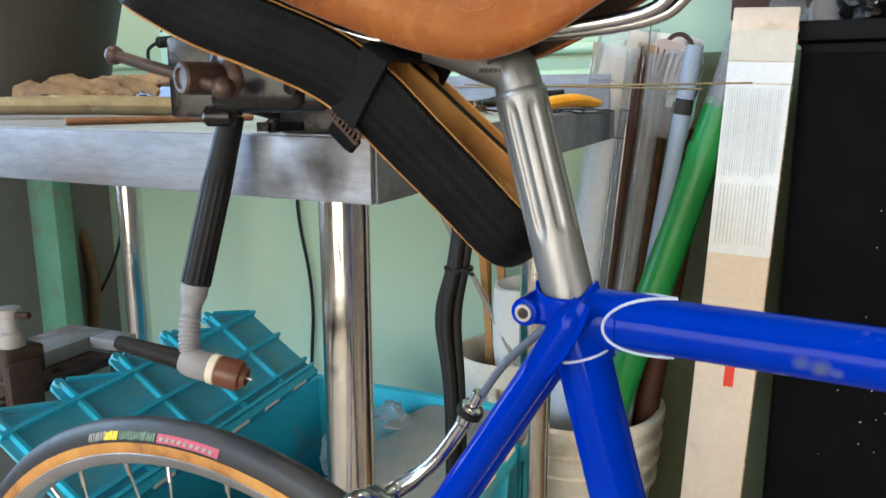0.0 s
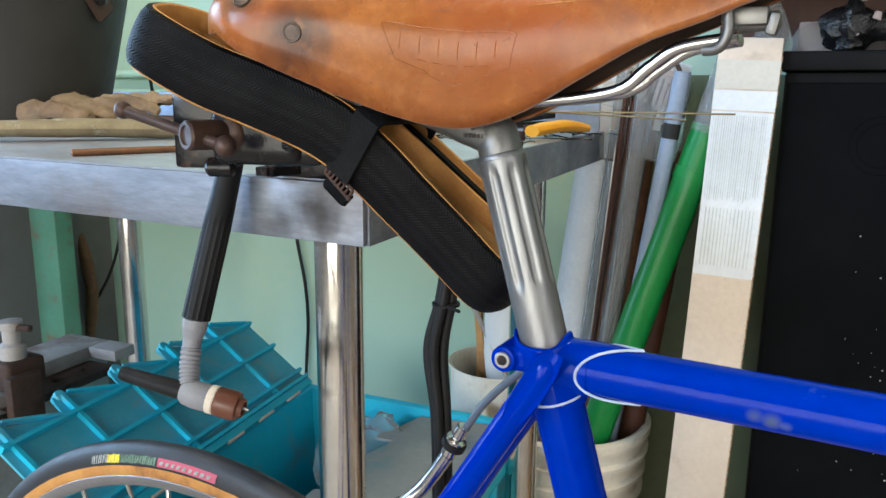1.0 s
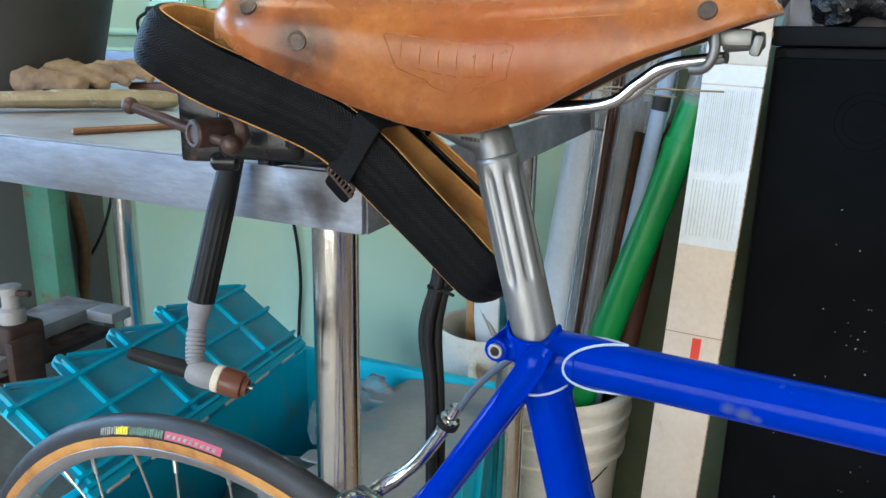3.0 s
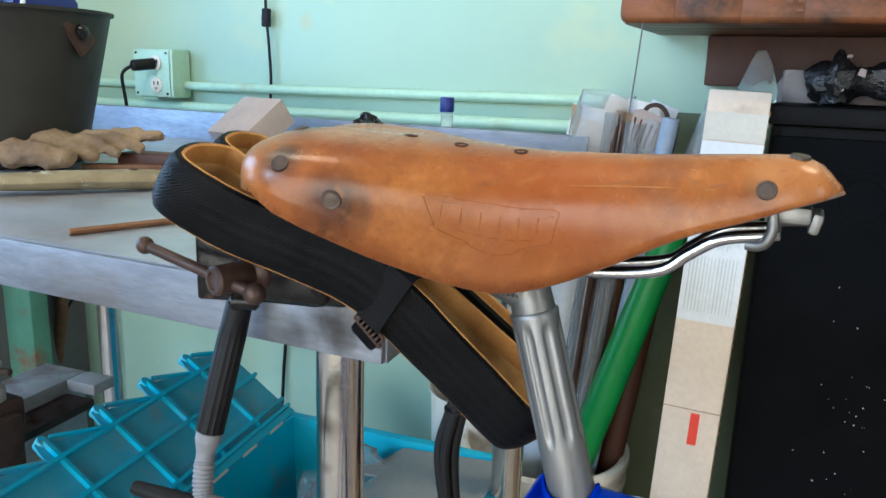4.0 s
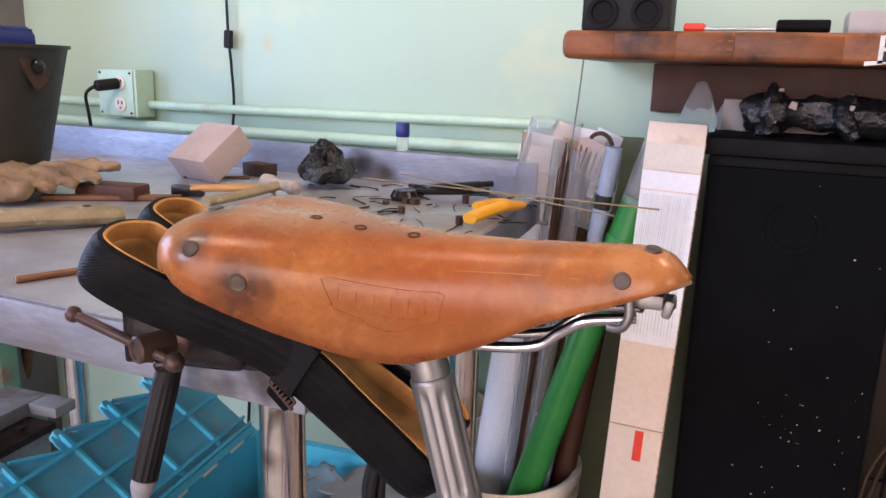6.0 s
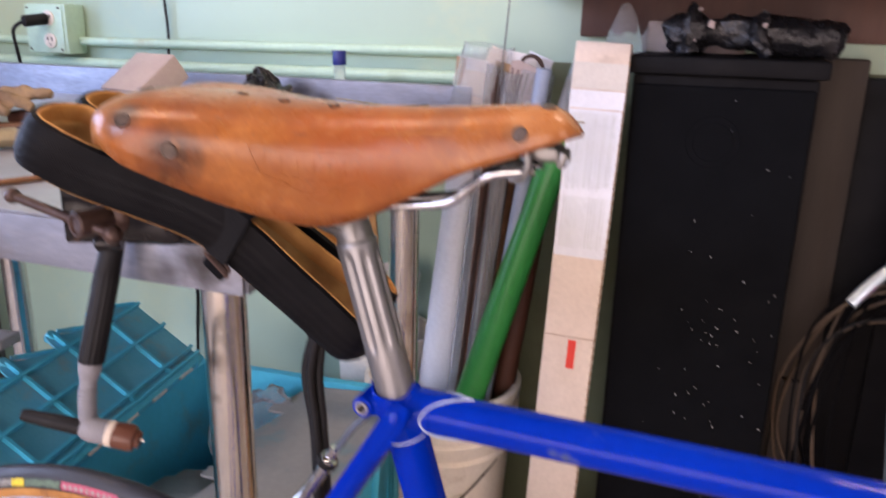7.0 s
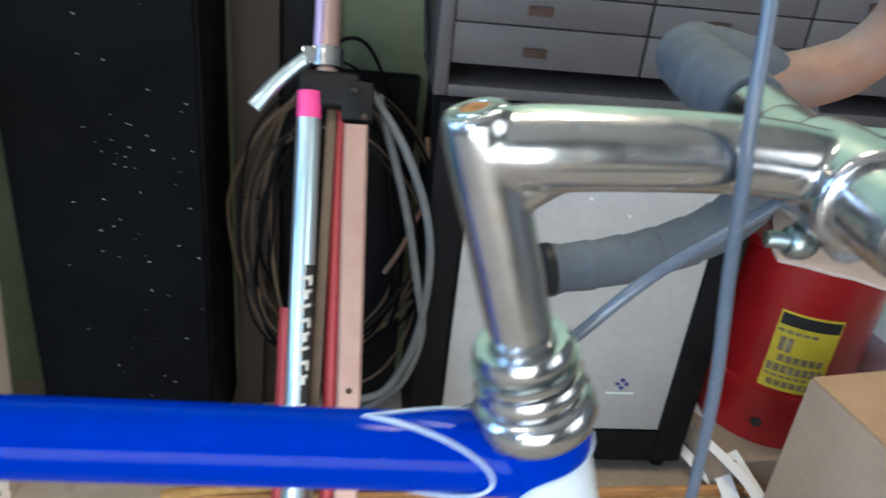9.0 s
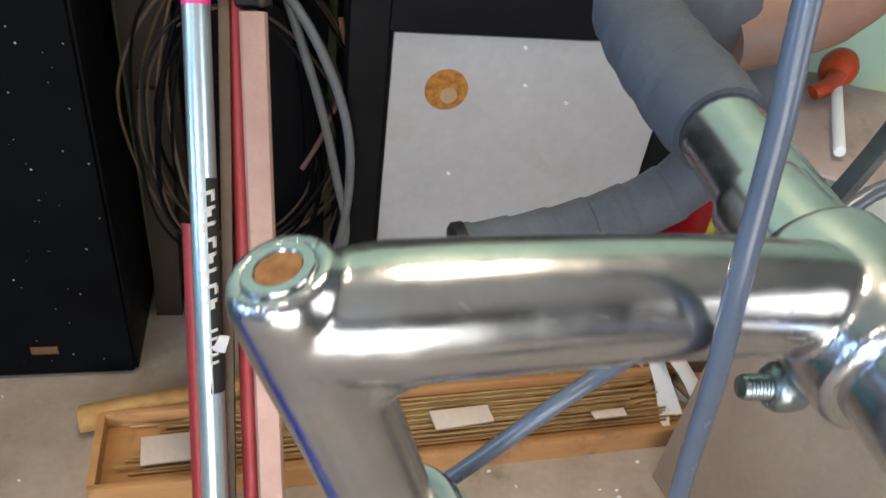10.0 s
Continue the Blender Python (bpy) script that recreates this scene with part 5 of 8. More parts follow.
def folded(near_y, far_y, shift, lift=0.0, rear_shift=0.0):
    path, ups = band_loop(near_y, far_y, shift, lift, rear_shift)
    # the outside is black tread, the inside tan casing
    h, th = 0.0184, 0.0058
    out = [(0.0, h * 1.02), (th * 0.65, h * 0.93), (th, h * 0.66), (th * 1.12, h * 0.3), (th * 1.15, 0), (th * 1.12, -h * 0.3), (th, -h * 0.66), (th * 0.65, -h * 0.93), (0.0, -h * 1.02), (th * 0.4, -h * 0.7), (th * 0.5, 0), (th * 0.4, h * 0.7)]
    a = part("tread_band", sweep(path, out, ups, closed=True, uv=True), "tread", spare, "black herringbone tread")
    inn = [(-0.0012, h * 1.0), (0.0004, h * 1.03), (th * 0.35, h * 0.9), (th * 0.4, 0), (th * 0.30, -h * 0.97), (0.0006, -h * 1.055), (-0.0014, -h * 1.03), (-th * 0.55, -h * 0.72), (-th * 0.75, 0), (-th * 0.55, h * 0.72)]
    part("casing", sweep(path, inn, ups, closed=True), "gum", a, "tan cotton casing")
    tape_prof = [(-th * 0.70, h * 0.42), (-th * 0.95, h * 0.3), (-th * 1.0, 0), (-th * 0.95, -h * 0.3), (-th * 0.70, -h * 0.42), (-th * 0.5, 0)]
    part("base_tape", sweep(path, tape_prof, ups, closed=True), "tape_white", a, "cream base tape")


folded((0.3285, 0.379, 0.4105), (0.374, 0.408, 0.458), 0.0, -0.001)
folded((0.408, 0.424, 0.474), (0.452, 0.436, 0.486), -0.014, 0.008, 0.024)
# toe strap round both loops, with its buckle
m = pose(0.101, 0.406, 0.9205, 0, 33, 0)
hw, hh = 0.0365, 0.0215
loop = [V(0, -hw, -hh), V(0, -hw, hh), V(0, hw, hh), V(0, hw, -hh)]
pts = []
for a, b in zip(loop, loop[1:] + loop[:1]):
    pts += [m @ (a + (b - a) * t) for t in (0.06, 0.2, 0.5, 0.8, 0.94)]
strap = part("toe_strap", sweep(pts, [(-0.0012, -0.0085), (0.0012, -0.0085), (0.0012, 0.0085), (-0.0012, 0.0085)], (m.to_3x3() @ V(1, 0, 0)), closed=True), "webbing", spare, "black webbing strap")
part("strap_tail", lump(box((0.0855, 0.3775, 0.8945), (0.020, 0.007, 0.010), (0, 42, 0), 0.003), 0.002, 120), "rubber", strap)
bk = bmesh.new()
mb = pose(0.089, 0.3715, 0.9015, 0, 42, 0)
for a, b in (((-0.009, 0, 0.003), (0.012, 0, 0.003)), ((-0.009, 0, -0.003), (0.012, 0, -0.003)), ((-0.009, 0, -0.003), (-0.009, 0, 0.003)), ((0.012, 0, -0.003), (0.012, 0, 0.003))):
    cap_rod(mb @ V(a), mb @ V(b), 0.0010, 0.0004, 10, bk)
for k in range(6):
    rod(mb @ V(-0.006 + 0.003 * k, -0.001, -0.002), mb @ V(-0.006 + 0.003 * k, -0.001, 0.002), 0.0008, 8, bm=bk)
ball(mb @ V(0.013, -0.001, -0.002), 0.0016, bm=bk)
part("buckle", bk, "rust", strap, "steel roller buckle")


# ---- vise and welding torch at the bench edge ----
vise = root("bench_vise", (-0.03, 0.45, 0.89), "small oily dark steel vise standing at the bench edge", "vise")
pl = bmesh.new()
box((-0.009, 0.372, 0.9265), (0.038, 0.018, 0.046), (0, 0, 20), 0.003, bm=pl)
cap_rod((-0.004, 0.364, 0.9045), (0.012, 0.372, 0.9045), 0.006, 0.002, bm=pl)
part("front_jaw", pl, "oily", vise, "worn front jaw plate")
vb = bmesh.new()
box((0.022, 0.425, 0.926), (0.060, 0.13, 0.038), (0, 0, 12), 0.010, 3, bm=vb)
box((0.012, 0.490, 0.905), (0.075, 0.075, 0.030), (0, 0, 12), 0.004, 2, bm=vb)
box((0.048, 0.395, 0.922), (0.045, 0.050, 0.030), (0, 0, 12), 0.008, 3, bm=vb)
cap_rod((0.056, 0.365, 0.925), (0.066, 0.41, 0.925), 0.009, 0.002, bm=vb)
part("vise_body", vb, "oily", vise)
scr = bmesh.new()
S0, S1 = V(0.0095, 0.3345, 0.9255), V(0.028, 0.395, 0.9255)
lathe([(0.0001, 0.0012), (0.0052, 0.0012), (0.0058, 0.0), (0.0076, 0.0), (0.0088, 0.0014), (0.0088, 0.022), (0.0080, 0.024), (0.0122, 0.027), (0.0128, 0.029), (0.0128, 0.034), (0.0115, 0.036), (0.009, 0.037), (0.009, 0.06)], axis(S0, S1), 28, scr)
part("screw", scr, "brown_iron", vise, "screw boss with rounded collar")
H0, H1 = V(-0.045, 0.3390, 0.939), V(0.033, 0.342, 0.920)
part("handle", cap_rod(H0, H1, 0.0034, 0.0008, 14), "brown_iron", vise, "sliding tommy bar")
for p, r in ((H0, 0.0054), (H1, 0.0064)):
    part("handle_ball", ball(p, r), "brown_iron", vise, "browned ball end")

torch = root("welding_torch", (-0.04, 0.41, 0.73), "welding torch with black handle and brown cup hanging from the bench", "welding torch")
T0, T1 = V(-0.0435, 0.4295, 0.9030), V(-0.0545, 0.3970, 0.7905)
hp = bmesh.new()
n = 24
mm, L = axis(T0, T1), (T1 - T0).length
rings = []
for k in range(13):
    s = L * k / 12
    r = 0.0086 + 0.0015 * min(1, k / 5)
    groove = 0.0007 if k > 3 else 0.0
    rings.append([mm @ Vector(((r - (groove if j % 2 else 0)) * math.cos(2 * math.pi * j / 32), (r - (groove if j % 2 else 0)) * math.sin(2 * math.pi * j / 32), s)) for j in range(32)])
loft(rings, True, bm=hp)
handle = part("handle", hp, "plastic_black", torch, "black ribbed handle")
nk = curve([T1, V(-0.0560, 0.3945, 0.778), V(-0.0545, 0.389, 0.762), V(-0.051, 0.384, 0.749), V(-0.047, 0.381, 0.7415)], 24)
szs = [0.0090 - 0.0025 * max(0.0, min(1.0, (k - 14) / 14)) + (0.0009 if 36 < k < 80 and k % 5 < 3 else 0) + 0.002 * max(0, (k - 80) / 16) for k in range(len(nk))]
neck = part("neck", sweep(nk, ring_profile(1.0, 20), size=szs), "grey_rubber", torch, "ribbed grey rubber neck")
HA, HB = V(-0.0965, 0.3625, 0.7535), V(-0.013, 0.3945, 0.7315)
hm2, hl = axis(HA, HB), (HB - HA).length
part("back_cap", lathe([(0.0001, 0), (0.0042, 0.001), (0.0052, 0.004), (0.0068, 0.046), (0.0068, 0.052)], hm2, 20), "plastic_black", torch, "long black back cap")
part("torch_head", lathe([(0.0066, 0.047), (0.0088, 0.050), (0.0098, 0.056), (0.0099, 0.066), (0.0094, 0.068)], hm2, 24), "grey_rubber", torch)
part("insulator_ring", lathe([(0.0094, 0.0675), (0.0103, 0.0685), (0.0103, 0.0725), (0.0094, 0.0735)], hm2, 24), "white_plastic", torch, "white ring")
part("gas_cup", lathe([(0.0094, 0.073), (0.0104, 0.0742), (0.0106, 0.086), (0.0098, 0.0895), (0.0072, 0.0905), (0.0066, hl + 0.0015), (0.0050, hl + 0.0015), (0.0050, hl - 0.010), (0.0001, hl - 0.010)], hm2, 24), "brown_cup", torch, "brown ceramic cup")
part("electrode", rod(hm2 @ V(0, 0, hl - 0.012), hm2 @ V(0, 0, hl + 0.005), 0.0012, 8), "spoke", torch)
part("torch_hose", tube(curve([T0, V(-0.040, 0.440, 0.909), V(-0.030, 0.475, 0.9010), V(-0.020, 0.53, 0.8965), V(-0.02, 0.70, 0.8965)], 6), 0.0052, 10), "cable_black", torch, "black hose")
tongs = root("steel_tongs", (-0.02, 0.47, BT), "oily black steel tongs lying over the bench edge", "tongs")
for a, b in ((V(-0.016, 0.428, 0.8955), V(-0.030, 0.520, 0.8955)), (V(-0.010, 0.430, 0.8955), V(0.012, 0.500, 0.8945))):
    part("arm", sweep([a, (a + b) / 2 + V(0.002, 0, 0.001), b], [(-0.0045, -0.003), (0.0045, -0.003), (0.0045, 0.003), (-0.0045, 0.003)], V(0, 0, 1)), "oily", tongs)
part("pivot", cap_rod((-0.013, 0.436, 0.8915), (-0.013, 0.436, 0.9005), 0.0048, 0.001), "brown_iron", tongs)


# ---- things on the bench ----
def bucket_shape(c, r0, r1, h, wall_t=0.003):
    return lathe([(0.0001, 0.001), (r0 - 0.008, 0.0), (r0, 0.006), (r1, h), (r1 + 0.004, h + 0.002), (r1 + 0.004, h - 0.003), (r1 - wall_t, h - 0.001), (r0 - wall_t, 0.012), (0.0001, 0.012)], Matrix.Translation(c), 40)


pail = root("black_pail", (-0.81, 0.785, BT), "dusty black fibre pail with riveted handle lugs holding a navy case", "pail")
body = part("pail_body", bucket_shape((-0.81, 0.785, BT), 0.128, 0.176, 0.222), "helmet", pail)
for p in ((-0.6445, 0.812, 1.082),):
    out = V(0.985, 0.16, 0.1).normalized()
    lg = bmesh.new()
    sh = pose(0, 0, 0)
    box((0, 0, 0), (0.040, 0.008, 0.058), bevel=0.006, bm=lg, m=axis(V(p), V(p) + out) @ pose(0, 0, 0, 90, 0, 35))
    part("handle_lug", lg, "rust", body, "rusty handle lug")
    part("lug_bolt", lathe([(0.011, 0), (0.011, 0.006), (0.006, 0.010), (0.0001, 0.0102)], axis(V(p) + out * 0.004, V(p) + out * 0.2), 16), "oily", body)
case = root("navy_case", (-0.845, 0.83, BT), "dark navy fabric case with pale piping standing in the pail", "case")
shell = bmesh.new()
levels = ((BT + 0.014, 0.62), (1.04, 0.92), (1.115, 1.0), (1.134, 0.99), (1.141, 0.95))
loft([[V(-0.850 + w * x, 0.835 + (0.060 if y > 0 else -0.050) * w, z) for x, y in ((-0.115, -1), (0.117, -1), (0.117, 1), (-0.115, 1))] for z, w in levels], True, bm=shell)
bmesh.ops.bevel(shell, geom=shell.edges[:], offset=0.005, segments=2, affect="EDGES")
case_p = part("case_shell", shell, "navy", case)
part("end_strip", tube(curve([(-0.728, 0.790, 1.104), (-0.729, 0.793, 1.122), (-0.734, 0.800, 1.137)], 6), 0.0035, 8), "paper", case, "pale piping")
part("stud", ball((-0.765, 0.782, 1.122), 0.0035, 10), "zinc", case_p)


def glove(name, m, seed, label):
    """A soft leather glove lying on its side: wrist, palm, stubby thumb and bent fingers grown into one wrinkled skin."""
    b = bmesh.new()

    def limb(pts, radii, flat):
        path = curve(pts, 5)
        size = [float(np.interp(k / (len(path) - 1), np.linspace(0, 1, len(radii)), radii)) * (1 + 0.07 * math.sin(k * 2.3 + seed)) for k in range(len(path))]
        sweep(path, ring_profile(1.0, 18, flat), size=size, ups=V(0, 0, 1), bm=b)

    limb([(-0.26, 0.03, 0.040), (-0.17, 0.015, 0.036), (-0.09, 0.0, 0.034), (-0.03, -0.005, 0.032), (0.02, 0.0, 0.026)], [0.048, 0.044, 0.040, 0.043, 0.046, 0.040, 0.024], 0.72)
    limb([(-0.10, -0.030, 0.026), (-0.045, -0.050, 0.025), (0.005, -0.052, 0.023), (0.045, -0.040, 0.020)], [0.028, 0.027, 0.026, 0.025, 0.022, 0.012], 0.82)
    for y, l, lift, drop in ((0.058, 0.118, 0.046, 0.046), (0.034, 0.102, 0.044, 0.026), (0.010, 0.082, 0.038, 0.020), (-0.012, 0.060, 0.032, 0.017)):
        limb([(-0.03, y * 0.7, 0.032), (l * 0.40, y, lift), (l * 0.78, y * 1.05, (lift + drop) / 2), (l, y * 1.08, drop)], [0.017, 0.0155, 0.0145, 0.014, 0.0135, 0.008], 0.85)
    bmesh.ops.transform(b, matrix=m, verts=b.verts)
    lo = min(v.co.z for v in b.verts)
    bmesh.ops.translate(b, vec=(0, 0, BT + 0.0004 - lo), verts=b.verts)
    ob = solo(name, b, "glove", label, "glove", sharp=80)
    rm_ = ob.modifiers.new("skin", "REMESH")
    rm_.mode, rm_.voxel_size, rm_.use_smooth_shade = "VOXEL", 0.0022, True
    sm_ = ob.modifiers.new("soft", "SMOOTH")
    sm_.factor, sm_.iterations = 0.5, 4
    for scale, amount in ((0.050, 0.013), (0.016, 0.006)):
        tex = bpy.data.textures.new("wrinkles", "CLOUDS")
        tex.noise_scale = scale
        dm = ob.modifiers.new("wrinkles", "DISPLACE")
        dm.texture, dm.strength, dm.mid_level, dm.texture_coords = tex, amount, 0.6, "GLOBAL"


glove("work_glove", pose(-0.660, 0.790, 0.90, 0, 0, 12), 2, "crumpled soiled tan leather work glove lying on the bench")
solo("wood_scrap", box((-0.565, 0.865, 0.902), (0.10, 0.045, 0.022), (0, 0, 12), 0.005), "darkwood", "dark scorched wood scrap on the bench", "wood scrap")
solo("flat_bar", box((-0.552, 0.85, 0.8945), (0.20, 0.020, 0.007), (0, 0, 32), 0.001), "brown_rod", "rusty flat steel bar on the bench", "bar")


def bench_rod(name, a, b, r, mat, label):
    solo(name, cap_rod(a, b, r, r * 0.3, 12), mat, label, "rod")


bench_rod("filler_rod", (-0.285, 0.480, BT + 0.0036), (-0.215, 0.645, BT + 0.0036), 0.0034, "brown_rod", "brown rusted filler rod lying on the bench")
bench_rod("filler_rod", (-0.48, 1.13, BT + 0.002), (-0.30, 0.93, BT + 0.002), 0.0018, "brown_rod", "thin brown filler rod lying on the bench")
bench_rod("filler_rod", (-0.62, 1.08, BT + 0.003), (-0.52, 1.14, BT + 0.003), 0.0028, "brown_rod", "bent brown filler rod on the bench")
oldt = root("old_torch_handle", (-0.46, 0.66, BT), "tarnished brass torch handle with paint remains lying on the bench", "torch handle")
oh = bmesh.new()
sweep(curve([(-0.62, 0.50, 0.903), (-0.54, 0.57, 0.905), (-0.47, 0.655, 0.905), (-0.41, 0.735, 0.902)], 6), ring_profile(1.0, 14, 0.55), size=[0.017, 0.018, 0.019, 0.019, 0.019, 0.018, 0.018, 0.018, 0.019, 0.020, 0.021, 0.021, 0.021, 0.021, 0.022, 0.022, 0.022, 0.020, 0.014], ups=V(0, 0, 1), bm=oh)
part("handle_half", oh, "old_handle", oldt)
part("knuckle", cap_rod((-0.598, 0.515, 0.905), (-0.585, 0.53, 0.906), 0.0135, 0.003), "old_handle", oldt)
for p in ((-0.50, 0.615, 0.9145), (-0.435, 0.70, 0.9135)):
    part("screw", lathe([(0.005, 0), (0.005, 0.003), (0.0001, 0.0035)], Matrix.Translation(p), 12), "rust", oldt)

blk = bmesh.new()
box((0, 0, 0), (0.105, 0.100, 0.050), bevel=0.0025, bm=blk)
bmesh.ops.transform(blk, matrix=pose(-0.575, 1.10, 0.9395, 0, 0, -14) @ pose(0, 0, 0, 36, 0, 0), verts=blk.verts)
lo = min(v.co.z for v in blk.verts)
bmesh.ops.translate(blk, vec=(0, 0, BT + 0.0005 - lo), verts=blk.verts)
solo("fire_brick", blk, "block", "grey fire brick tilted against the backsplash", "brick")
# added block; its brown stands in for the shadow behind the brick
solo("brick_prop", box((-0.535, 1.190, BT + 0.012), (0.060, 0.035, 0.024), (0, 0, -14), 0.003), "rust", "small brown block added in place of the tilted brick's shadow", "block")

blob = lathe([(0.0001, 0), (0.040, 0.002), (0.050, 0.012), (0.043, 0.026), (0.030, 0.040), (0.020, 0.054), (0.009, 0.066), (0.0001, 0.070)], Matrix.Translation((-0.362, 1.15, BT + 0.012)), 40)
solo("crumpled_bag", lump(lump(blob, 0.018, 42, 2), 0.009, 120, 5), "wrapped", "crumpled black plastic bag lying on the bench", "bag", sharp=25)
ham = root("ball_peen_hammer", (-0.33, 1.0, BT), "old hammer with worn steel head and wooden handle on the bench", "hammer")
part("hammer_head", lathe([(0.010, 0), (0.0125, 0.003), (0.0125, 0.018), (0.009, 0.024), (0.009, 0.060), (0.012, 0.066), (0.010, 0.080), (0.0001, 0.086)], axis((-0.385, 1.00, 0.915), (-0.30, 0.975, 0.913)), 20), "castgrey", ham)
part("hammer_handle", sweep(curve([(-0.345, 0.99, 0.914), (-0.36, 0.93, 0.908), (-0.375, 0.85, 0.904)], 6), ring_profile(0.011, 12, 0.007), ups=V(0, 0, 1)), "old_handle", ham)
brush = root("wire_brush", (-0.40, 0.93, BT), "small wire brush with grey wooden handle on the bench", "brush")
part("brush_handle", sweep(curve([(-0.47, 0.93, 0.905), (-0.41, 0.955, 0.908), (-0.35, 0.98, 0.908)], 6), ring_profile(0.009, 10, 0.006), ups=V(0, 0, 1)), "wood", brush)
part("bristles", box((-0.475, 0.928, 0.901), (0.05, 0.016, 0.018), (0, 0, 22), 0.004), "oily", brush)

pli = root("pliers", (-0.02, 1.0, BT), "pliers with bright yellow vinyl handles lying on the bench", "pliers")
for a, b, c in (((0.016, 1.088, 0.903), (0.004, 1.02, 0.908), (-0.011, 0.943, 0.9035)), ((-0.004, 1.090, 0.903), (-0.018, 1.062, 0.905), (-0.034, 1.030, 0.903))):
    part("handle", sweep(curve([a, b, c], 6), ring_profile(1.0, 12, 0.7), size=[0.008, 0.009, 0.010, 0.0108, 0.0112, 0.0115, 0.0117, 0.0118, 0.0118, 0.0118, 0.0117, 0.0115, 0.0112], ups=V(0, 0, 1)), "yellow", pli, "yellow vinyl grip")
part("jaws", sweep(curve([(0.006, 1.085, 0.902), (-0.03, 1.13, 0.902), (-0.10, 1.165, 0.903)], 6), ring_profile(1.0, 10, 0.6), size=[0.012, 0.010, 0.008, 0.007, 0.006, 0.0055, 0.005, 0.005, 0.0045, 0.004, 0.004, 0.0035, 0.003], ups=V(0, 0, 1)), "oily", pli, "long dark steel jaws")
for a, b in (((-0.24, 1.06, 0.925), (0.225, 1.015, 0.928)), ((-0.20, 1.11, 0.930), (0.175, 0.975, 0.921))):
    solo("welding_wire", cap_rod(a, b, 0.0012, 0.0003, 8), "brass_dull", "long thin brass welding wire across the bench end", "wire", "welding wires")
clampj = bmesh.new()
tube(curve([(-0.21, 1.17, 0.902), (-0.15, 1.14, 0.908), (-0.09, 1.155, 0.915), (-0.06, 1.17, 0.918)], 5), [0.004] * 4 + [0.006] * 8 + [0.005] * 4, 8, bm=clampj)
tube(curve([(-0.20, 1.12, 0.900), (-0.14, 1.135, 0.902), (-0.07, 1.18, 0.903)], 5), 0.0055, 8, bm=clampj)
lathe([(0.0001, 0), (0.022, 0), (0.024, 0.006), (0.018, 0.016), (0.0001, 0.016)], Matrix.Translation((-0.185, 1.10, BT)), 20, clampj)
solo("toggle_clamp", clampj, "oily", "small dark steel toggle clamp on the bench", "clamp")
random.seed(11)
clut = bmesh.new()
for k in range(70):
    x, y = random.uniform(-0.42, 0.02), random.uniform(0.86, 1.20)
    a = random.uniform(0, 6.28)
    l = random.uniform(0.01, 0.06)
    r = random.uniform(0.0005, 0.0013)
    tube(curve([(x, y, BT + r), (x + l * 0.5 * math.cos(a), y + l * 0.5 * math.sin(a), BT + r + random.uniform(0, 0.003)), (x + l * math.cos(a + 0.1), y + l * math.sin(a + 0.1), BT + r)], 3), r, 6, bm=clut)
solo("metal_offcuts", clut, "oily", "scattered wire ends and metal offcuts on the bench", "offcuts", kind="stuff")
nib = bmesh.new()
for k in range(9):
    x, y = random.uniform(-0.34, 0.03), random.uniform(0.82, 1.15)
    nut((x, y, BT), (x, y, BT + random.uniform(0.005, 0.014)), random.uniform(0.005, 0.011), nib)
solo("loose_nuts", nib, "rust", "loose rusty nuts scattered on the bench", "nuts", kind="stuff")
mk_ = root("marker_pen", (-0.277, 1.274, 0.947), "clear marker bottle with a navy cap on the backsplash ledge", "marker")
part("bottle", lathe([(0.0001, 0), (0.010, 0), (0.011, 0.002), (0.011, 0.026), (0.008, 0.028)], Matrix.Translation((-0.277, 1.274, 0.947)), 20), "clear", mk_)
part("cap", lathe([(0.012, 0.026), (0.0128, 0.028), (0.0128, 0.050), (0.0115, 0.052), (0.0001, 0.052)], Matrix.Translation((-0.277, 1.274, 0.947)), 20), "navy", mk_, "navy blue cap")

# ---- wall fittings behind the bench ----
outlet = root("outlet_box", (-1.085, 1.42, 0.96), "surface mounted outlet box painted mint green with a black plug", "outlet")
ob_ = bmesh.new()
box((-1.085, 1.4185, 1.018), (0.112, 0.058, 0.110), bevel=0.004, bm=ob_)
part("box_body", ob_, "pipe", outlet)
part("cover_plate", box((-1.090, 1.3875, 1.018), (0.108, 0.003, 0.106), bevel=0.001), "pipe", outlet, "cover plate painted over in mint green")
for z in (1.042, 0.992):
    face = part("socket", lathe([(0.017, 0), (0.017, 0.003), (0.0001, 0.003)], axis((-1.075, 1.386, z), (-1.075, 1.0, z)), 20), "white_plastic", outlet)
    for dx, dz in ((-0.006, 0.004), (0.006, 0.004), (0.0, -0.008)):
        part("slot", box((-1.075 + dx, 1.3826, z + dz), (0.003, 0.001, 0.008 if dz > 0 else 0.004)), "black_print", face)
for dx, dz in ((-0.046, 0.046), (0.046, 0.046), (-0.046, -0.046), (0.046, -0.046)):
    part("plate_screw", ball((-1.090 + dx, 1.3858, 1.018 + dz), 0.0028, 10), "rust", outlet)
plug = part("plug", cap_rod((-1.078, 1.384, 1.040), (-1.098, 1.335, 1.034), 0.013, 0.003), "plastic_black", outlet, "black plug")
part("plug_cord", tube(curve([(-1.098, 1.335, 1.034), (-1.118, 1.325, 1.015), (-1.125, 1.335, 0.97), (-1.128, 1.345, 0.915), (-1.12, 1.35, 0.80)], 6), 0.004, 8), "cable_black", plug)
cord = root("power_cord", (-0.79, 1.44, 0.95), "black power cord with an inline switch hanging on the wall", "cord")
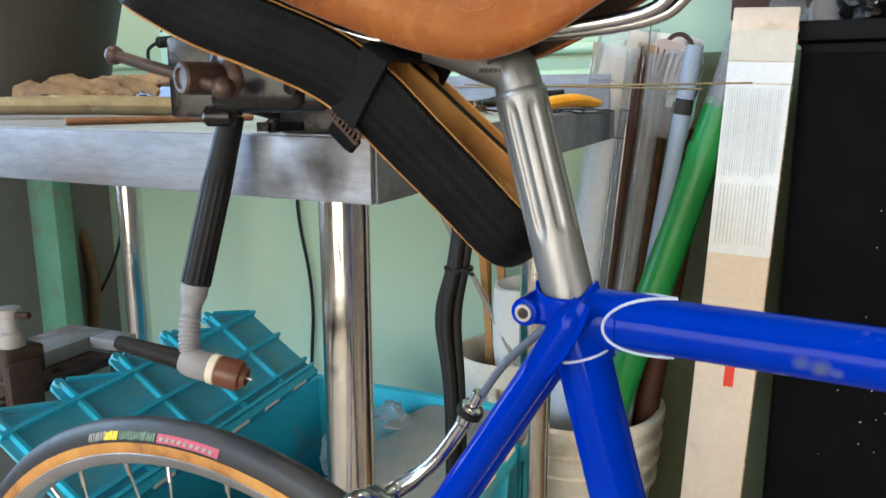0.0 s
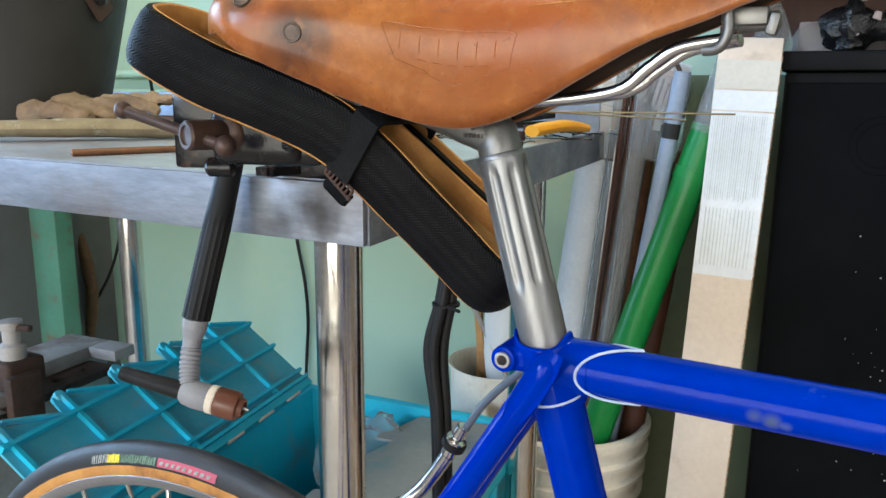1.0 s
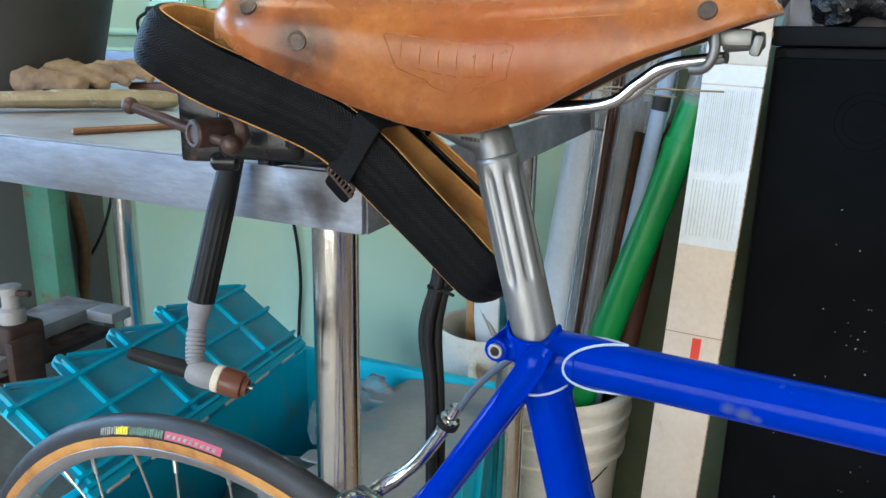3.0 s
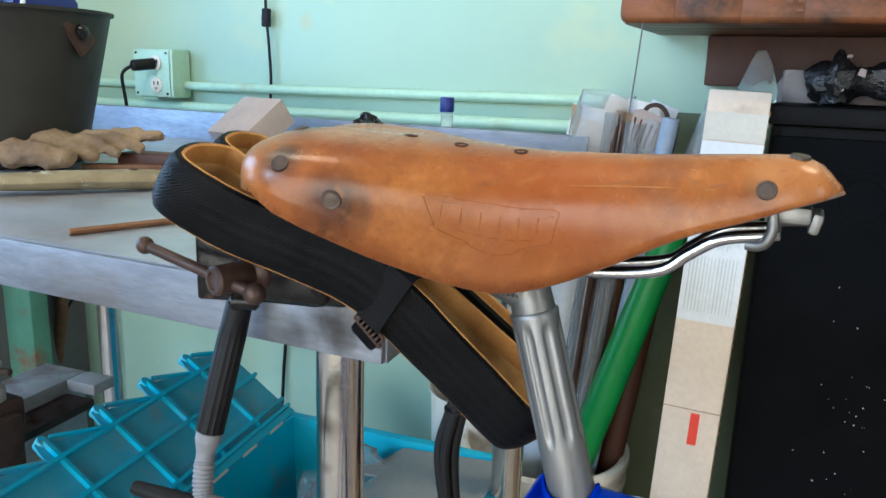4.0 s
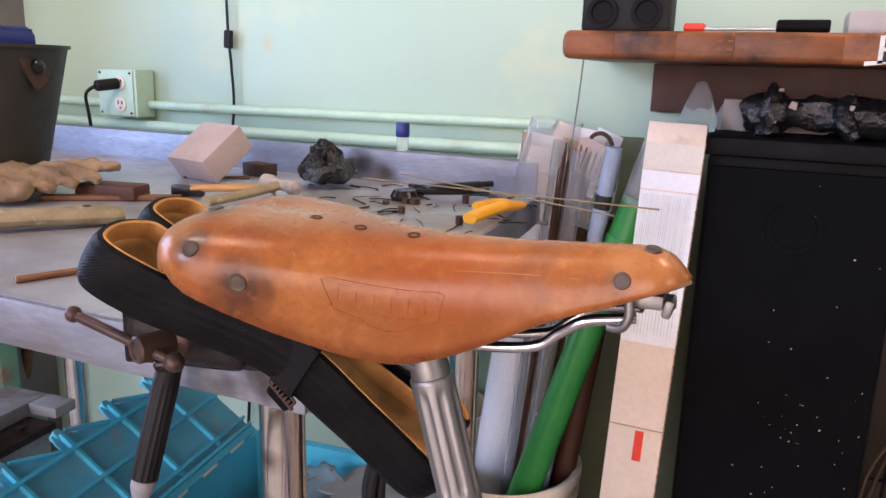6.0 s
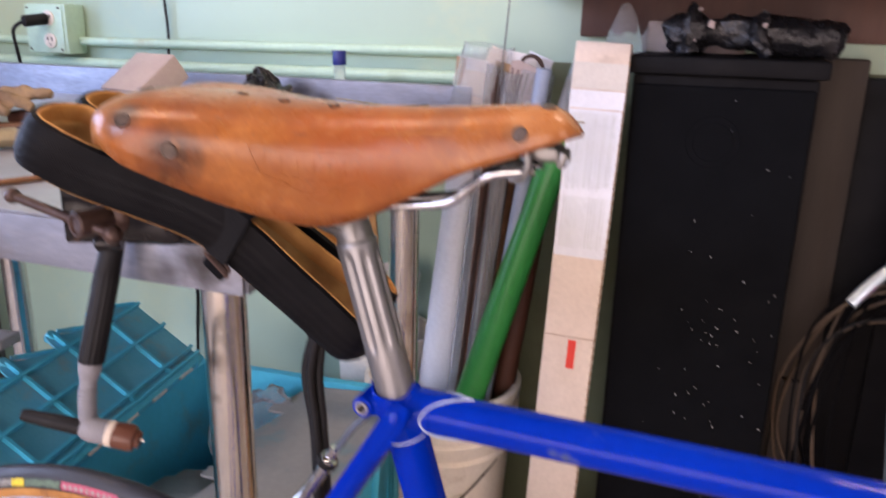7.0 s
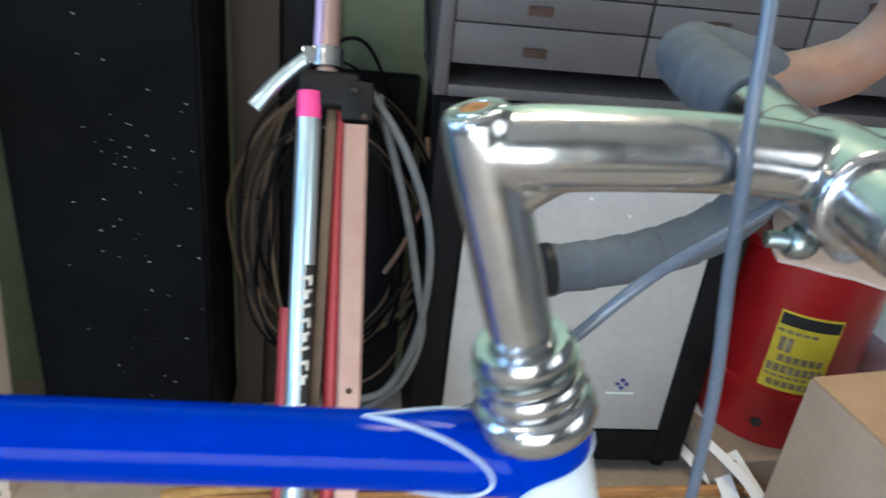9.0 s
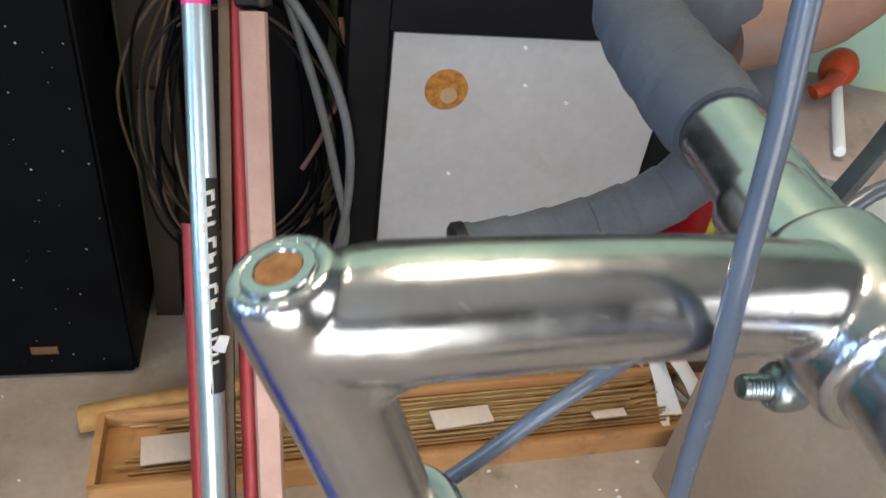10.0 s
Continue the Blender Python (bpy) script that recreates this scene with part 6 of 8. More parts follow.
part("cord_line", tube(curve([(-0.812, 1.435, 2.69), (-0.80, 1.436, 1.6), (-0.797, 1.436, 1.20), (-0.790, 1.436, 1.09), (-0.787, 1.436, 0.99), (-0.78, 1.40, 0.86)], 8), 0.0032, 8), "cable_black", cord)
part("inline_switch", box((-0.793, 1.433, 1.146), (0.018, 0.014, 0.040), (0, 3, 0), 0.004), "plastic_black", cord)


def cable(name, pts, r, mat, label, n=8):
    return solo(name, tube(curve(pts, 6), r, n), mat, label, "cable")


cable("wall_cable", [(-0.785, 1.44, 0.86), (-0.795, 1.44, 0.66), (-0.768, 1.44, 0.50), (-0.762, 1.44, 0.40), (-0.770, 1.44, 0.30), (-0.76, 1.40, 0.012)], 0.004, "cable_black", "thin black cable hanging down the wall")
cable("floor_cable", [(-1.30, 1.40, 0.80), (-1.325, 1.385, 0.60), (-1.372, 1.38, 0.473), (-1.470, 1.38, 0.345), (-1.60, 1.375, 0.18), (-1.68, 1.36, 0.012)], 0.004, "cable_black", "thin black cable sagging by the wall")
cable("brown_hose", [(-1.52, 1.38, 0.80), (-1.475, 1.36, 0.60), (-1.442, 1.36, 0.50), (-1.430, 1.36, 0.39), (-1.462, 1.36, 0.255), (-1.50, 1.35, 0.02)], 0.016, "brown_rod", "thick brown hose standing by the wall", 12)
post_ = box((-1.665, 1.24, 0.42), (0.62, 0.05, 0.84), bevel=0.006)
solo("peeling_board", post_, "peel", "green board with peeling paint and rust stains under the bench", "board")

bundle = root("cable_bundle", (0.085, 0.51, 0.012), "bundle of black cables with a zip tie hanging beside the bench", "cable bundle")
for k, (dx, dy) in enumerate(((-0.0045, 0), (0.0045, 0.002), (0.0, 0.007), (0.001, -0.005))):
    part("cable", tube(curve([(0.050 + dx, 0.56 + dy, 0.897), (0.078 + dx, 0.53 + dy, 0.893), (0.092 + dx, 0.515 + dy, 0.850), (0.089 + dx, 0.51 + dy, 0.80), (0.080 + dx * 1.4, 0.51 + dy, 0.755), (0.085 + dx, 0.51 + dy, 0.70), (0.087 + dx, 0.51 + dy, 0.62), (0.085 + dx, 0.52 + dy, 0.30), (0.06 + dx * 2, 0.56 + dy, 0.012)], 6), 0.0040, 10), "cable_black", bundle)
zt = bmesh.new()
lathe([(0.0098, -0.0014), (0.0108, -0.001), (0.0108, 0.001), (0.0098, 0.0014)], pose(0.0885, 0.511, 0.793), 20, zt)
cap_rod((0.095, 0.502, 0.794), (0.107, 0.497, 0.793), 0.0014, 0.0004, 8, zt)
part("zip_tie", zt, "plastic_black", bundle, "black zip tie")


# ---- under the bench ----
tote = root("plastic_tote", (-0.42, 0.91, 0.0), "open blue plastic tote with hinged ribbed lid, holding bags", "tote")


def tapered_box(x0, x1, y0, y1, z0, z1, taper, wall_t):
    def loop(inset, z):
        a, b, c, d = x0 + inset, x1 - inset, y0 + inset, y1 - inset
        return [V(a, c, z), V(b, c, z), V(b, d, z), V(a, d, z)]
    return loft([loop(taper, z0), loop(0, z1), loop(wall_t, z1), loop(taper + wall_t, z0 + 0.004)], True)


TM = Matrix.Translation((-0.085, 1.14, 0)) @ pose(0, 0, 0, 0, 0, 4) @ Matrix.Translation((0.085, -1.14, 0))


def turned(bm):
    bmesh.ops.transform(bm, matrix=TM, verts=bm.verts)
    return bm


part("tote_body", turned(tapered_box(-0.505, -0.085, 0.575, 1.14, 0.004, 0.402, 0.030, 0.005)), "tote", tote)
rimb = bmesh.new()
for a, b in (((-0.511, 0.569), (-0.079, 0.569)), ((-0.079, 0.569), (-0.079, 1.146)), ((-0.079, 1.146), (-0.511, 1.146)), ((-0.511, 1.146), (-0.511, 0.569))):
    p, q = V(*a, 0.390), V(*b, 0.390)
    c, d = (p + q) / 2, q - p
    box(c, (abs(d.x) + 0.014, abs(d.y) + 0.014, 0.026), bevel=0.004, bm=rimb)
part("rim", turned(rimb), "tote", tote)
for k in range(6):
    part("rib", turned(box((-0.092, 0.63 + 0.09 * k, 0.24), (0.012, 0.008, 0.26), (0, 4, 0), 0.002)), "tote", tote)


def lid(quad, teeth, sheet_mat, rib_mat, what, ribs=True):
    """A ribbed lid half over four corners: hinge a-b, free edge d-c."""
    a, b, c, d = [V(q) for q in quad]

    def at(u, w, h=0.0):
        p = (a * (1 - u) + b * u) * (1 - w) + (d * (1 - u) + c * u) * w
        return p + nrm * h

    nrm = (b - a).cross(d - a).normalized()
    if nrm.z < 0:
        nrm = -nrm
    sheet = bmesh.new()
    edge = []
    for k in range(teeth):
        for q, w in ((0.0, 0.97), (0.70, 1.10), (0.74, 1.16), (0.96, 1.16), (0.99, 1.08), (0.999, 0.97)):
            edge.append(((k + q) / teeth, w))
    lower = [at(u, 0.0) for u, _ in edge]
    upper = [at(u, w) for u, w in edge]
    loft([lower + upper[::-1], [p + nrm * 0.004 for p in lower + upper[::-1]]], True, bm=sheet)
    body = part("lid_panel", sheet, sheet_mat, tote, what)
    for k in range(teeth if ribs else 0):
        u = (k + 0.85) / teeth
        part("lid_rib", sweep([at(u, 0.02, 0.006), at(u, 1.13, 0.006)], [(-0.003, -0.005), (0.003, -0.005), (0.003, 0.006), (-0.003, 0.006)], nrm), rib_mat, body)
        part("lid_rib", sweep([at((k + 0.02) / teeth, 0.97, 0.005), at((k + 0.74) / teeth, 1.15, 0.005)], [(-0.002, -0.004), (0.002, -0.004), (0.002, 0.005), (-0.002, 0.005)], nrm), rib_mat, body)
        part("tooth_knob", lathe([(0.0001, -0.008), (0.008, -0.008), (0.0085, -0.006), (0.0085, 0.006), (0.0075, 0.008), (0.0001, 0.008)], axis(at(u, 1.15), at(u, 1.15) + nrm), 14), rib_mat, body)
    for w in (0.04, 0.14, 0.55, 0.93) if ribs else ():
        part("lid_rib", sweep([at(0.0, w, 0.008), at(1.0, w, 0.008)], [(-0.003, -0.006), (0.003, -0.006), (0.003, 0.007), (-0.003, 0.007)], nrm), rib_mat, body)
    part("lid_lip", sweep([at(0.0, -0.02, 0.0), at(1.0, -0.02, 0.0)], [(-0.006, -0.016), (0.006, -0.016), (0.006, 0.010), (-0.006, 0.010)], nrm), rib_mat, body)
    for u in (0.08, 0.24, 0.40, 0.56, 0.72, 0.88):
        p, q = at(u, -0.055, -0.002), at(u + 0.075, -0.055, -0.002)
        part("hinge_pin", cap_rod(p + V(0.004, 0, 0.006), q + V(0.004, 0, 0.006), 0.0042, 0.0008), "white_plastic", body, "bright hinge pin")
    return body


LH = V(-0.4976, 1.125, 0.4257)
ld = V(0.1115, -0.9934, -0.0261).normalized()
ln = V(-1, 0, 0)
ln = (ln - ld * ln.dot(ld)).normalized()
lup = ln.cross(ld)
lup = lup if lup.z > 0 else -lup
lw = ln * math.cos(radians(36.6)) + lup * math.sin(radians(36.6))
la = LH + ld * 0.043
lid([la, la + ld * 0.5275, la + ld * 0.5275 + lw * 0.164, la + lw * 0.164], 5, "tote_dusty", "tote", "ribbed blue lid half standing open")
ra, rb = TM @ V(-0.090, 1.128, 0.398), TM @ V(-0.090, 0.60, 0.398)
rw_ = (TM.to_3x3() @ V(-0.185, 0, -0.012))
lid([ra, rb, rb + rw_, ra + rw_], 5, "lid_dust", "lid_dust", "dusty grey lid half lying closed", False)
bags = lathe([(0.0001 + 0.075 * math.sin(math.pi * k / 20) ** 0.7, 0.12 * k / 20) for k in range(21)], Matrix.Translation((-0.330, 1.02, 0.285)), 40)
part("plastic_bag", lump(lump(bags, 0.035, 18, 4), 0.012, 60, 1), "bag", tote, "crumpled clear plastic bag", 40)
bg2 = lathe([(0.0001 + 0.15 * math.sin(math.pi * k / 16) ** 0.6, 0.08 * k / 16) for k in range(17)], Matrix.Translation((-0.30, 0.86, 0.22)), 40)
part("grey_bag", lump(lump(bg2, 0.03, 10, 7), 0.010, 55, 3), "lid_dust", tote, "dusty grey bag")

# rusty vise and channel at the far end
beam = root("steel_beam", (-0.77, 0.66, 0.0), "dusty grey steel channel with a rusty slot standing beside the tote", "beam")
BM_ = Matrix.Translation((-0.712, 0.889, 0)) @ pose(0, 0, 0, 0, 0, 5)


def beam_part(name, x0, x1, y0, y1, z0, z1, mat, what=""):
    b_ = slab(x0, x1, y0, y1, z0, z1, 0.003)
    bmesh.ops.transform(b_, matrix=BM_, verts=b_.verts)
    part(name, b_, mat, beam, what)


beam_part("top_flange", -0.150, -0.060, -0.62, 0.0, 0.500, 0.519, "castgrey")
beam_part("flange_edge", -0.0595, 0.0, -0.62, -0.235, 0.500, 0.519, "castgrey")
beam_part("flange_edge", -0.0595, 0.0, -0.045, 0.0, 0.500, 0.519, "castgrey")
beam_part("slot_plate", -0.0595, 0.0, -0.2345, -0.0455, 0.482, 0.496, "rust", "rusty plate in the slot")
beam_part("web", -0.085, -0.065, -0.62, 0.0, 0.020, 0.4995, "castgrey")
beam_part("base_flange", -0.150, 0.0, -0.62, 0.0, 0.0, 0.0195, "castgrey")
for k in range(3):
    b_ = lathe([(0.007, 0), (0.007, 0.004), (0.004, 0.006), (0.0001, 0.006)], BM_ @ Matrix.Translation((-0.030, -0.09 - 0.05 * k, 0.4965)), 12)
    part("bolt_head", b_, "rust", beam)
rv = root("rusty_clamp", (-0.70, 0.66, 0.519), "rusty iron screw clamp gripping the edge of the beam", "clamp")
cb = bmesh.new()
box((-0.712, 0.668, 0.5430), (0.075, 0.060, 0.046), bevel=0.008, seg=3, bm=cb)
box((-0.667, 0.655, 0.500), (0.018, 0.050, 0.100), bevel=0.005, bm=cb)
box((-0.690, 0.655, 0.472), (0.050, 0.048, 0.020), bevel=0.005, bm=cb)
part("clamp_body", cb, "rust", rv)
part("clamp_screw", lathe([(0.018, 0), (0.018, 0.022), (0.012, 0.026), (0.012, 0.045), (0.017, 0.047), (0.017, 0.058), (0.0001, 0.061)], Matrix.Translation((-0.700, 0.665, 0.564)), 20), "castgrey", rv)
part("clamp_bar", cap_rod((-0.742, 0.660, 0.609), (-0.660, 0.670, 0.615), 0.005, 0.002), "rust", rv)

# ---- buckets of rods and tubes ----
pail2 = root("white_bucket", (-0.065, 1.27, 0.0), "scuffed white plastic bucket with wire handle holding rods and tubes", "bucket")
prof = [(0.0001, 0.002), (0.118, 0.0), (0.124, 0.004), (0.137, 0.255), (0.146, 0.258), (0.147, 0.266), (0.139, 0.270), (0.140, 0.293), (0.149, 0.296), (0.150, 0.304), (0.142, 0.308), (0.143, 0.330), (0.152, 0.333), (0.153, 0.341), (0.145, 0.345), (0.146, 0.368), (0.155, 0.372), (0.155, 0.384), (0.147, 0.388), (0.141, 0.386), (0.121, 0.012), (0.0001, 0.010)]
bb_ = part("bucket_body", lathe(prof, Matrix.Translation((-0.058, 1.27, 0)), 56), "white_plastic", pail2)
hpts = [(-0.212, 1.25, 0.262), (-0.18, 1.16, 0.20), (-0.11, 1.118, 0.165), (-0.03, 1.118, 0.170), (0.03, 1.150, 0.205), (0.082, 1.25, 0.262)]
wire = part("handle_wire", tube(curve(hpts, 7), 0.002, 8), "oily", pail2, "thin wire handle")
part("handle_grip", cap_rod((-0.012, 1.1235, 0.1765), (0.026, 1.145, 0.199), 0.0075, 0.001), "white_plastic", pail2, "white grip")


def stick(name, a, b, r, mat, label, r2=None, hollow=False, n=16):
    m_, l_ = axis(a, b), (V(b) - V(a)).length
    e_ = r2 or r
    p_ = [(r, 0), (e_, l_)] + ([(e_ * 0.85, l_), (r * 0.85, 0.004)] if hollow else [])
    return solo(name, lathe(p_, m_, n), mat, label, "tube", "tubes in the bucket")


GA, GB = V(-0.083, 1.190, 0.02), V(0.163, 1.240, 0.905)
green = root("green_tube", GA, "green plastic tube with a clear end standing in the bucket", "tube", "tubes in the bucket")
part("tube_body", rod(GA, GB, 0.0285, 28, r2=0.0255), "greentube", green)
part("ring_joint", rod(GA + (GB - GA) * 0.905, GA + (GB - GA) * 0.925, 0.0278, 28), "greentube", green)
part("clear_end", lathe([(0.0262, 0), (0.0255, 0.115), (0.0235, 0.115), (0.0240, 0.0)], axis(GB - (GB - GA) * 0.012, GB + (GB - GA)), 24), "clear", green, "clear plastic end")
stick("plastic_roll", (-0.118, 1.305, 0.02), (-0.016, 1.300, 0.885), 0.040, "film_sheet", "wide rolled sheet of bluish white plastic in the bucket", hollow=True)
stick("pale_blue_tube", (-0.012, 1.245, 0.02), (0.121, 1.222, 0.985), 0.0125, "bluegrey_tube", "pale blue tube with black band")
stick("black_band", (0.1072, 1.2244, 0.885), (0.1104, 1.2238, 0.908), 0.0131, "black_print", "black band round a pale blue tube")
stick("clear_tube", (-0.062, 1.270, 0.02), (0.030, 1.262, 0.985), 0.018, "clear", "clear tube full of filler rods", hollow=True)
stick("clear_tube", (-0.030, 1.255, 0.02), (0.066, 1.238, 0.975), 0.016, "clear", "clear tube full of filler rods", hollow=True)
stick("brown_tube", (-0.012, 1.285, 0.02), (0.066, 1.280, 0.96), 0.017, "brown_rod", "brown cardboard tube in the bucket")
stick("brown_tube", (0.020, 1.28, 0.02), (0.125, 1.285, 0.86), 0.020, "darkwood", "dark brown tube in the bucket")
random.seed(3)
for k in range(84):
    u = random.random()
    a = V(-0.062 + 0.045 * u + random.uniform(-0.012, 0.012), 1.258 + random.uniform(-0.010, 0.025), 0.02)
    b = V(0.026 + 0.045 * u + random.uniform(-0.012, 0.012), 1.240 + random.uniform(-0.012, 0.020), 0.89 + random.uniform(0, 0.10))
    stick("filler_rod", a, b, 0.0012, random.choice(["brown_rod", "spoke", "darkwood", "rust", "rust", "brown_iron"]), "thin filler rod standing in a clear tube", n=6)


def card(name, c, s, rot, mat, label):
    return solo(name, lump(box(c, s, rot, 0.0008), 0.003, 20), mat, label, "card", "papers in the bucket")


random.seed(14)
for x, y, z, w, h, tilt, turn, mat, what in (
        (-0.030, 1.285, 0.930, 0.062, 0.13, 10, 0, "paper", "white printed"), (-0.018, 1.262, 0.915, 0.045, 0.12, 13, 14, "whitecard", "cream"), (-0.040, 1.272, 0.955, 0.020, 0.085, 4, -10, "cardboard", "brown"),
        (0.043, 1.252, 0.940, 0.050, 0.10, 14, 8, "cardboard", "tan"), (0.062, 1.272, 0.952, 0.055, 0.11, 9, -6, "paper", "white curled"), (0.085, 1.288, 0.955, 0.045, 0.10, 18, -8, "film_sheet", "bluish"),
        (0.020, 1.292, 0.965, 0.050, 0.09, 22, 4, "whitecard", "crumpled cream")):
    card("paper_card", (x, y, z), (w, 0.0016, h), (random.uniform(-4, 4), tilt, turn), mat, what + " paper stuck among the tubes in the bucket")
slotted = root("slotted_card", (0.088, 1.222, 0.965), "pinkish cardboard piece with dark slots stuck among the tubes", "card", "papers in the bucket")
sc_m = pose(0.0847, 1.2330, 0.9615, 2, 16, -4)
sheet = loft([[sc_m @ V(x, y, z) for x, z in ((-0.030, 0.026), (-0.020, 0.031), (0.028, 0.028), (0.030, -0.014), (0.012, -0.034), (-0.026, -0.024))] for y in (-0.0009, 0.0009)], True)
sheet_p = part("card_sheet", sheet, "dullcard", slotted)
for x, w, z0, z1 in ((-0.014, 0.0030, -0.020, 0.016), (-0.005, 0.0040, -0.026, 0.012), (0.004, 0.0036, -0.026, 0.014), (0.013, 0.0022, -0.018, 0.010)):
    slot = bmesh.new()
    box((x, -0.0012, (z0 + z1) / 2), (w, 0.0008, z1 - z0), bm=slot, m=sc_m)
    part("slot", slot, "darkwood", sheet_p)
for k in range(9):
    solo("print_line", box((-0.030 + random.uniform(-0.004, 0.004), 1.2838, 0.895 + 0.0085 * k), (0.040, 0.0006, 0.0022), (0, 10, 0)), "print_grey", "faded line of print on the white paper", "print", "print lines on the paper")
for x, y, h, rr, sd in ((-0.015, 1.272, 0.17, 0.047, 1), (0.075, 1.262, 0.13, 0.036, 4)):
    bg = lathe([(rr * 0.95, 0), (rr * 1.08, h * 0.3), (rr, h * 0.75), (rr * 0.92, h), (rr * 0.90, h), (rr * 0.97, h * 0.5)], pose(x, y, 0.85, 0, 9, 0), 28)
    solo("plastic_sleeve", lump(bg, 0.007, 26, sd), "bag", "clear plastic sleeve round the papers", "bag", sharp=30)
solo("curled_strip", sweep(curve([(0.072, 1.25, 0.985), (0.080, 1.25, 0.999), (0.094, 1.25, 1.003), (0.106, 1.25, 0.996), (0.112, 1.25, 0.984)], 5), [(-0.0035, -0.0008), (0.0035, -0.0008), (0.0035, 0.0008), (-0.0035, 0.0008)], V(0, 1, 0)), "rust", "curled brown strip among the tubes", "strip")

solo("steel_stick", cap_rod((-0.05, 1.245, 0.25), (-0.44, 1.36, 0.80), 0.005, 0.001, 10), "castgrey", "thin grey steel stick leaning out of the bucket", "stick")
pail3 = root("small_bucket", (-0.215, 1.36, 0.0), "small cream bucket holding paper rolls and wood strips", "bucket")
part("bucket_body", bucket_shape((-0.215, 1.34, 0.0), 0.085, 0.098, 0.43), "white_plastic", pail3)
part("paper_roll", lump(lathe([(0.02, 0), (0.045, 0.12), (0.05, 0.24), (0.044, 0.242), (0.016, 0.05)], pose(-0.215, 1.34, 0.33, 5, 8, 0), 24), 0.008, 20), "paper", pail3, "crumpled white paper roll")
for a, b in (((-0.24, 1.33, 0.05), (-0.28, 1.38, 0.76)), ((-0.20, 1.35, 0.05), (-0.255, 1.39, 0.70))):
    part("wood_strip", box((V(a) + V(b)) / 2, (0.014, 0.008, 0.72), (4, -4, 10), 0.001), "wood", pail3)
for i, (a, b) in enumerate((((-0.235, 1.30, 0.02), (-0.30, 1.42, 0.82)), )):
    solo("wood_batten", cap_rod(a, b, 0.007, 0.002), "wood", "thin wooden batten leaning by the wall", "batten")

# ---- white carton ----
carton = root("long_carton", (0.18, 1.15, 0.0), "tall white cardboard carton with faded print leaning on the wall", "carton")
cm = Matrix.Translation((0.1835, 1.155, 0.005)) @ pose(0, 0, 0, -3.2, 2.0, 3)


def on_carton(name, u0, u1, w0, w1, mat, lift=0.0005):
    b_ = bmesh.new()
    box(((u0 + u1) / 2, -0.027 - lift, (w0 + w1) / 2), (u1 - u0, 0.0006, w1 - w0), bm=b_, m=cm)
    return part(name, b_, mat, carton)


cbm = bmesh.new()
box((0, 0, 0.513), (0.084, 0.054, 1.026), bevel=0.0025, bm=cbm, m=cm)
part("carton_body", cbm, "whitecard", carton)
on_carton("printed_label", -0.0415, 0.0415, 0.685, 0.923, "film_sheet", 0.0003)
on_carton("tape", -0.042, 0.042, 0.955, 0.995, "card_tape")
on_carton("tape", -0.042, 0.042, 0.925, 0.953, "film_sheet")
random.seed(8)
for k in range(24):
    u = -0.038 + 0.0031 * k
    on_carton("print_bar", u, u + random.choice([0.0006, 0.0009, 0.0013]), 0.795 + 0.01 * random.random(), 0.918, "print_grey", 0.001)
for k in range(14):
    u = -0.034 + 0.005 * k
    on_carton("print_bar", u, u + random.choice([0.001, 0.0016]), 0.70, 0.785, "print_grey", 0.001)
on_carton("red_sticker", 0.000, 0.0135, 0.490, 0.541, "red_print")
on_carton("flap_line", -0.042, 0.042, 0.5455, 0.5467, "cardboard")
on_carton("green_bar", -0.033, 0.027, 0.156, 0.166, "green_print")
on_carton("green_bar", -0.033, 0.027, 0.008, 0.018, "green_print")
for k in range(9):
    on_carton("print_bar", -0.028 + 0.0018 * (k % 3), 0.020 - 0.002 * (k % 2), 0.03 + 0.0125 * k, 0.035 + 0.0125 * k, "print_grey")
for k in range(64):
    b_ = bmesh.new()
    box((0.0425, -0.0265, 0.02 + 0.0155 * k), (0.0022, 0.0022, 0.007), bm=b_, m=cm)
    part("perforation", b_, "cardboard", carton)

# ---- loudspeaker ----
spk = root("loudspeaker", (0.40, 1.33, 0.0), "tall black loudspeaker with dusty grille and white paint specks", "loudspeaker")
sb = bmesh.new()
slab(0.262, 0.532, 1.226, 1.44, 0.0, 0.984, 0.006, sb)
part("cabinet", sb, "cab_black", spk)
gr = bmesh.new()
box((0.397, 1.2215, 0.488), (0.262, 0.012, 0.962), bevel=0.005, bm=gr)
grille = part("grille", gr, "speaker", spk, "black perforated grille")
part("top_lip", slab(0.252, 0.542, 1.206, 1.445, 0.985, 1.012, 0.006), "cab_black", spk)
for z, r in ((0.885, 0.040), (0.885, 0.030)):
    pts = [V(0.392 + r * math.cos(2 * math.pi * q / 40), 1.2157, z + r * math.sin(2 * math.pi * q / 40)) for q in range(40)]
    part("cone_ring", tube(pts, 0.0011, 6, closed=True), "speaker", grille)
part("badge", box((0.400, 1.2148, 0.064), (0.040, 0.002, 0.016), bevel=0.0006), "brown_rod", spk, "small dull badge")
random.seed(21)
for k in range(70):
    x = min(0.52, max(0.27, random.gauss(0.42, 0.055)))
    z = min(0.95, max(0.04, random.gauss(0.50, 0.21)))
    s = random.uniform(0.0004, 0.0012)
    part("paint_speck", box((x, 1.2150, z), (s * random.uniform(1, 2), 0.0008, s * random.uniform(1, 2.5)), (0, random.uniform(0, 90), 0)), "speck", grille)

# wrapped tools on the loudspeaker
wr = bmesh.new()
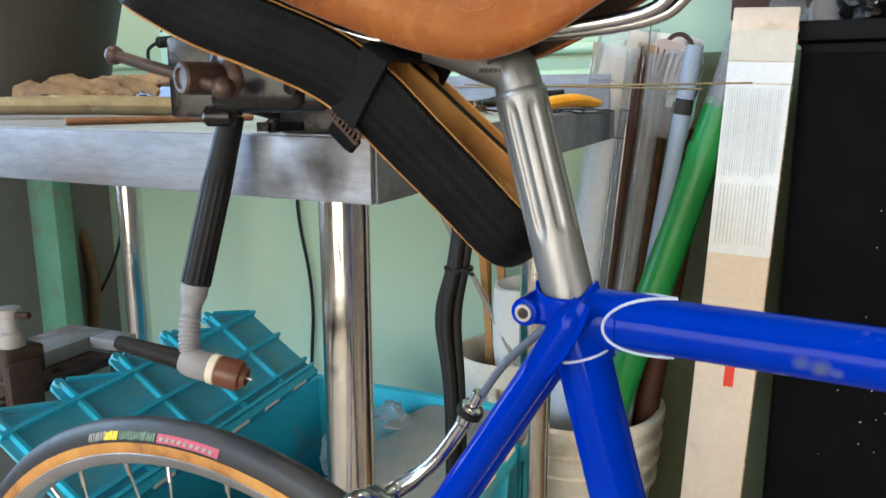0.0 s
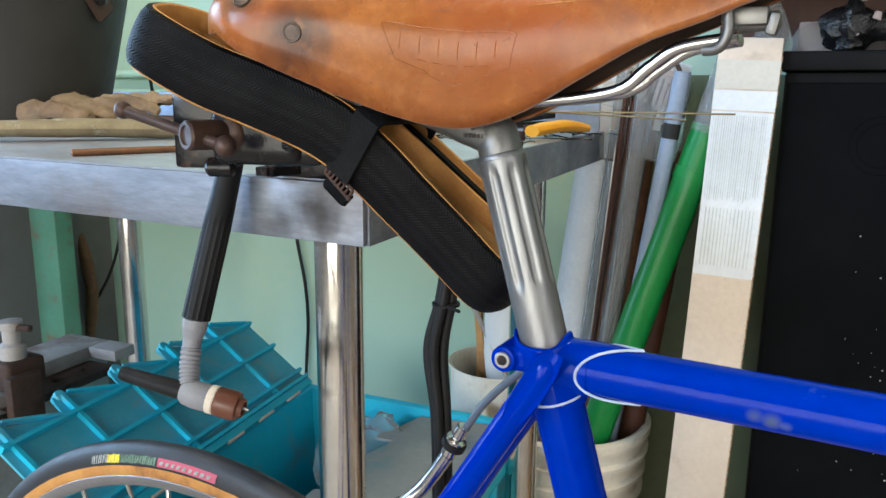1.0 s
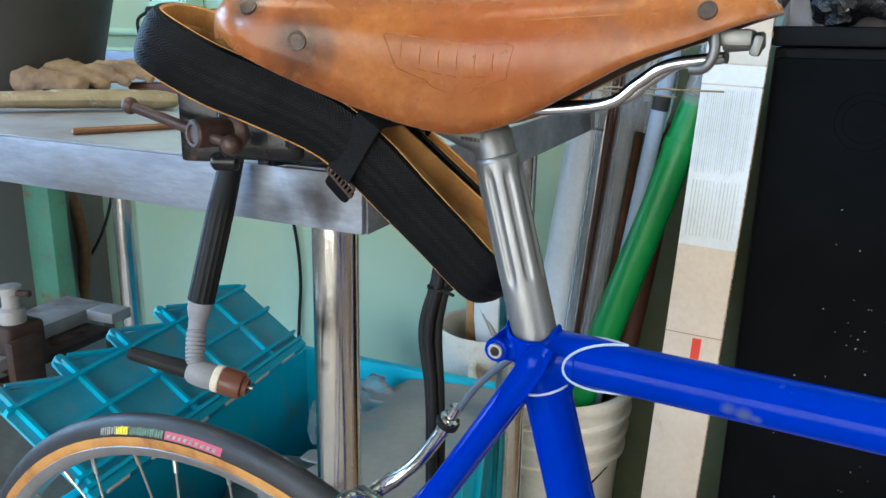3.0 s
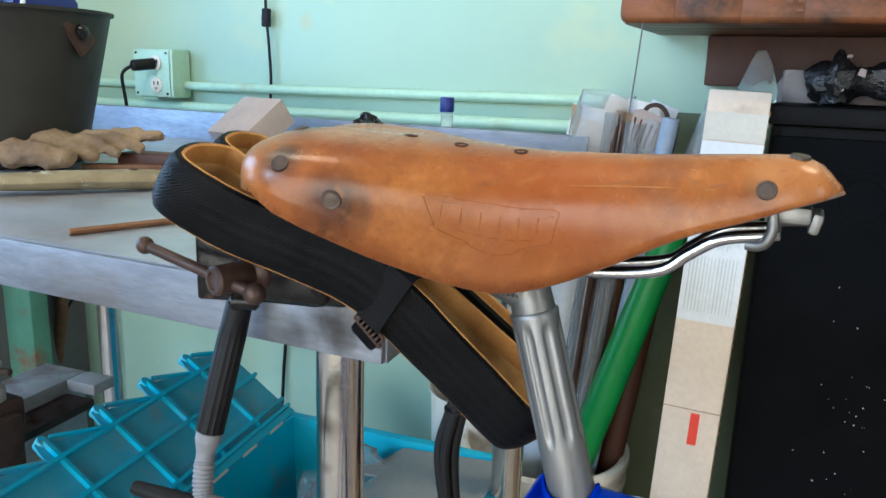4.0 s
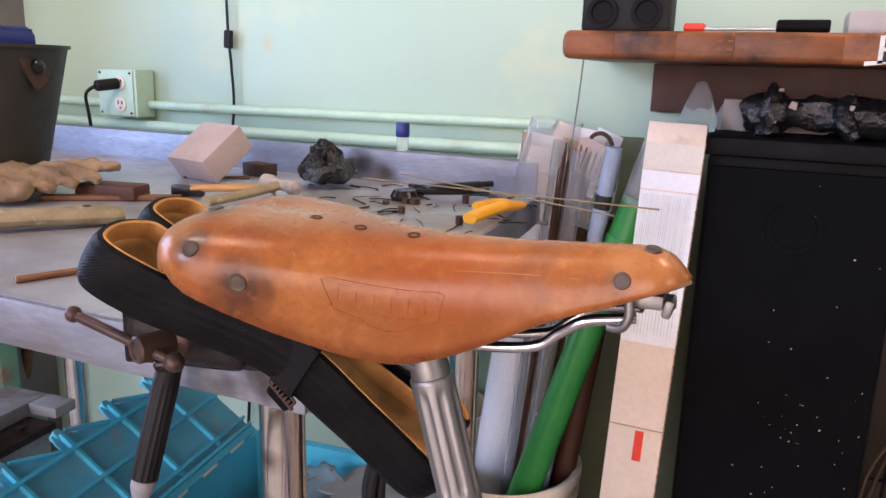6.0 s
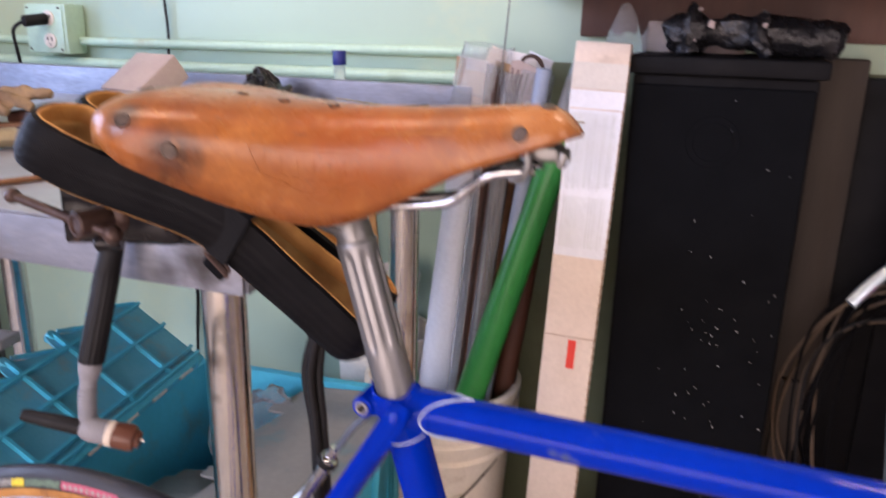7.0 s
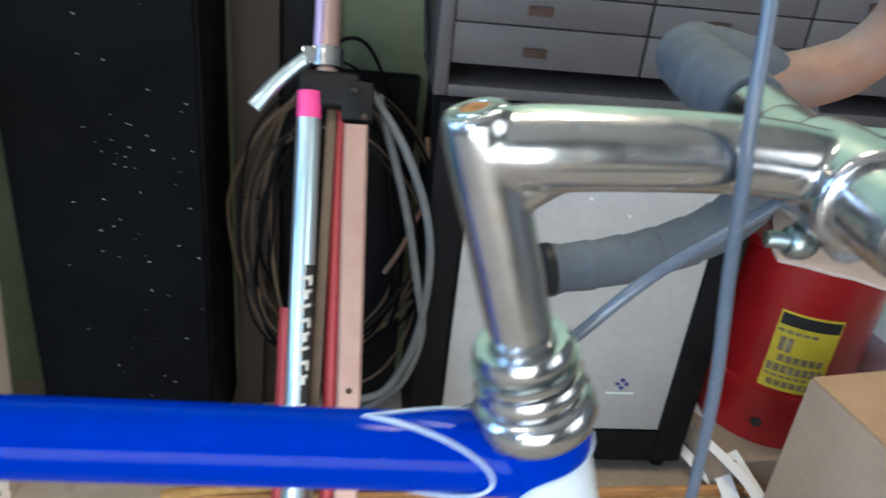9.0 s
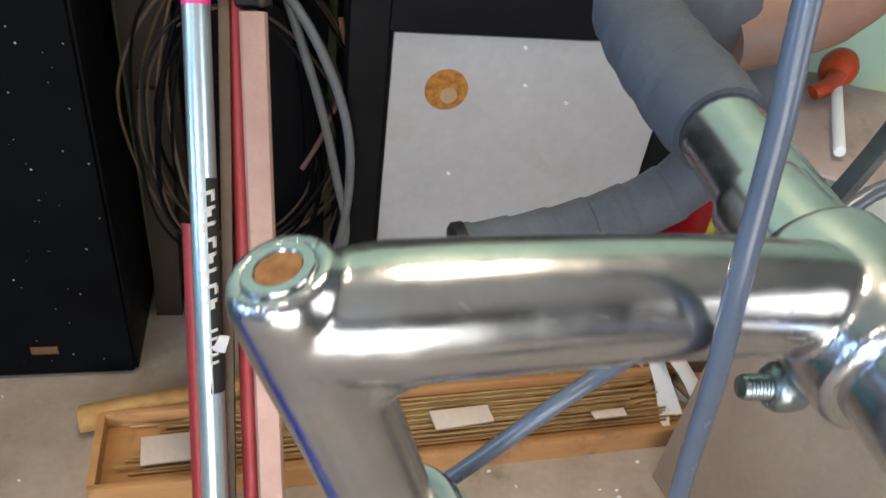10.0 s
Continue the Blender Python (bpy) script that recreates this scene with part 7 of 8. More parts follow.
tube(curve([(0.30, 1.28, 1.045), (0.36, 1.285, 1.048), (0.43, 1.29, 1.045), (0.56, 1.30, 1.042)], 7), [0.018, 0.022, 0.026, 0.029, 0.030, 0.031, 0.030, 0.028, 0.024, 0.022, 0.022, 0.022, 0.023, 0.024, 0.027, 0.030, 0.030, 0.029, 0.028, 0.028, 0.027, 0.022], 16, bm=wr)
tube(curve([(0.34, 1.27, 1.012), (0.335, 1.27, 1.05), (0.345, 1.275, 1.085)], 5), [0.014, 0.015, 0.017, 0.018, 0.018, 0.018, 0.017, 0.016, 0.014, 0.012, 0.008], 12, bm=wr)
tube(curve([(0.455, 1.265, 1.014), (0.44, 1.265, 1.05), (0.445, 1.275, 1.08)], 5), [0.010, 0.012, 0.014, 0.015, 0.015, 0.015, 0.014, 0.012, 0.010, 0.008, 0.006], 12, bm=wr)
solo("wrapped_clamp", lump(lump(wr, 0.009, 34, 2), 0.005, 90, 8), "wrapped", "dark metal clamp wrapped in black plastic film", "clamp", sharp=30)
for c, s, rot in (((0.370, 1.255, 1.060), (0.009, 0.004, 0.010), 20), ((0.345, 1.252, 1.035), (0.006, 0.004, 0.009), 50), ((0.352, 1.256, 1.083), (0.005, 0.004, 0.005), 0), ((0.447, 1.250, 1.060), (0.004, 0.004, 0.008), 10)):
    solo("paper_scrap", lump(box(c, s, (0, rot, 0), 0.0012), 0.003, 160, rot), "dullcard", "torn dull white paper scrap on the wrapped clamp", "paper scrap")
for c, h, seed in (((0.232, 1.315, 1.0125), 0.07, 1), ((0.285, 1.365, 1.0125), 0.055, 5)):
    b_ = lathe([(0.0001, 0.0), (0.026, 0.0), (0.030, 0.02), (0.018, h * 0.7), (0.006, h), (0.0001, h)], Matrix.Translation(c), 20)
    solo("plastic_bag", lump(b_, 0.012, 24, seed), "bag", "crumpled clear plastic bag on the loudspeaker", "bag", sharp=30)
solo("pale_carton", box((0.345, 1.395, 1.038), (0.16, 0.07, 0.050), (0, 0, 3), 0.003), "dullcard", "small pale cardboard carton behind the wrapped clamp", "carton")

# ---- wooden shelf ----
shelf = root("wall_shelf", (0.7, 1.28, 1.05), "thick varnished butcher block shelf fixed to the wall", "shelf")
random.seed(2)


def edge_board(x0, x1, end):
    """One block of the front edge, rounded along its upper and lower front edges; the last one is rounded at its end too."""
    def section(x, inset):
        y0, y1, z0, z1 = 1.118 + inset, 1.160, 1.1175 + inset * 0.7, 1.157 - inset * 0.7
        r = 0.009
        pts = []
        for cy, cz, a0 in ((y0 + r, z1 - r, 90), (y0 + r, z0 + r, 180)):
            pts += [V(x, cy + r * math.cos(radians(a0 + 15 * q)), cz + r * math.sin(radians(a0 + 15 * q))) for q in range(7)]
        return pts + [V(x, y1, z0), V(x, y1, z1)]
    rows = [section(x0 + d, i) for d, i in ((0, 0.010), (0.002, 0.006), (0.005, 0.0025), (0.010, 0.0))] if end else [section(x0, 0.0004), section(x0 + 0.001, 0.0)]
    return loft(rows + [section(x1 - 0.0012, 0.0), section(x1 - 0.0002, 0.0004)], True)


x = 0.052
for k, w in enumerate((0.075, 0.085, 0.075, 0.13, 0.10, 0.12, 0.16, 0.10, 0.20, 0.15, 0.203)):
    part("board", edge_board(x, x + w, k == 0), "shelf_wood", shelf)
    x += w
for y in (1.1605, 1.2325, 1.3045, 1.3765):
    part("board", slab(0.052, 1.45, y, y + 0.0712, 1.118, 1.1565, 0.002), "shelf_wood", shelf)
part("back_board", slab(0.140, 1.40, 1.422, 1.448, 1.034, 1.117, 0.003), "darkwood", shelf, "dark brown back board")
part("sticker", box((0.505, 1.1172, 1.1375), (0.098, 0.0008, 0.034), (0, -1, 0)), "white_print", shelf, "torn white sticker with black bars")
for z, fills in ((1.1455, (0.0075, 0.0060, 0.0082, 0.0060, 0.0070)), (1.1285, (0.0070, 0.0078, 0.0095, 0.0095, 0.0060))):
    x = 0.4605
    for q, w in enumerate(fills):
        part("sticker_bar", box((x + w, 1.1166, z), (w * 1.75, 0.0006, 0.0125), (0, -1 + 4 * (q % 2), 0)), "black_print", shelf)
        x += 2 * w + 0.0025
for r_ in range(2):
    for q in range(7):
        part("stamp_bar", box((0.268 + 0.014 * q, 1.1174, 1.1445 - 0.011 * r_), (0.008, 0.0005, 0.003)), "stamp", shelf)
part("white_scrap", box((0.452, 1.1172, 1.1205), (0.020, 0.0008, 0.005), (0, -6, 0)), "white_print", shelf)
radio = root("black_case", (0.13, 1.17, 1.157), "black plastic case with round recesses on the shelf", "case")
part("case_body", box((0.135, 1.175, 1.185), (0.125, 0.06, 0.055), bevel=0.005), "plastic_black", radio)
for x in (0.103, 0.165):
    part("recess_ring", lathe([(0.019, 0), (0.022, 0.002), (0.022, 0.004), (0.016, 0.004), (0.014, 0.001)], axis((x, 1.1445, 1.183), (x, 1.0, 1.183)), 24), "cab_black", radio)
sd_ = root("screwdriver", (0.26, 1.17, 1.157), "screwdriver with red handle lying on the shelf", "screwdriver")
part("blade", cap_rod((0.24, 1.165, 1.162), (0.36, 1.150, 1.162), 0.0022, 0.0005), "spoke", sd_)
part("grip", cap_rod((0.215, 1.168, 1.164), (0.243, 1.165, 1.164), 0.006, 0.0015), "red_print", sd_, "red plastic grip")
solo("black_brush", cap_rod((0.335, 1.155, 1.166), (0.40, 1.150, 1.166), 0.0085, 0.002), "rubber", "black cylindrical brush lying on the shelf", "brush")
solo("grey_tray", box((0.49, 1.20, 1.172), (0.14, 0.09, 0.03), bevel=0.004), "panel", "pale grey tray on the shelf", "tray")
solo("brass_fitting", cap_rod((0.535, 1.14, 1.166), (0.58, 1.14, 1.166), 0.008, 0.002), "brass_rod", "brass fitting lying on the shelf", "fitting")
solo("hanging_wire", tube(curve([(0.085, 1.125, 1.117), (0.082, 1.122, 1.06), (0.078, 1.12, 1.0), (0.074, 1.13, 0.93)], 5), 0.0012, 6), "cable_grey", "thin wire hanging from the shelf", "wire")


# ---- folded repair stand ----
stand = root("repair_stand", (0.71, 0.80, 0.0), "folded bicycle repair stand with silver and red tubes leaning back", "repair stand")


def lean(x, z, off=0.0, dx=0.0):
    """A place on the leaning stand: z up, off towards the wall."""
    return V(x + dx * z, 0.772 + 0.605 * z + off, z)


part("mast", rod(lean(0.700, 0.70), lean(0.697, 1.10), 0.0150, 24), "stand_pink", stand, "faded red upper mast")
part("mast_insert", rod(lean(0.6895, 0.74, -0.008), lean(0.6865, 1.10, -0.008), 0.0085, 20), "lavender", stand, "lavender anodised tube")
part("mast_grip", rod(lean(0.697, 0.905), lean(0.697, 0.95), 0.0185, 24), "plastic_black", stand)
col = bmesh.new()
lathe([(0.0165, -0.016), (0.0215, -0.014), (0.0215, 0.012), (0.0165, 0.014)], axis(lean(0.700, 0.727), lean(0.700, 0.80)), 24, col)
box(lean(0.678, 0.727), (0.022, 0.030, 0.024), (-31, 0, 0), 0.004, bm=col)
collar_ = part("clamp_collar", col, "alloy", stand, "silver quick release collar")
part("lever", sweep(curve([lean(0.672, 0.728, -0.012), lean(0.650, 0.712, -0.018), lean(0.628, 0.692, -0.022), lean(0.610, 0.672, -0.024)], 5), ring_profile(0.009, 12, 0.005), ups=V(0, -1, 0.2)), "stand_silver", collar_, "silver lever")
hub_ = bmesh.new()
box(lean(0.705, 0.688, 0.0), (0.080, 0.050, 0.048), (-31, 0, 0), 0.010, 3, bm=hub_)
box(lean(0.742, 0.682, -0.012), (0.042, 0.030, 0.052), (-31, 0, 0), 0.006, 2, bm=hub_)
part("hub", hub_, "plastic_black", stand, "black plastic hub")
for x, z in ((0.752, 0.672), (0.738, 0.70)):
    part("hub_bolt", lathe([(0.005, 0), (0.005, 0.003), (0.0001, 0.0035)], axis(lean(x, z, -0.032), lean(x, z, -0.1)), 10), "oily", stand)
sl = part("silver_leg", rod(lean(0.680, 0.690, -0.020), lean(0.690, 0.012, -0.020), 0.0155, 24), "stand_silver", stand, "silver tube with pink tip and black printed band")
part("pink_tip", rod(lean(0.680, 0.692, -0.020), lean(0.6805, 0.662, -0.020), 0.0158, 24), "tip", sl, "magenta tube end")
part("black_band", rod(lean(0.6835, 0.500, -0.0195), lean(0.6868, 0.285, -0.0195), 0.0158, 24), "black_print", sl, "black printed band")
LA, LB = lean(0.680, 0.690, -0.020), lean(0.690, 0.012, -0.020)
lm = axis(LA, LB)
front = math.atan2(*[(lm.to_3x3().inverted() @ Vector((0.25, -1, 0.4)))[i] for i in (1, 0)])


def leg_print(s0, s1, a0, a1, slant=0.0):
    """A curved patch of white print on the silver leg."""
    rows = [[lm @ Vector((0.01605 * math.cos(front + a), 0.01605 * math.sin(front + a), s + slant * (a - a0))) for s in (s0, s1)] for a in [a0 + (a1 - a0) * k / 8 for k in range(9)]]
    part("print_bar", strip(rows), "white_print", sl)


for k in range(8):
    s = 0.234 + 0.0178 * k
    leg_print(s, s + 0.0045, -0.75, 0.55, 0.004)
    leg_print(s + 0.0045, s + 0.013, -0.75 + 0.35 * (k % 3), -0.40 + 0.35 * (k % 3), 0.004)
for k in range(5):
    s = 0.395 + 0.0095 * k
    leg_print(s, s + 0.0035, -0.55, 0.35, 0.003)
part("brown_leg", box(lean(0.706, 0.345, 0.004), (0.013, 0.022, 0.79), (-31.2, 0.6, 0), 0.002), "cable_tan", stand, "tan edge strip")
part("red_leg", rod(lean(0.722, 0.665, 0.010), lean(0.733, 0.012, 0.010), 0.0115, 20), "stand_red", stand, "red anodised tube")
part("red_leg", rod(lean(0.664, 0.43, 0.030), lean(0.668, 0.012, 0.030), 0.0110, 20), "stand_red", stand, "red anodised tube")
pk = bmesh.new()
a, b = lean(0.742, 0.655, -0.012), lean(0.758, 0.012, -0.012)
sweep([a, b], [(-0.0155, -0.011), (-0.0125, -0.014), (0.0125, -0.014), (0.0155, -0.011), (0.0155, 0.011), (0.0125, 0.014), (-0.0125, 0.014), (-0.0155, 0.011)], V(0, -1, 0), bm=pk)
part("square_leg", pk, "stand_pink", stand, "faded red square leg")
for z in (0.37, 0.10):
    part("leg_rivet", lathe([(0.004, 0), (0.004, 0.002), (0.0001, 0.0025)], axis(lean(0.749, z, -0.029), lean(0.749, z, -0.1)), 10), "rust", stand)
part("glue_scrap", lump(box(lean(0.700, 0.345, -0.040), (0.012, 0.006, 0.026), (0, 20, 0), 0.002), 0.004, 90), "paper", stand, "torn pale paper scrap")

coil = root("hose_coil", (0.73, 1.32, 0.02), "loose coil of grey black and tan hoses hung behind the stand", "hose coil")
random.seed(17)
for k in range(12):
    cx, cz = 0.725 + random.uniform(-0.02, 0.02), 0.41 + random.uniform(-0.03, 0.03)
    rx, rz = random.uniform(0.085, 0.165), random.uniform(0.20, 0.29)
    ph = random.uniform(0, 6.28)
    yy = 1.30 + random.uniform(-0.03, 0.06)
    pts = [V(cx + rx * math.cos(ph + t) * (1 + 0.08 * math.sin(3 * t + ph)), yy + 0.02 * math.sin(2 * t + ph), max(0.02, cz + rz * math.sin(ph + t))) for t in [2 * math.pi * j / 14 for j in range(14)]]
    mat = random.choice(["cable_black", "cable_black", "rubber", "cable_tan", "rubber", "cable_tan"])
    part("hose", tube(curve(pts, 4, True), random.choice([0.0018, 0.0024, 0.003, 0.004]), 8, closed=True), mat, coil)
part("grey_hose", tube(curve([(0.757, 1.215, 0.688), (0.809, 1.202, 0.616), (0.851, 1.200, 0.512), (0.864, 1.200, 0.408), (0.851, 1.200, 0.284), (0.813, 1.200, 0.191), (0.765, 1.205, 0.162)], 7), 0.0065, 10), "cable_grey", coil, "thick pale grey hose")
part("grey_hose", tube(curve([(0.770, 1.225, 0.680), (0.790, 1.212, 0.620), (0.822, 1.206, 0.510), (0.846, 1.204, 0.400), (0.862, 1.203, 0.300), (0.835, 1.203, 0.200), (0.775, 1.208, 0.140)], 7), 0.0065, 10), "cable_grey", coil, "thick pale grey hose")
part("orange_cable", tube(curve([(0.85, 1.29, 0.60), (0.862, 1.29, 0.52), (0.83, 1.29, 0.42), (0.80, 1.29, 0.36)], 6), 0.004, 8), "hood", coil, "orange brown cable")
cable("black_drop_cable", [(0.80, 1.43, 1.10), (0.815, 1.42, 0.95), (0.835, 1.38, 0.82), (0.842, 1.33, 0.72), (0.860, 1.30, 0.62), (0.86, 1.32, 0.02)], 0.0045, "cable_black", "black cable dropping beside the cabinet")
# flat dark pieces fill the gap between loudspeaker and cabinet
solo("dark_plank", slab(0.545, 0.619, 1.39, 1.445, 0.0, 1.01, 0.003), "plank", "dark brown upright slab against the wall", "plank")
solo("brown_plank", box((0.575, 1.375, 0.22), (0.045, 0.022, 0.44), (-3, 2, 0), 0.002), "plank", "dull brown wooden plank behind the loudspeaker", "plank")
solo("plywood_sheet", slab(0.702, 0.842, 1.415, 1.445, 0.0, 0.655, 0.003), "cab_black", "flat black sheet against the wall behind the hoses", "panel")
solo("black_board", slab(0.62, 0.70, 1.41, 1.445, 0.0, 0.98, 0.003), "cab_black", "narrow flat black strip against the wall", "board")
solo("wall_plate", box((0.775, 1.443, 0.925), (0.055, 0.012, 0.05), (0, 20, 0), 0.004), "pipe", "small plate painted mint green on the wall", "plate")

# ---- drawer cabinet on a black cabinet ----
dc = root("drawer_cabinet", (1.25, 1.32, 0.68), "grey enamelled drawer cabinet with many small drawers", "drawer cabinet")
for x0, x1 in ((0.846, 0.866), (1.60, 1.62)):
    part("side_panel", slab(x0, x1, 1.235, 1.445, 0.682, 1.112, 0.003), "cab_grey", dc)
part("bottom_panel", slab(0.8665, 1.5995, 1.235, 1.445, 0.682, 0.699, 0.002), "cab_grey", dc)
part("top_panel", slab(0.8665, 1.5995, 1.235, 1.445, 1.098, 1.112, 0.002), "cab_grey", dc)
part("back_panel", slab(0.8665, 1.5995, 1.425, 1.445, 0.6965, 1.0975, 0.0), "cab_grey", dc)
cols = ((0.868, 1.138), (1.142, 1.370), (1.374, 1.598))
rows_ = (0.727, 0.785, 0.829, 0.874, 0.918, 0.962, 1.006, 1.094)
for x0, x1 in cols:
    for z0, z1 in zip(rows_, rows_[1:]):
        dr = part("drawer", slab(x0, x1, 1.242, 1.40, z0 + 0.001, z1 - 0.001, 0.0015), "cab_grey", dc)
        xm = 0.5 * (x0 + x1) - 0.020
        zm = 0.5 * (z0 + z1) + (0.0 if z0 > 0.73 else -0.006)
        h_ = bmesh.new()
        box((xm, 1.2395, zm), (0.034, 0.003, 0.013), bevel=0.001, bm=h_)
        box((xm, 1.2350, zm + 0.0055), (0.030, 0.010, 0.002), bevel=0.0008, bm=h_)
        part("label_pull", h_, "rust", dr, "small rusty label pull")
bcab = root("black_cabinet", (1.11, 1.33, 0.0), "black cabinet with a pale grey door panel under the drawers", "cabinet")
cb_ = bmesh.new()
slab(0.856, 1.366, 1.228, 1.445, 0.028, 0.680, 0.006, cb_)
part("cabinet_body", cb_, "cab_black", bcab)
fr = bmesh.new()
for x0, x1, z0, z1 in ((0.856, 0.906, 0.03, 0.680), (1.312, 1.366, 0.03, 0.680), (0.9065, 1.3115, 0.616, 0.680), (0.9065, 1.3115, 0.03, 0.096)):
    slab(x0, x1, 1.214, 1.2275, z0, z1, 0.003, fr)
part("door_frame", fr, "cab_black", bcab)
dp = part("door_panel", box((1.112, 1.2235, 0.3560), (0.398, 0.007, 0.514), bevel=0.002), "panel", bcab, "pale grey door panel with stickers")
part("round_sticker", lathe([(0.0001, 0), (0.030, 0), (0.030, 0.0006), (0.0001, 0.0006)], axis((0.990, 1.2195, 0.535), (0.990, 1.0, 0.535)), 28), "orange_print", dp, "round amber sticker")
part("round_sticker", lathe([(0.0001, 0), (0.012, 0), (0.012, 0.0005), (0.0001, 0.0005)], axis((0.994, 1.2187, 0.527), (0.994, 1.0, 0.527)), 20), "cardboard", dp)
for dx, dz in ((0, 0.008), (0.008, 0), (-0.008, 0), (0, -0.008)):
    part("blue_mark", box((1.222 + dx, 1.2195, 0.200 + dz), (0.007, 0.0008, 0.007), (0, 45, 0)), "navy", dp)
part("print_bar", box((1.222, 1.2195, 0.180), (0.050, 0.0008, 0.004)), "print_grey", dp)
for x, z in ((1.10, 0.545), (1.165, 0.52), (1.09, 0.60), (1.01, 0.40)):
    part("paint_speck", box((x, 1.2195, z), (0.006, 0.0008, 0.004), (0, 35, 0)), "white_print", dp)
for x in (0.88, 1.34):
    part("foot", lathe([(0.016, 0), (0.018, 0.028)], Matrix.Translation((x, 1.25, 0.0)), 16), "plastic_black", bcab)

# ---- red waste can, cardboard box and timber on the floor ----
can = root("oily_waste_can", (1.555, 1.312, 0.09), "red steel waste can with a yellow warning label", "waste can")
cb2 = part("can_body", lathe([(0.0001, 0.03), (0.120, 0.03), (0.122, 0.0), (0.128, 0.0), (0.128, 0.095), (0.136, 0.100), (0.136, 0.112), (0.128, 0.116), (0.130, 0.360), (0.138, 0.366), (0.138, 0.378), (0.126, 0.384), (0.0001, 0.39)], Matrix.Translation((1.555, 1.312, 0.09)), 48), "red_can", can)
ylab, blab = bmesh.new(), bmesh.new()


def on_can(a0, a1, z0, z1, bm, r=0.1305):
    rows = [[V(1.555 + rr * math.sin(a0 + (a1 - a0) * k / 10), 1.312 - rr * math.cos(a0 + (a1 - a0) * k / 10), z + 0.09) for z in (z0, z1)] for k in range(11) for rr in (r,)]
    return strip(rows, bm)


part("yellow_label", on_can(-0.76, 0.02, 0.124, 0.278, ylab), "yellow_print", cb2)
part("black_header", on_can(-0.74, 0.0, 0.252, 0.274, blab, 0.1312), "black_print", cb2)
for z0, z1, a0, a1 in ((0.232, 0.238, -0.46, 0.05), (0.196, 0.224, -0.40, -0.22), (0.176, 0.190, -0.36, 0.22), (0.154, 0.170, -0.46, 0.26), (0.144, 0.149, -0.46, 0.10), (0.126, 0.138, -0.40, 0.18)):
    n_ = max(1, int((a1 - a0) / 0.09))
    for q in range(n_):
        part("label_bar", on_can(a0 - 0.27 + (a1 - a0) * q / n_, a0 - 0.27 + (a1 - a0) * (q + 0.8) / n_, z0 + 0.006, z1 + 0.006, bmesh.new(), 0.1312), "old_handle", cb2)
for a_ in (-0.60, 0.3):
    part("vent_hole", lathe([(0.010, 0), (0.010, 0.0015), (0.0001, 0.0015)], axis((1.555 + 0.1283 * math.sin(a_), 1.312 - 0.1283 * math.cos(a_), 0.135), (1.555 + math.sin(a_), 1.312 - math.cos(a_), 0.135)), 16), "black_print", can)
tr = bmesh.new()
box((1.585, 1.245, 0.490), (0.30, 0.36, 0.006), (1, 2, -24), 0.002, bm=tr)
bmesh.ops.subdivide_edges(tr, edges=tr.edges, cuts=7, use_grid_fill=True)
solo("torn_cardboard", lump(tr, 0.010, 14), "dullcard", "torn piece of dusty pinkish cardboard lying on the red can", "cardboard")
for a, b, c, w in (((1.43, 1.17, 0.095), (1.46, 1.10, 0.06), (1.50, 1.04, 0.012), 0.012), ((1.39, 1.20, 0.10), (1.44, 1.10, 0.08), (1.47, 1.02, 0.03), 0.009)):
    solo("paper_strip", sweep(curve([a, b, c], 5), [(-w, -0.0008), (w, -0.0008), (w, 0.0008), (-w, 0.0008)], V(-0.4, 0.2, 1)), "paper", "curled white paper strip on the floor", "paper", "paper strips on the floor")
solo("blue_carton", box((1.80, 1.31, 0.145), (0.22, 0.20, 0.29), (0, 0, 8), 0.003), "film_sheet", "pale blue cardboard carton on the floor beside the can", "carton")
solo("cardboard_slab", box((1.545, 1.29, 0.0445), (0.30, 0.26, 0.089), (0, 0, 4), 0.004), "box_card", "thick slab of flattened cardboard under the red can", "cardboard")
cbx = root("cardboard_box", (1.549, 0.842, 0.0), "closed brown cardboard box standing on the floor", "box")
part("box_body", box((1.549, 0.842, 0.2125), (0.36, 0.28, 0.425), (0, 0, 10), 0.003), "box_card", cbx)
part("box_flap", box((1.549, 0.842, 0.4270), (0.356, 0.276, 0.003), (0, 0, 10), 0.001), "cardboard", cbx)
random.seed(4)
for a, b, c, w in (((1.40, 1.36, 0.10), (1.415, 1.20, 0.07), (1.425, 1.05, 0.02), 0.014), ((1.37, 1.30, 0.03), (1.40, 1.18, 0.035), (1.46, 1.08, 0.012), 0.010), ((1.44, 1.22, 0.012), (1.42, 1.12, 0.03), (1.40, 1.02, 0.012), 0.008)):
    solo("paper_strip", sweep(curve([a, b, c], 5), [(-w, -0.0008), (w, -0.0008), (w, 0.0008), (-w, 0.0008)], V(-0.4, 0.2, 1)), "paper", "curled white paper strip on the floor", "paper", "paper strips on the floor")
for a, b in (((1.41, 1.20, 0.012), (1.50, 1.12, 0.03)), ((1.36, 1.14, 0.012), (1.46, 1.15, 0.02))):
    solo("wood_splinter", cap_rod(a, b, 0.008, 0.003, 7), "wood", "broken splinter of wood on the floor", "splinter")
solo("cardboard_roll", lathe([(0.0001, 0), (0.020, 0), (0.021, 0.002), (0.021, 0.75), (0.020, 0.752), (0.014, 0.752), (0.014, 0.60)], axis((0.465, 1.105, 0.0255), (1.20, 1.245, 0.0255)), 24), "tape_white", "long pale cardboard roll on the floor", "roll")
tray = root("rod_tray", (0.95, 1.07, 0.0), "shallow wooden tray of brass rods lying on the floor", "tray")
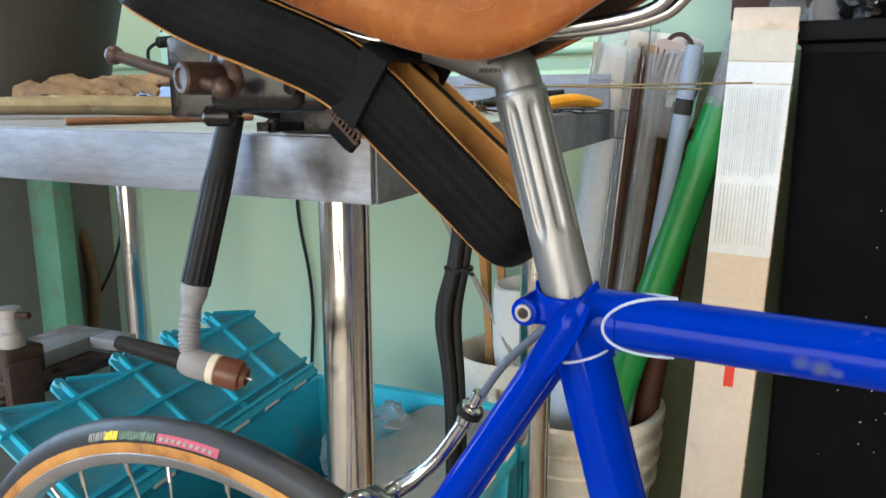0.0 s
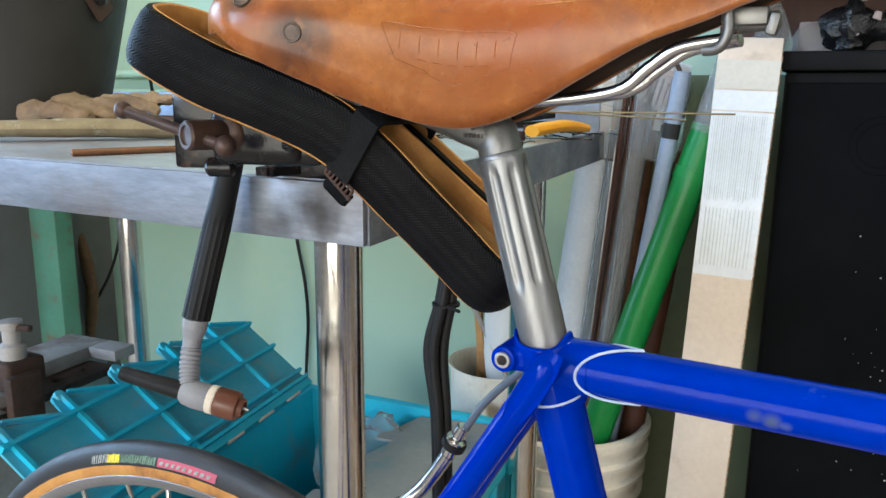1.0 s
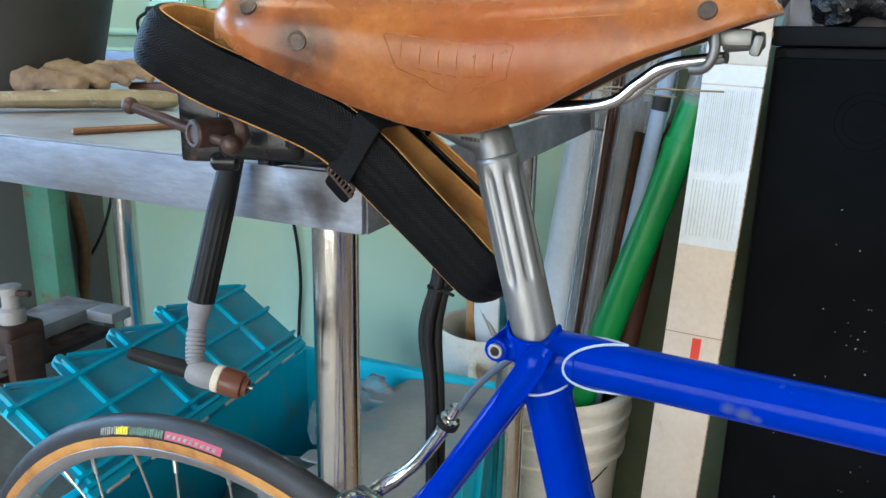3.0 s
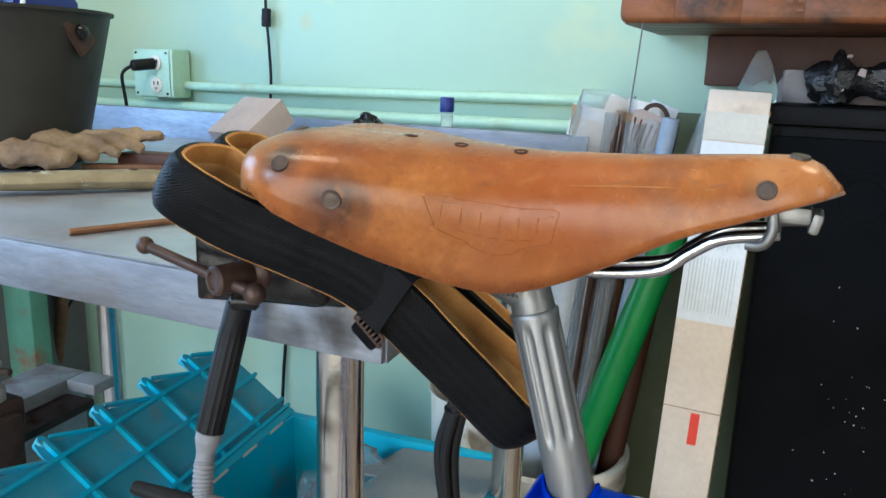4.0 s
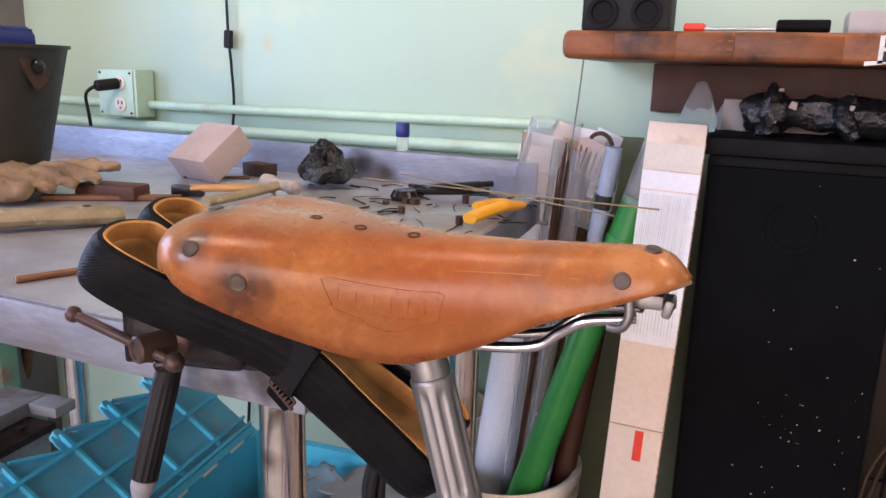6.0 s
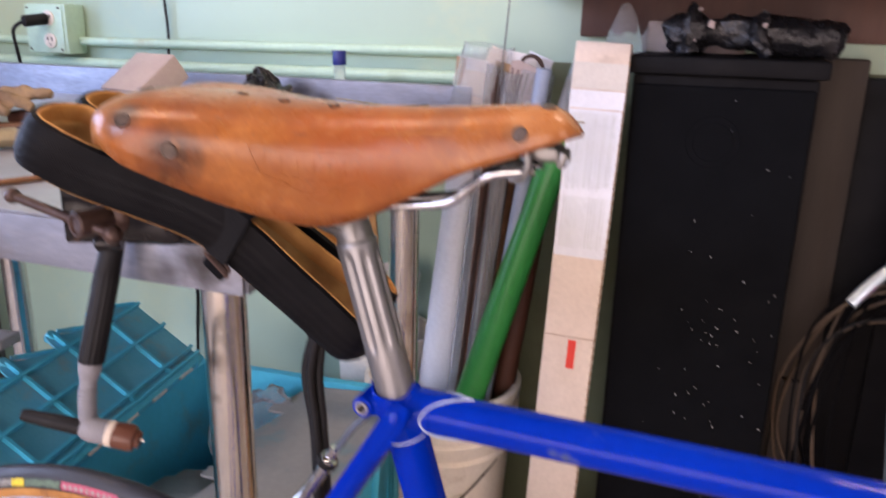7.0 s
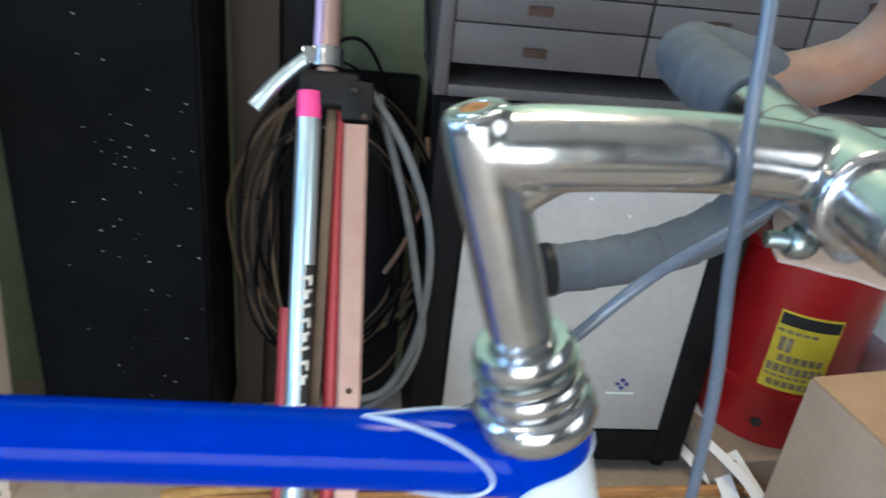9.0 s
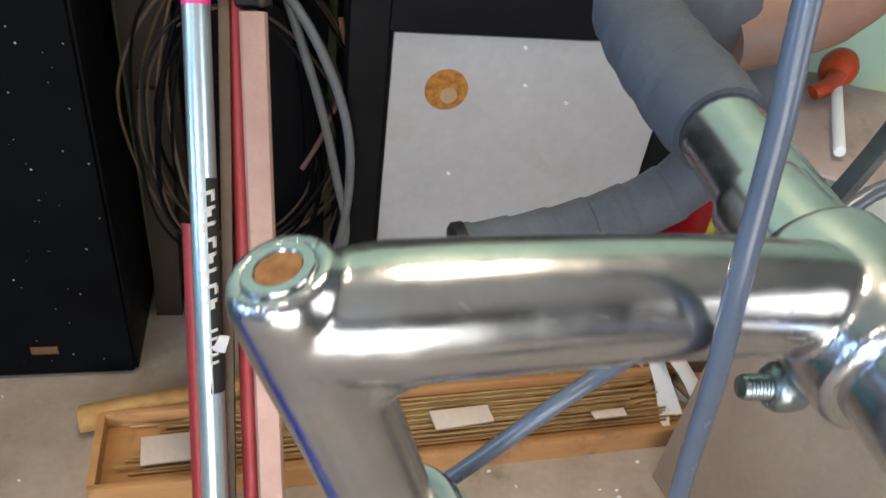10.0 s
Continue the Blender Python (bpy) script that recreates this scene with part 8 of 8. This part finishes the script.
part("tray_base", box((0.98, 1.055, 0.007), (0.96, 0.135, 0.014), (0, 0, 2.5), 0.002), "wood", tray)
part("tray_side", box((0.982, 0.990, 0.022), (0.96, 0.010, 0.044), (0, 0, 2.5), 0.002), "wood", tray)
part("tray_side", box((0.978, 1.120, 0.022), (0.96, 0.010, 0.044), (0, 0, 2.5), 0.002), "wood", tray)
part("tray_end", box((0.503, 1.034, 0.022), (0.012, 0.130, 0.044), (0, 0, 2.5), 0.002), "wood", tray)
for k in range(26):
    y = 1.005 + 0.0038 * k
    x0 = 0.52 + random.uniform(0, 0.12)
    part("brass_rod", rod((x0, y, 0.0185 + 0.004 * (k % 3)), (1.44 - random.uniform(0, 0.1), y + 0.04, 0.0185 + 0.004 * (k % 3)), 0.0019, 6), "brass_rod", tray)
for c, s in (((0.60, 1.035, 0.034), (0.075, 0.05, 0.004)), ((1.05, 1.06, 0.036), (0.10, 0.035, 0.003)), ((1.30, 1.05, 0.036), (0.06, 0.016, 0.003))):
    part("paper_tag", lump(box(c, s, (0, 2, 6), 0.0006), 0.003, 40), "whitecard", tray)
ch_ = bmesh.new()
random.seed(6)
for k in range(260):
    x, y = random.uniform(-0.3, 1.6), random.uniform(0.45, 1.2)
    s = random.uniform(0.002, 0.007)
    box((x, y, 0.0042), (s, s * random.uniform(0.4, 1), 0.0016), (random.uniform(-20, 20), random.uniform(-20, 20), random.uniform(0, 180)), bm=ch_)
solo("floor_debris", ch_, "paper", "pale chips and paint flakes scattered on the floor", "debris", kind="stuff")
org = root("orange_clamp", (1.68, 1.33, 0.50), "orange plastic bar clamp with a white rod lying on the cardboard", "clamp")
grip = lathe([(0.0001, 0), (0.020, 0.003), (0.029, 0.016), (0.031, 0.035), (0.026, 0.052), (0.015, 0.062), (0.0001, 0.064)], axis((1.665, 1.330, 0.520), (1.715, 1.385, 0.545)), 24)
sweep(curve([(1.610, 1.295, 0.512), (1.640, 1.300, 0.524), (1.675, 1.335, 0.528)], 5), ring_profile(0.015, 14, 0.011), ups=V(0, 0, 1), bm=grip)
part("clamp_grip", grip, "orange", org, "orange grip")
part("clamp_rod", cap_rod((1.665, 1.322, 0.522), (1.555, 1.125, 0.5035), 0.0085, 0.002), "paper", org, "white rod")
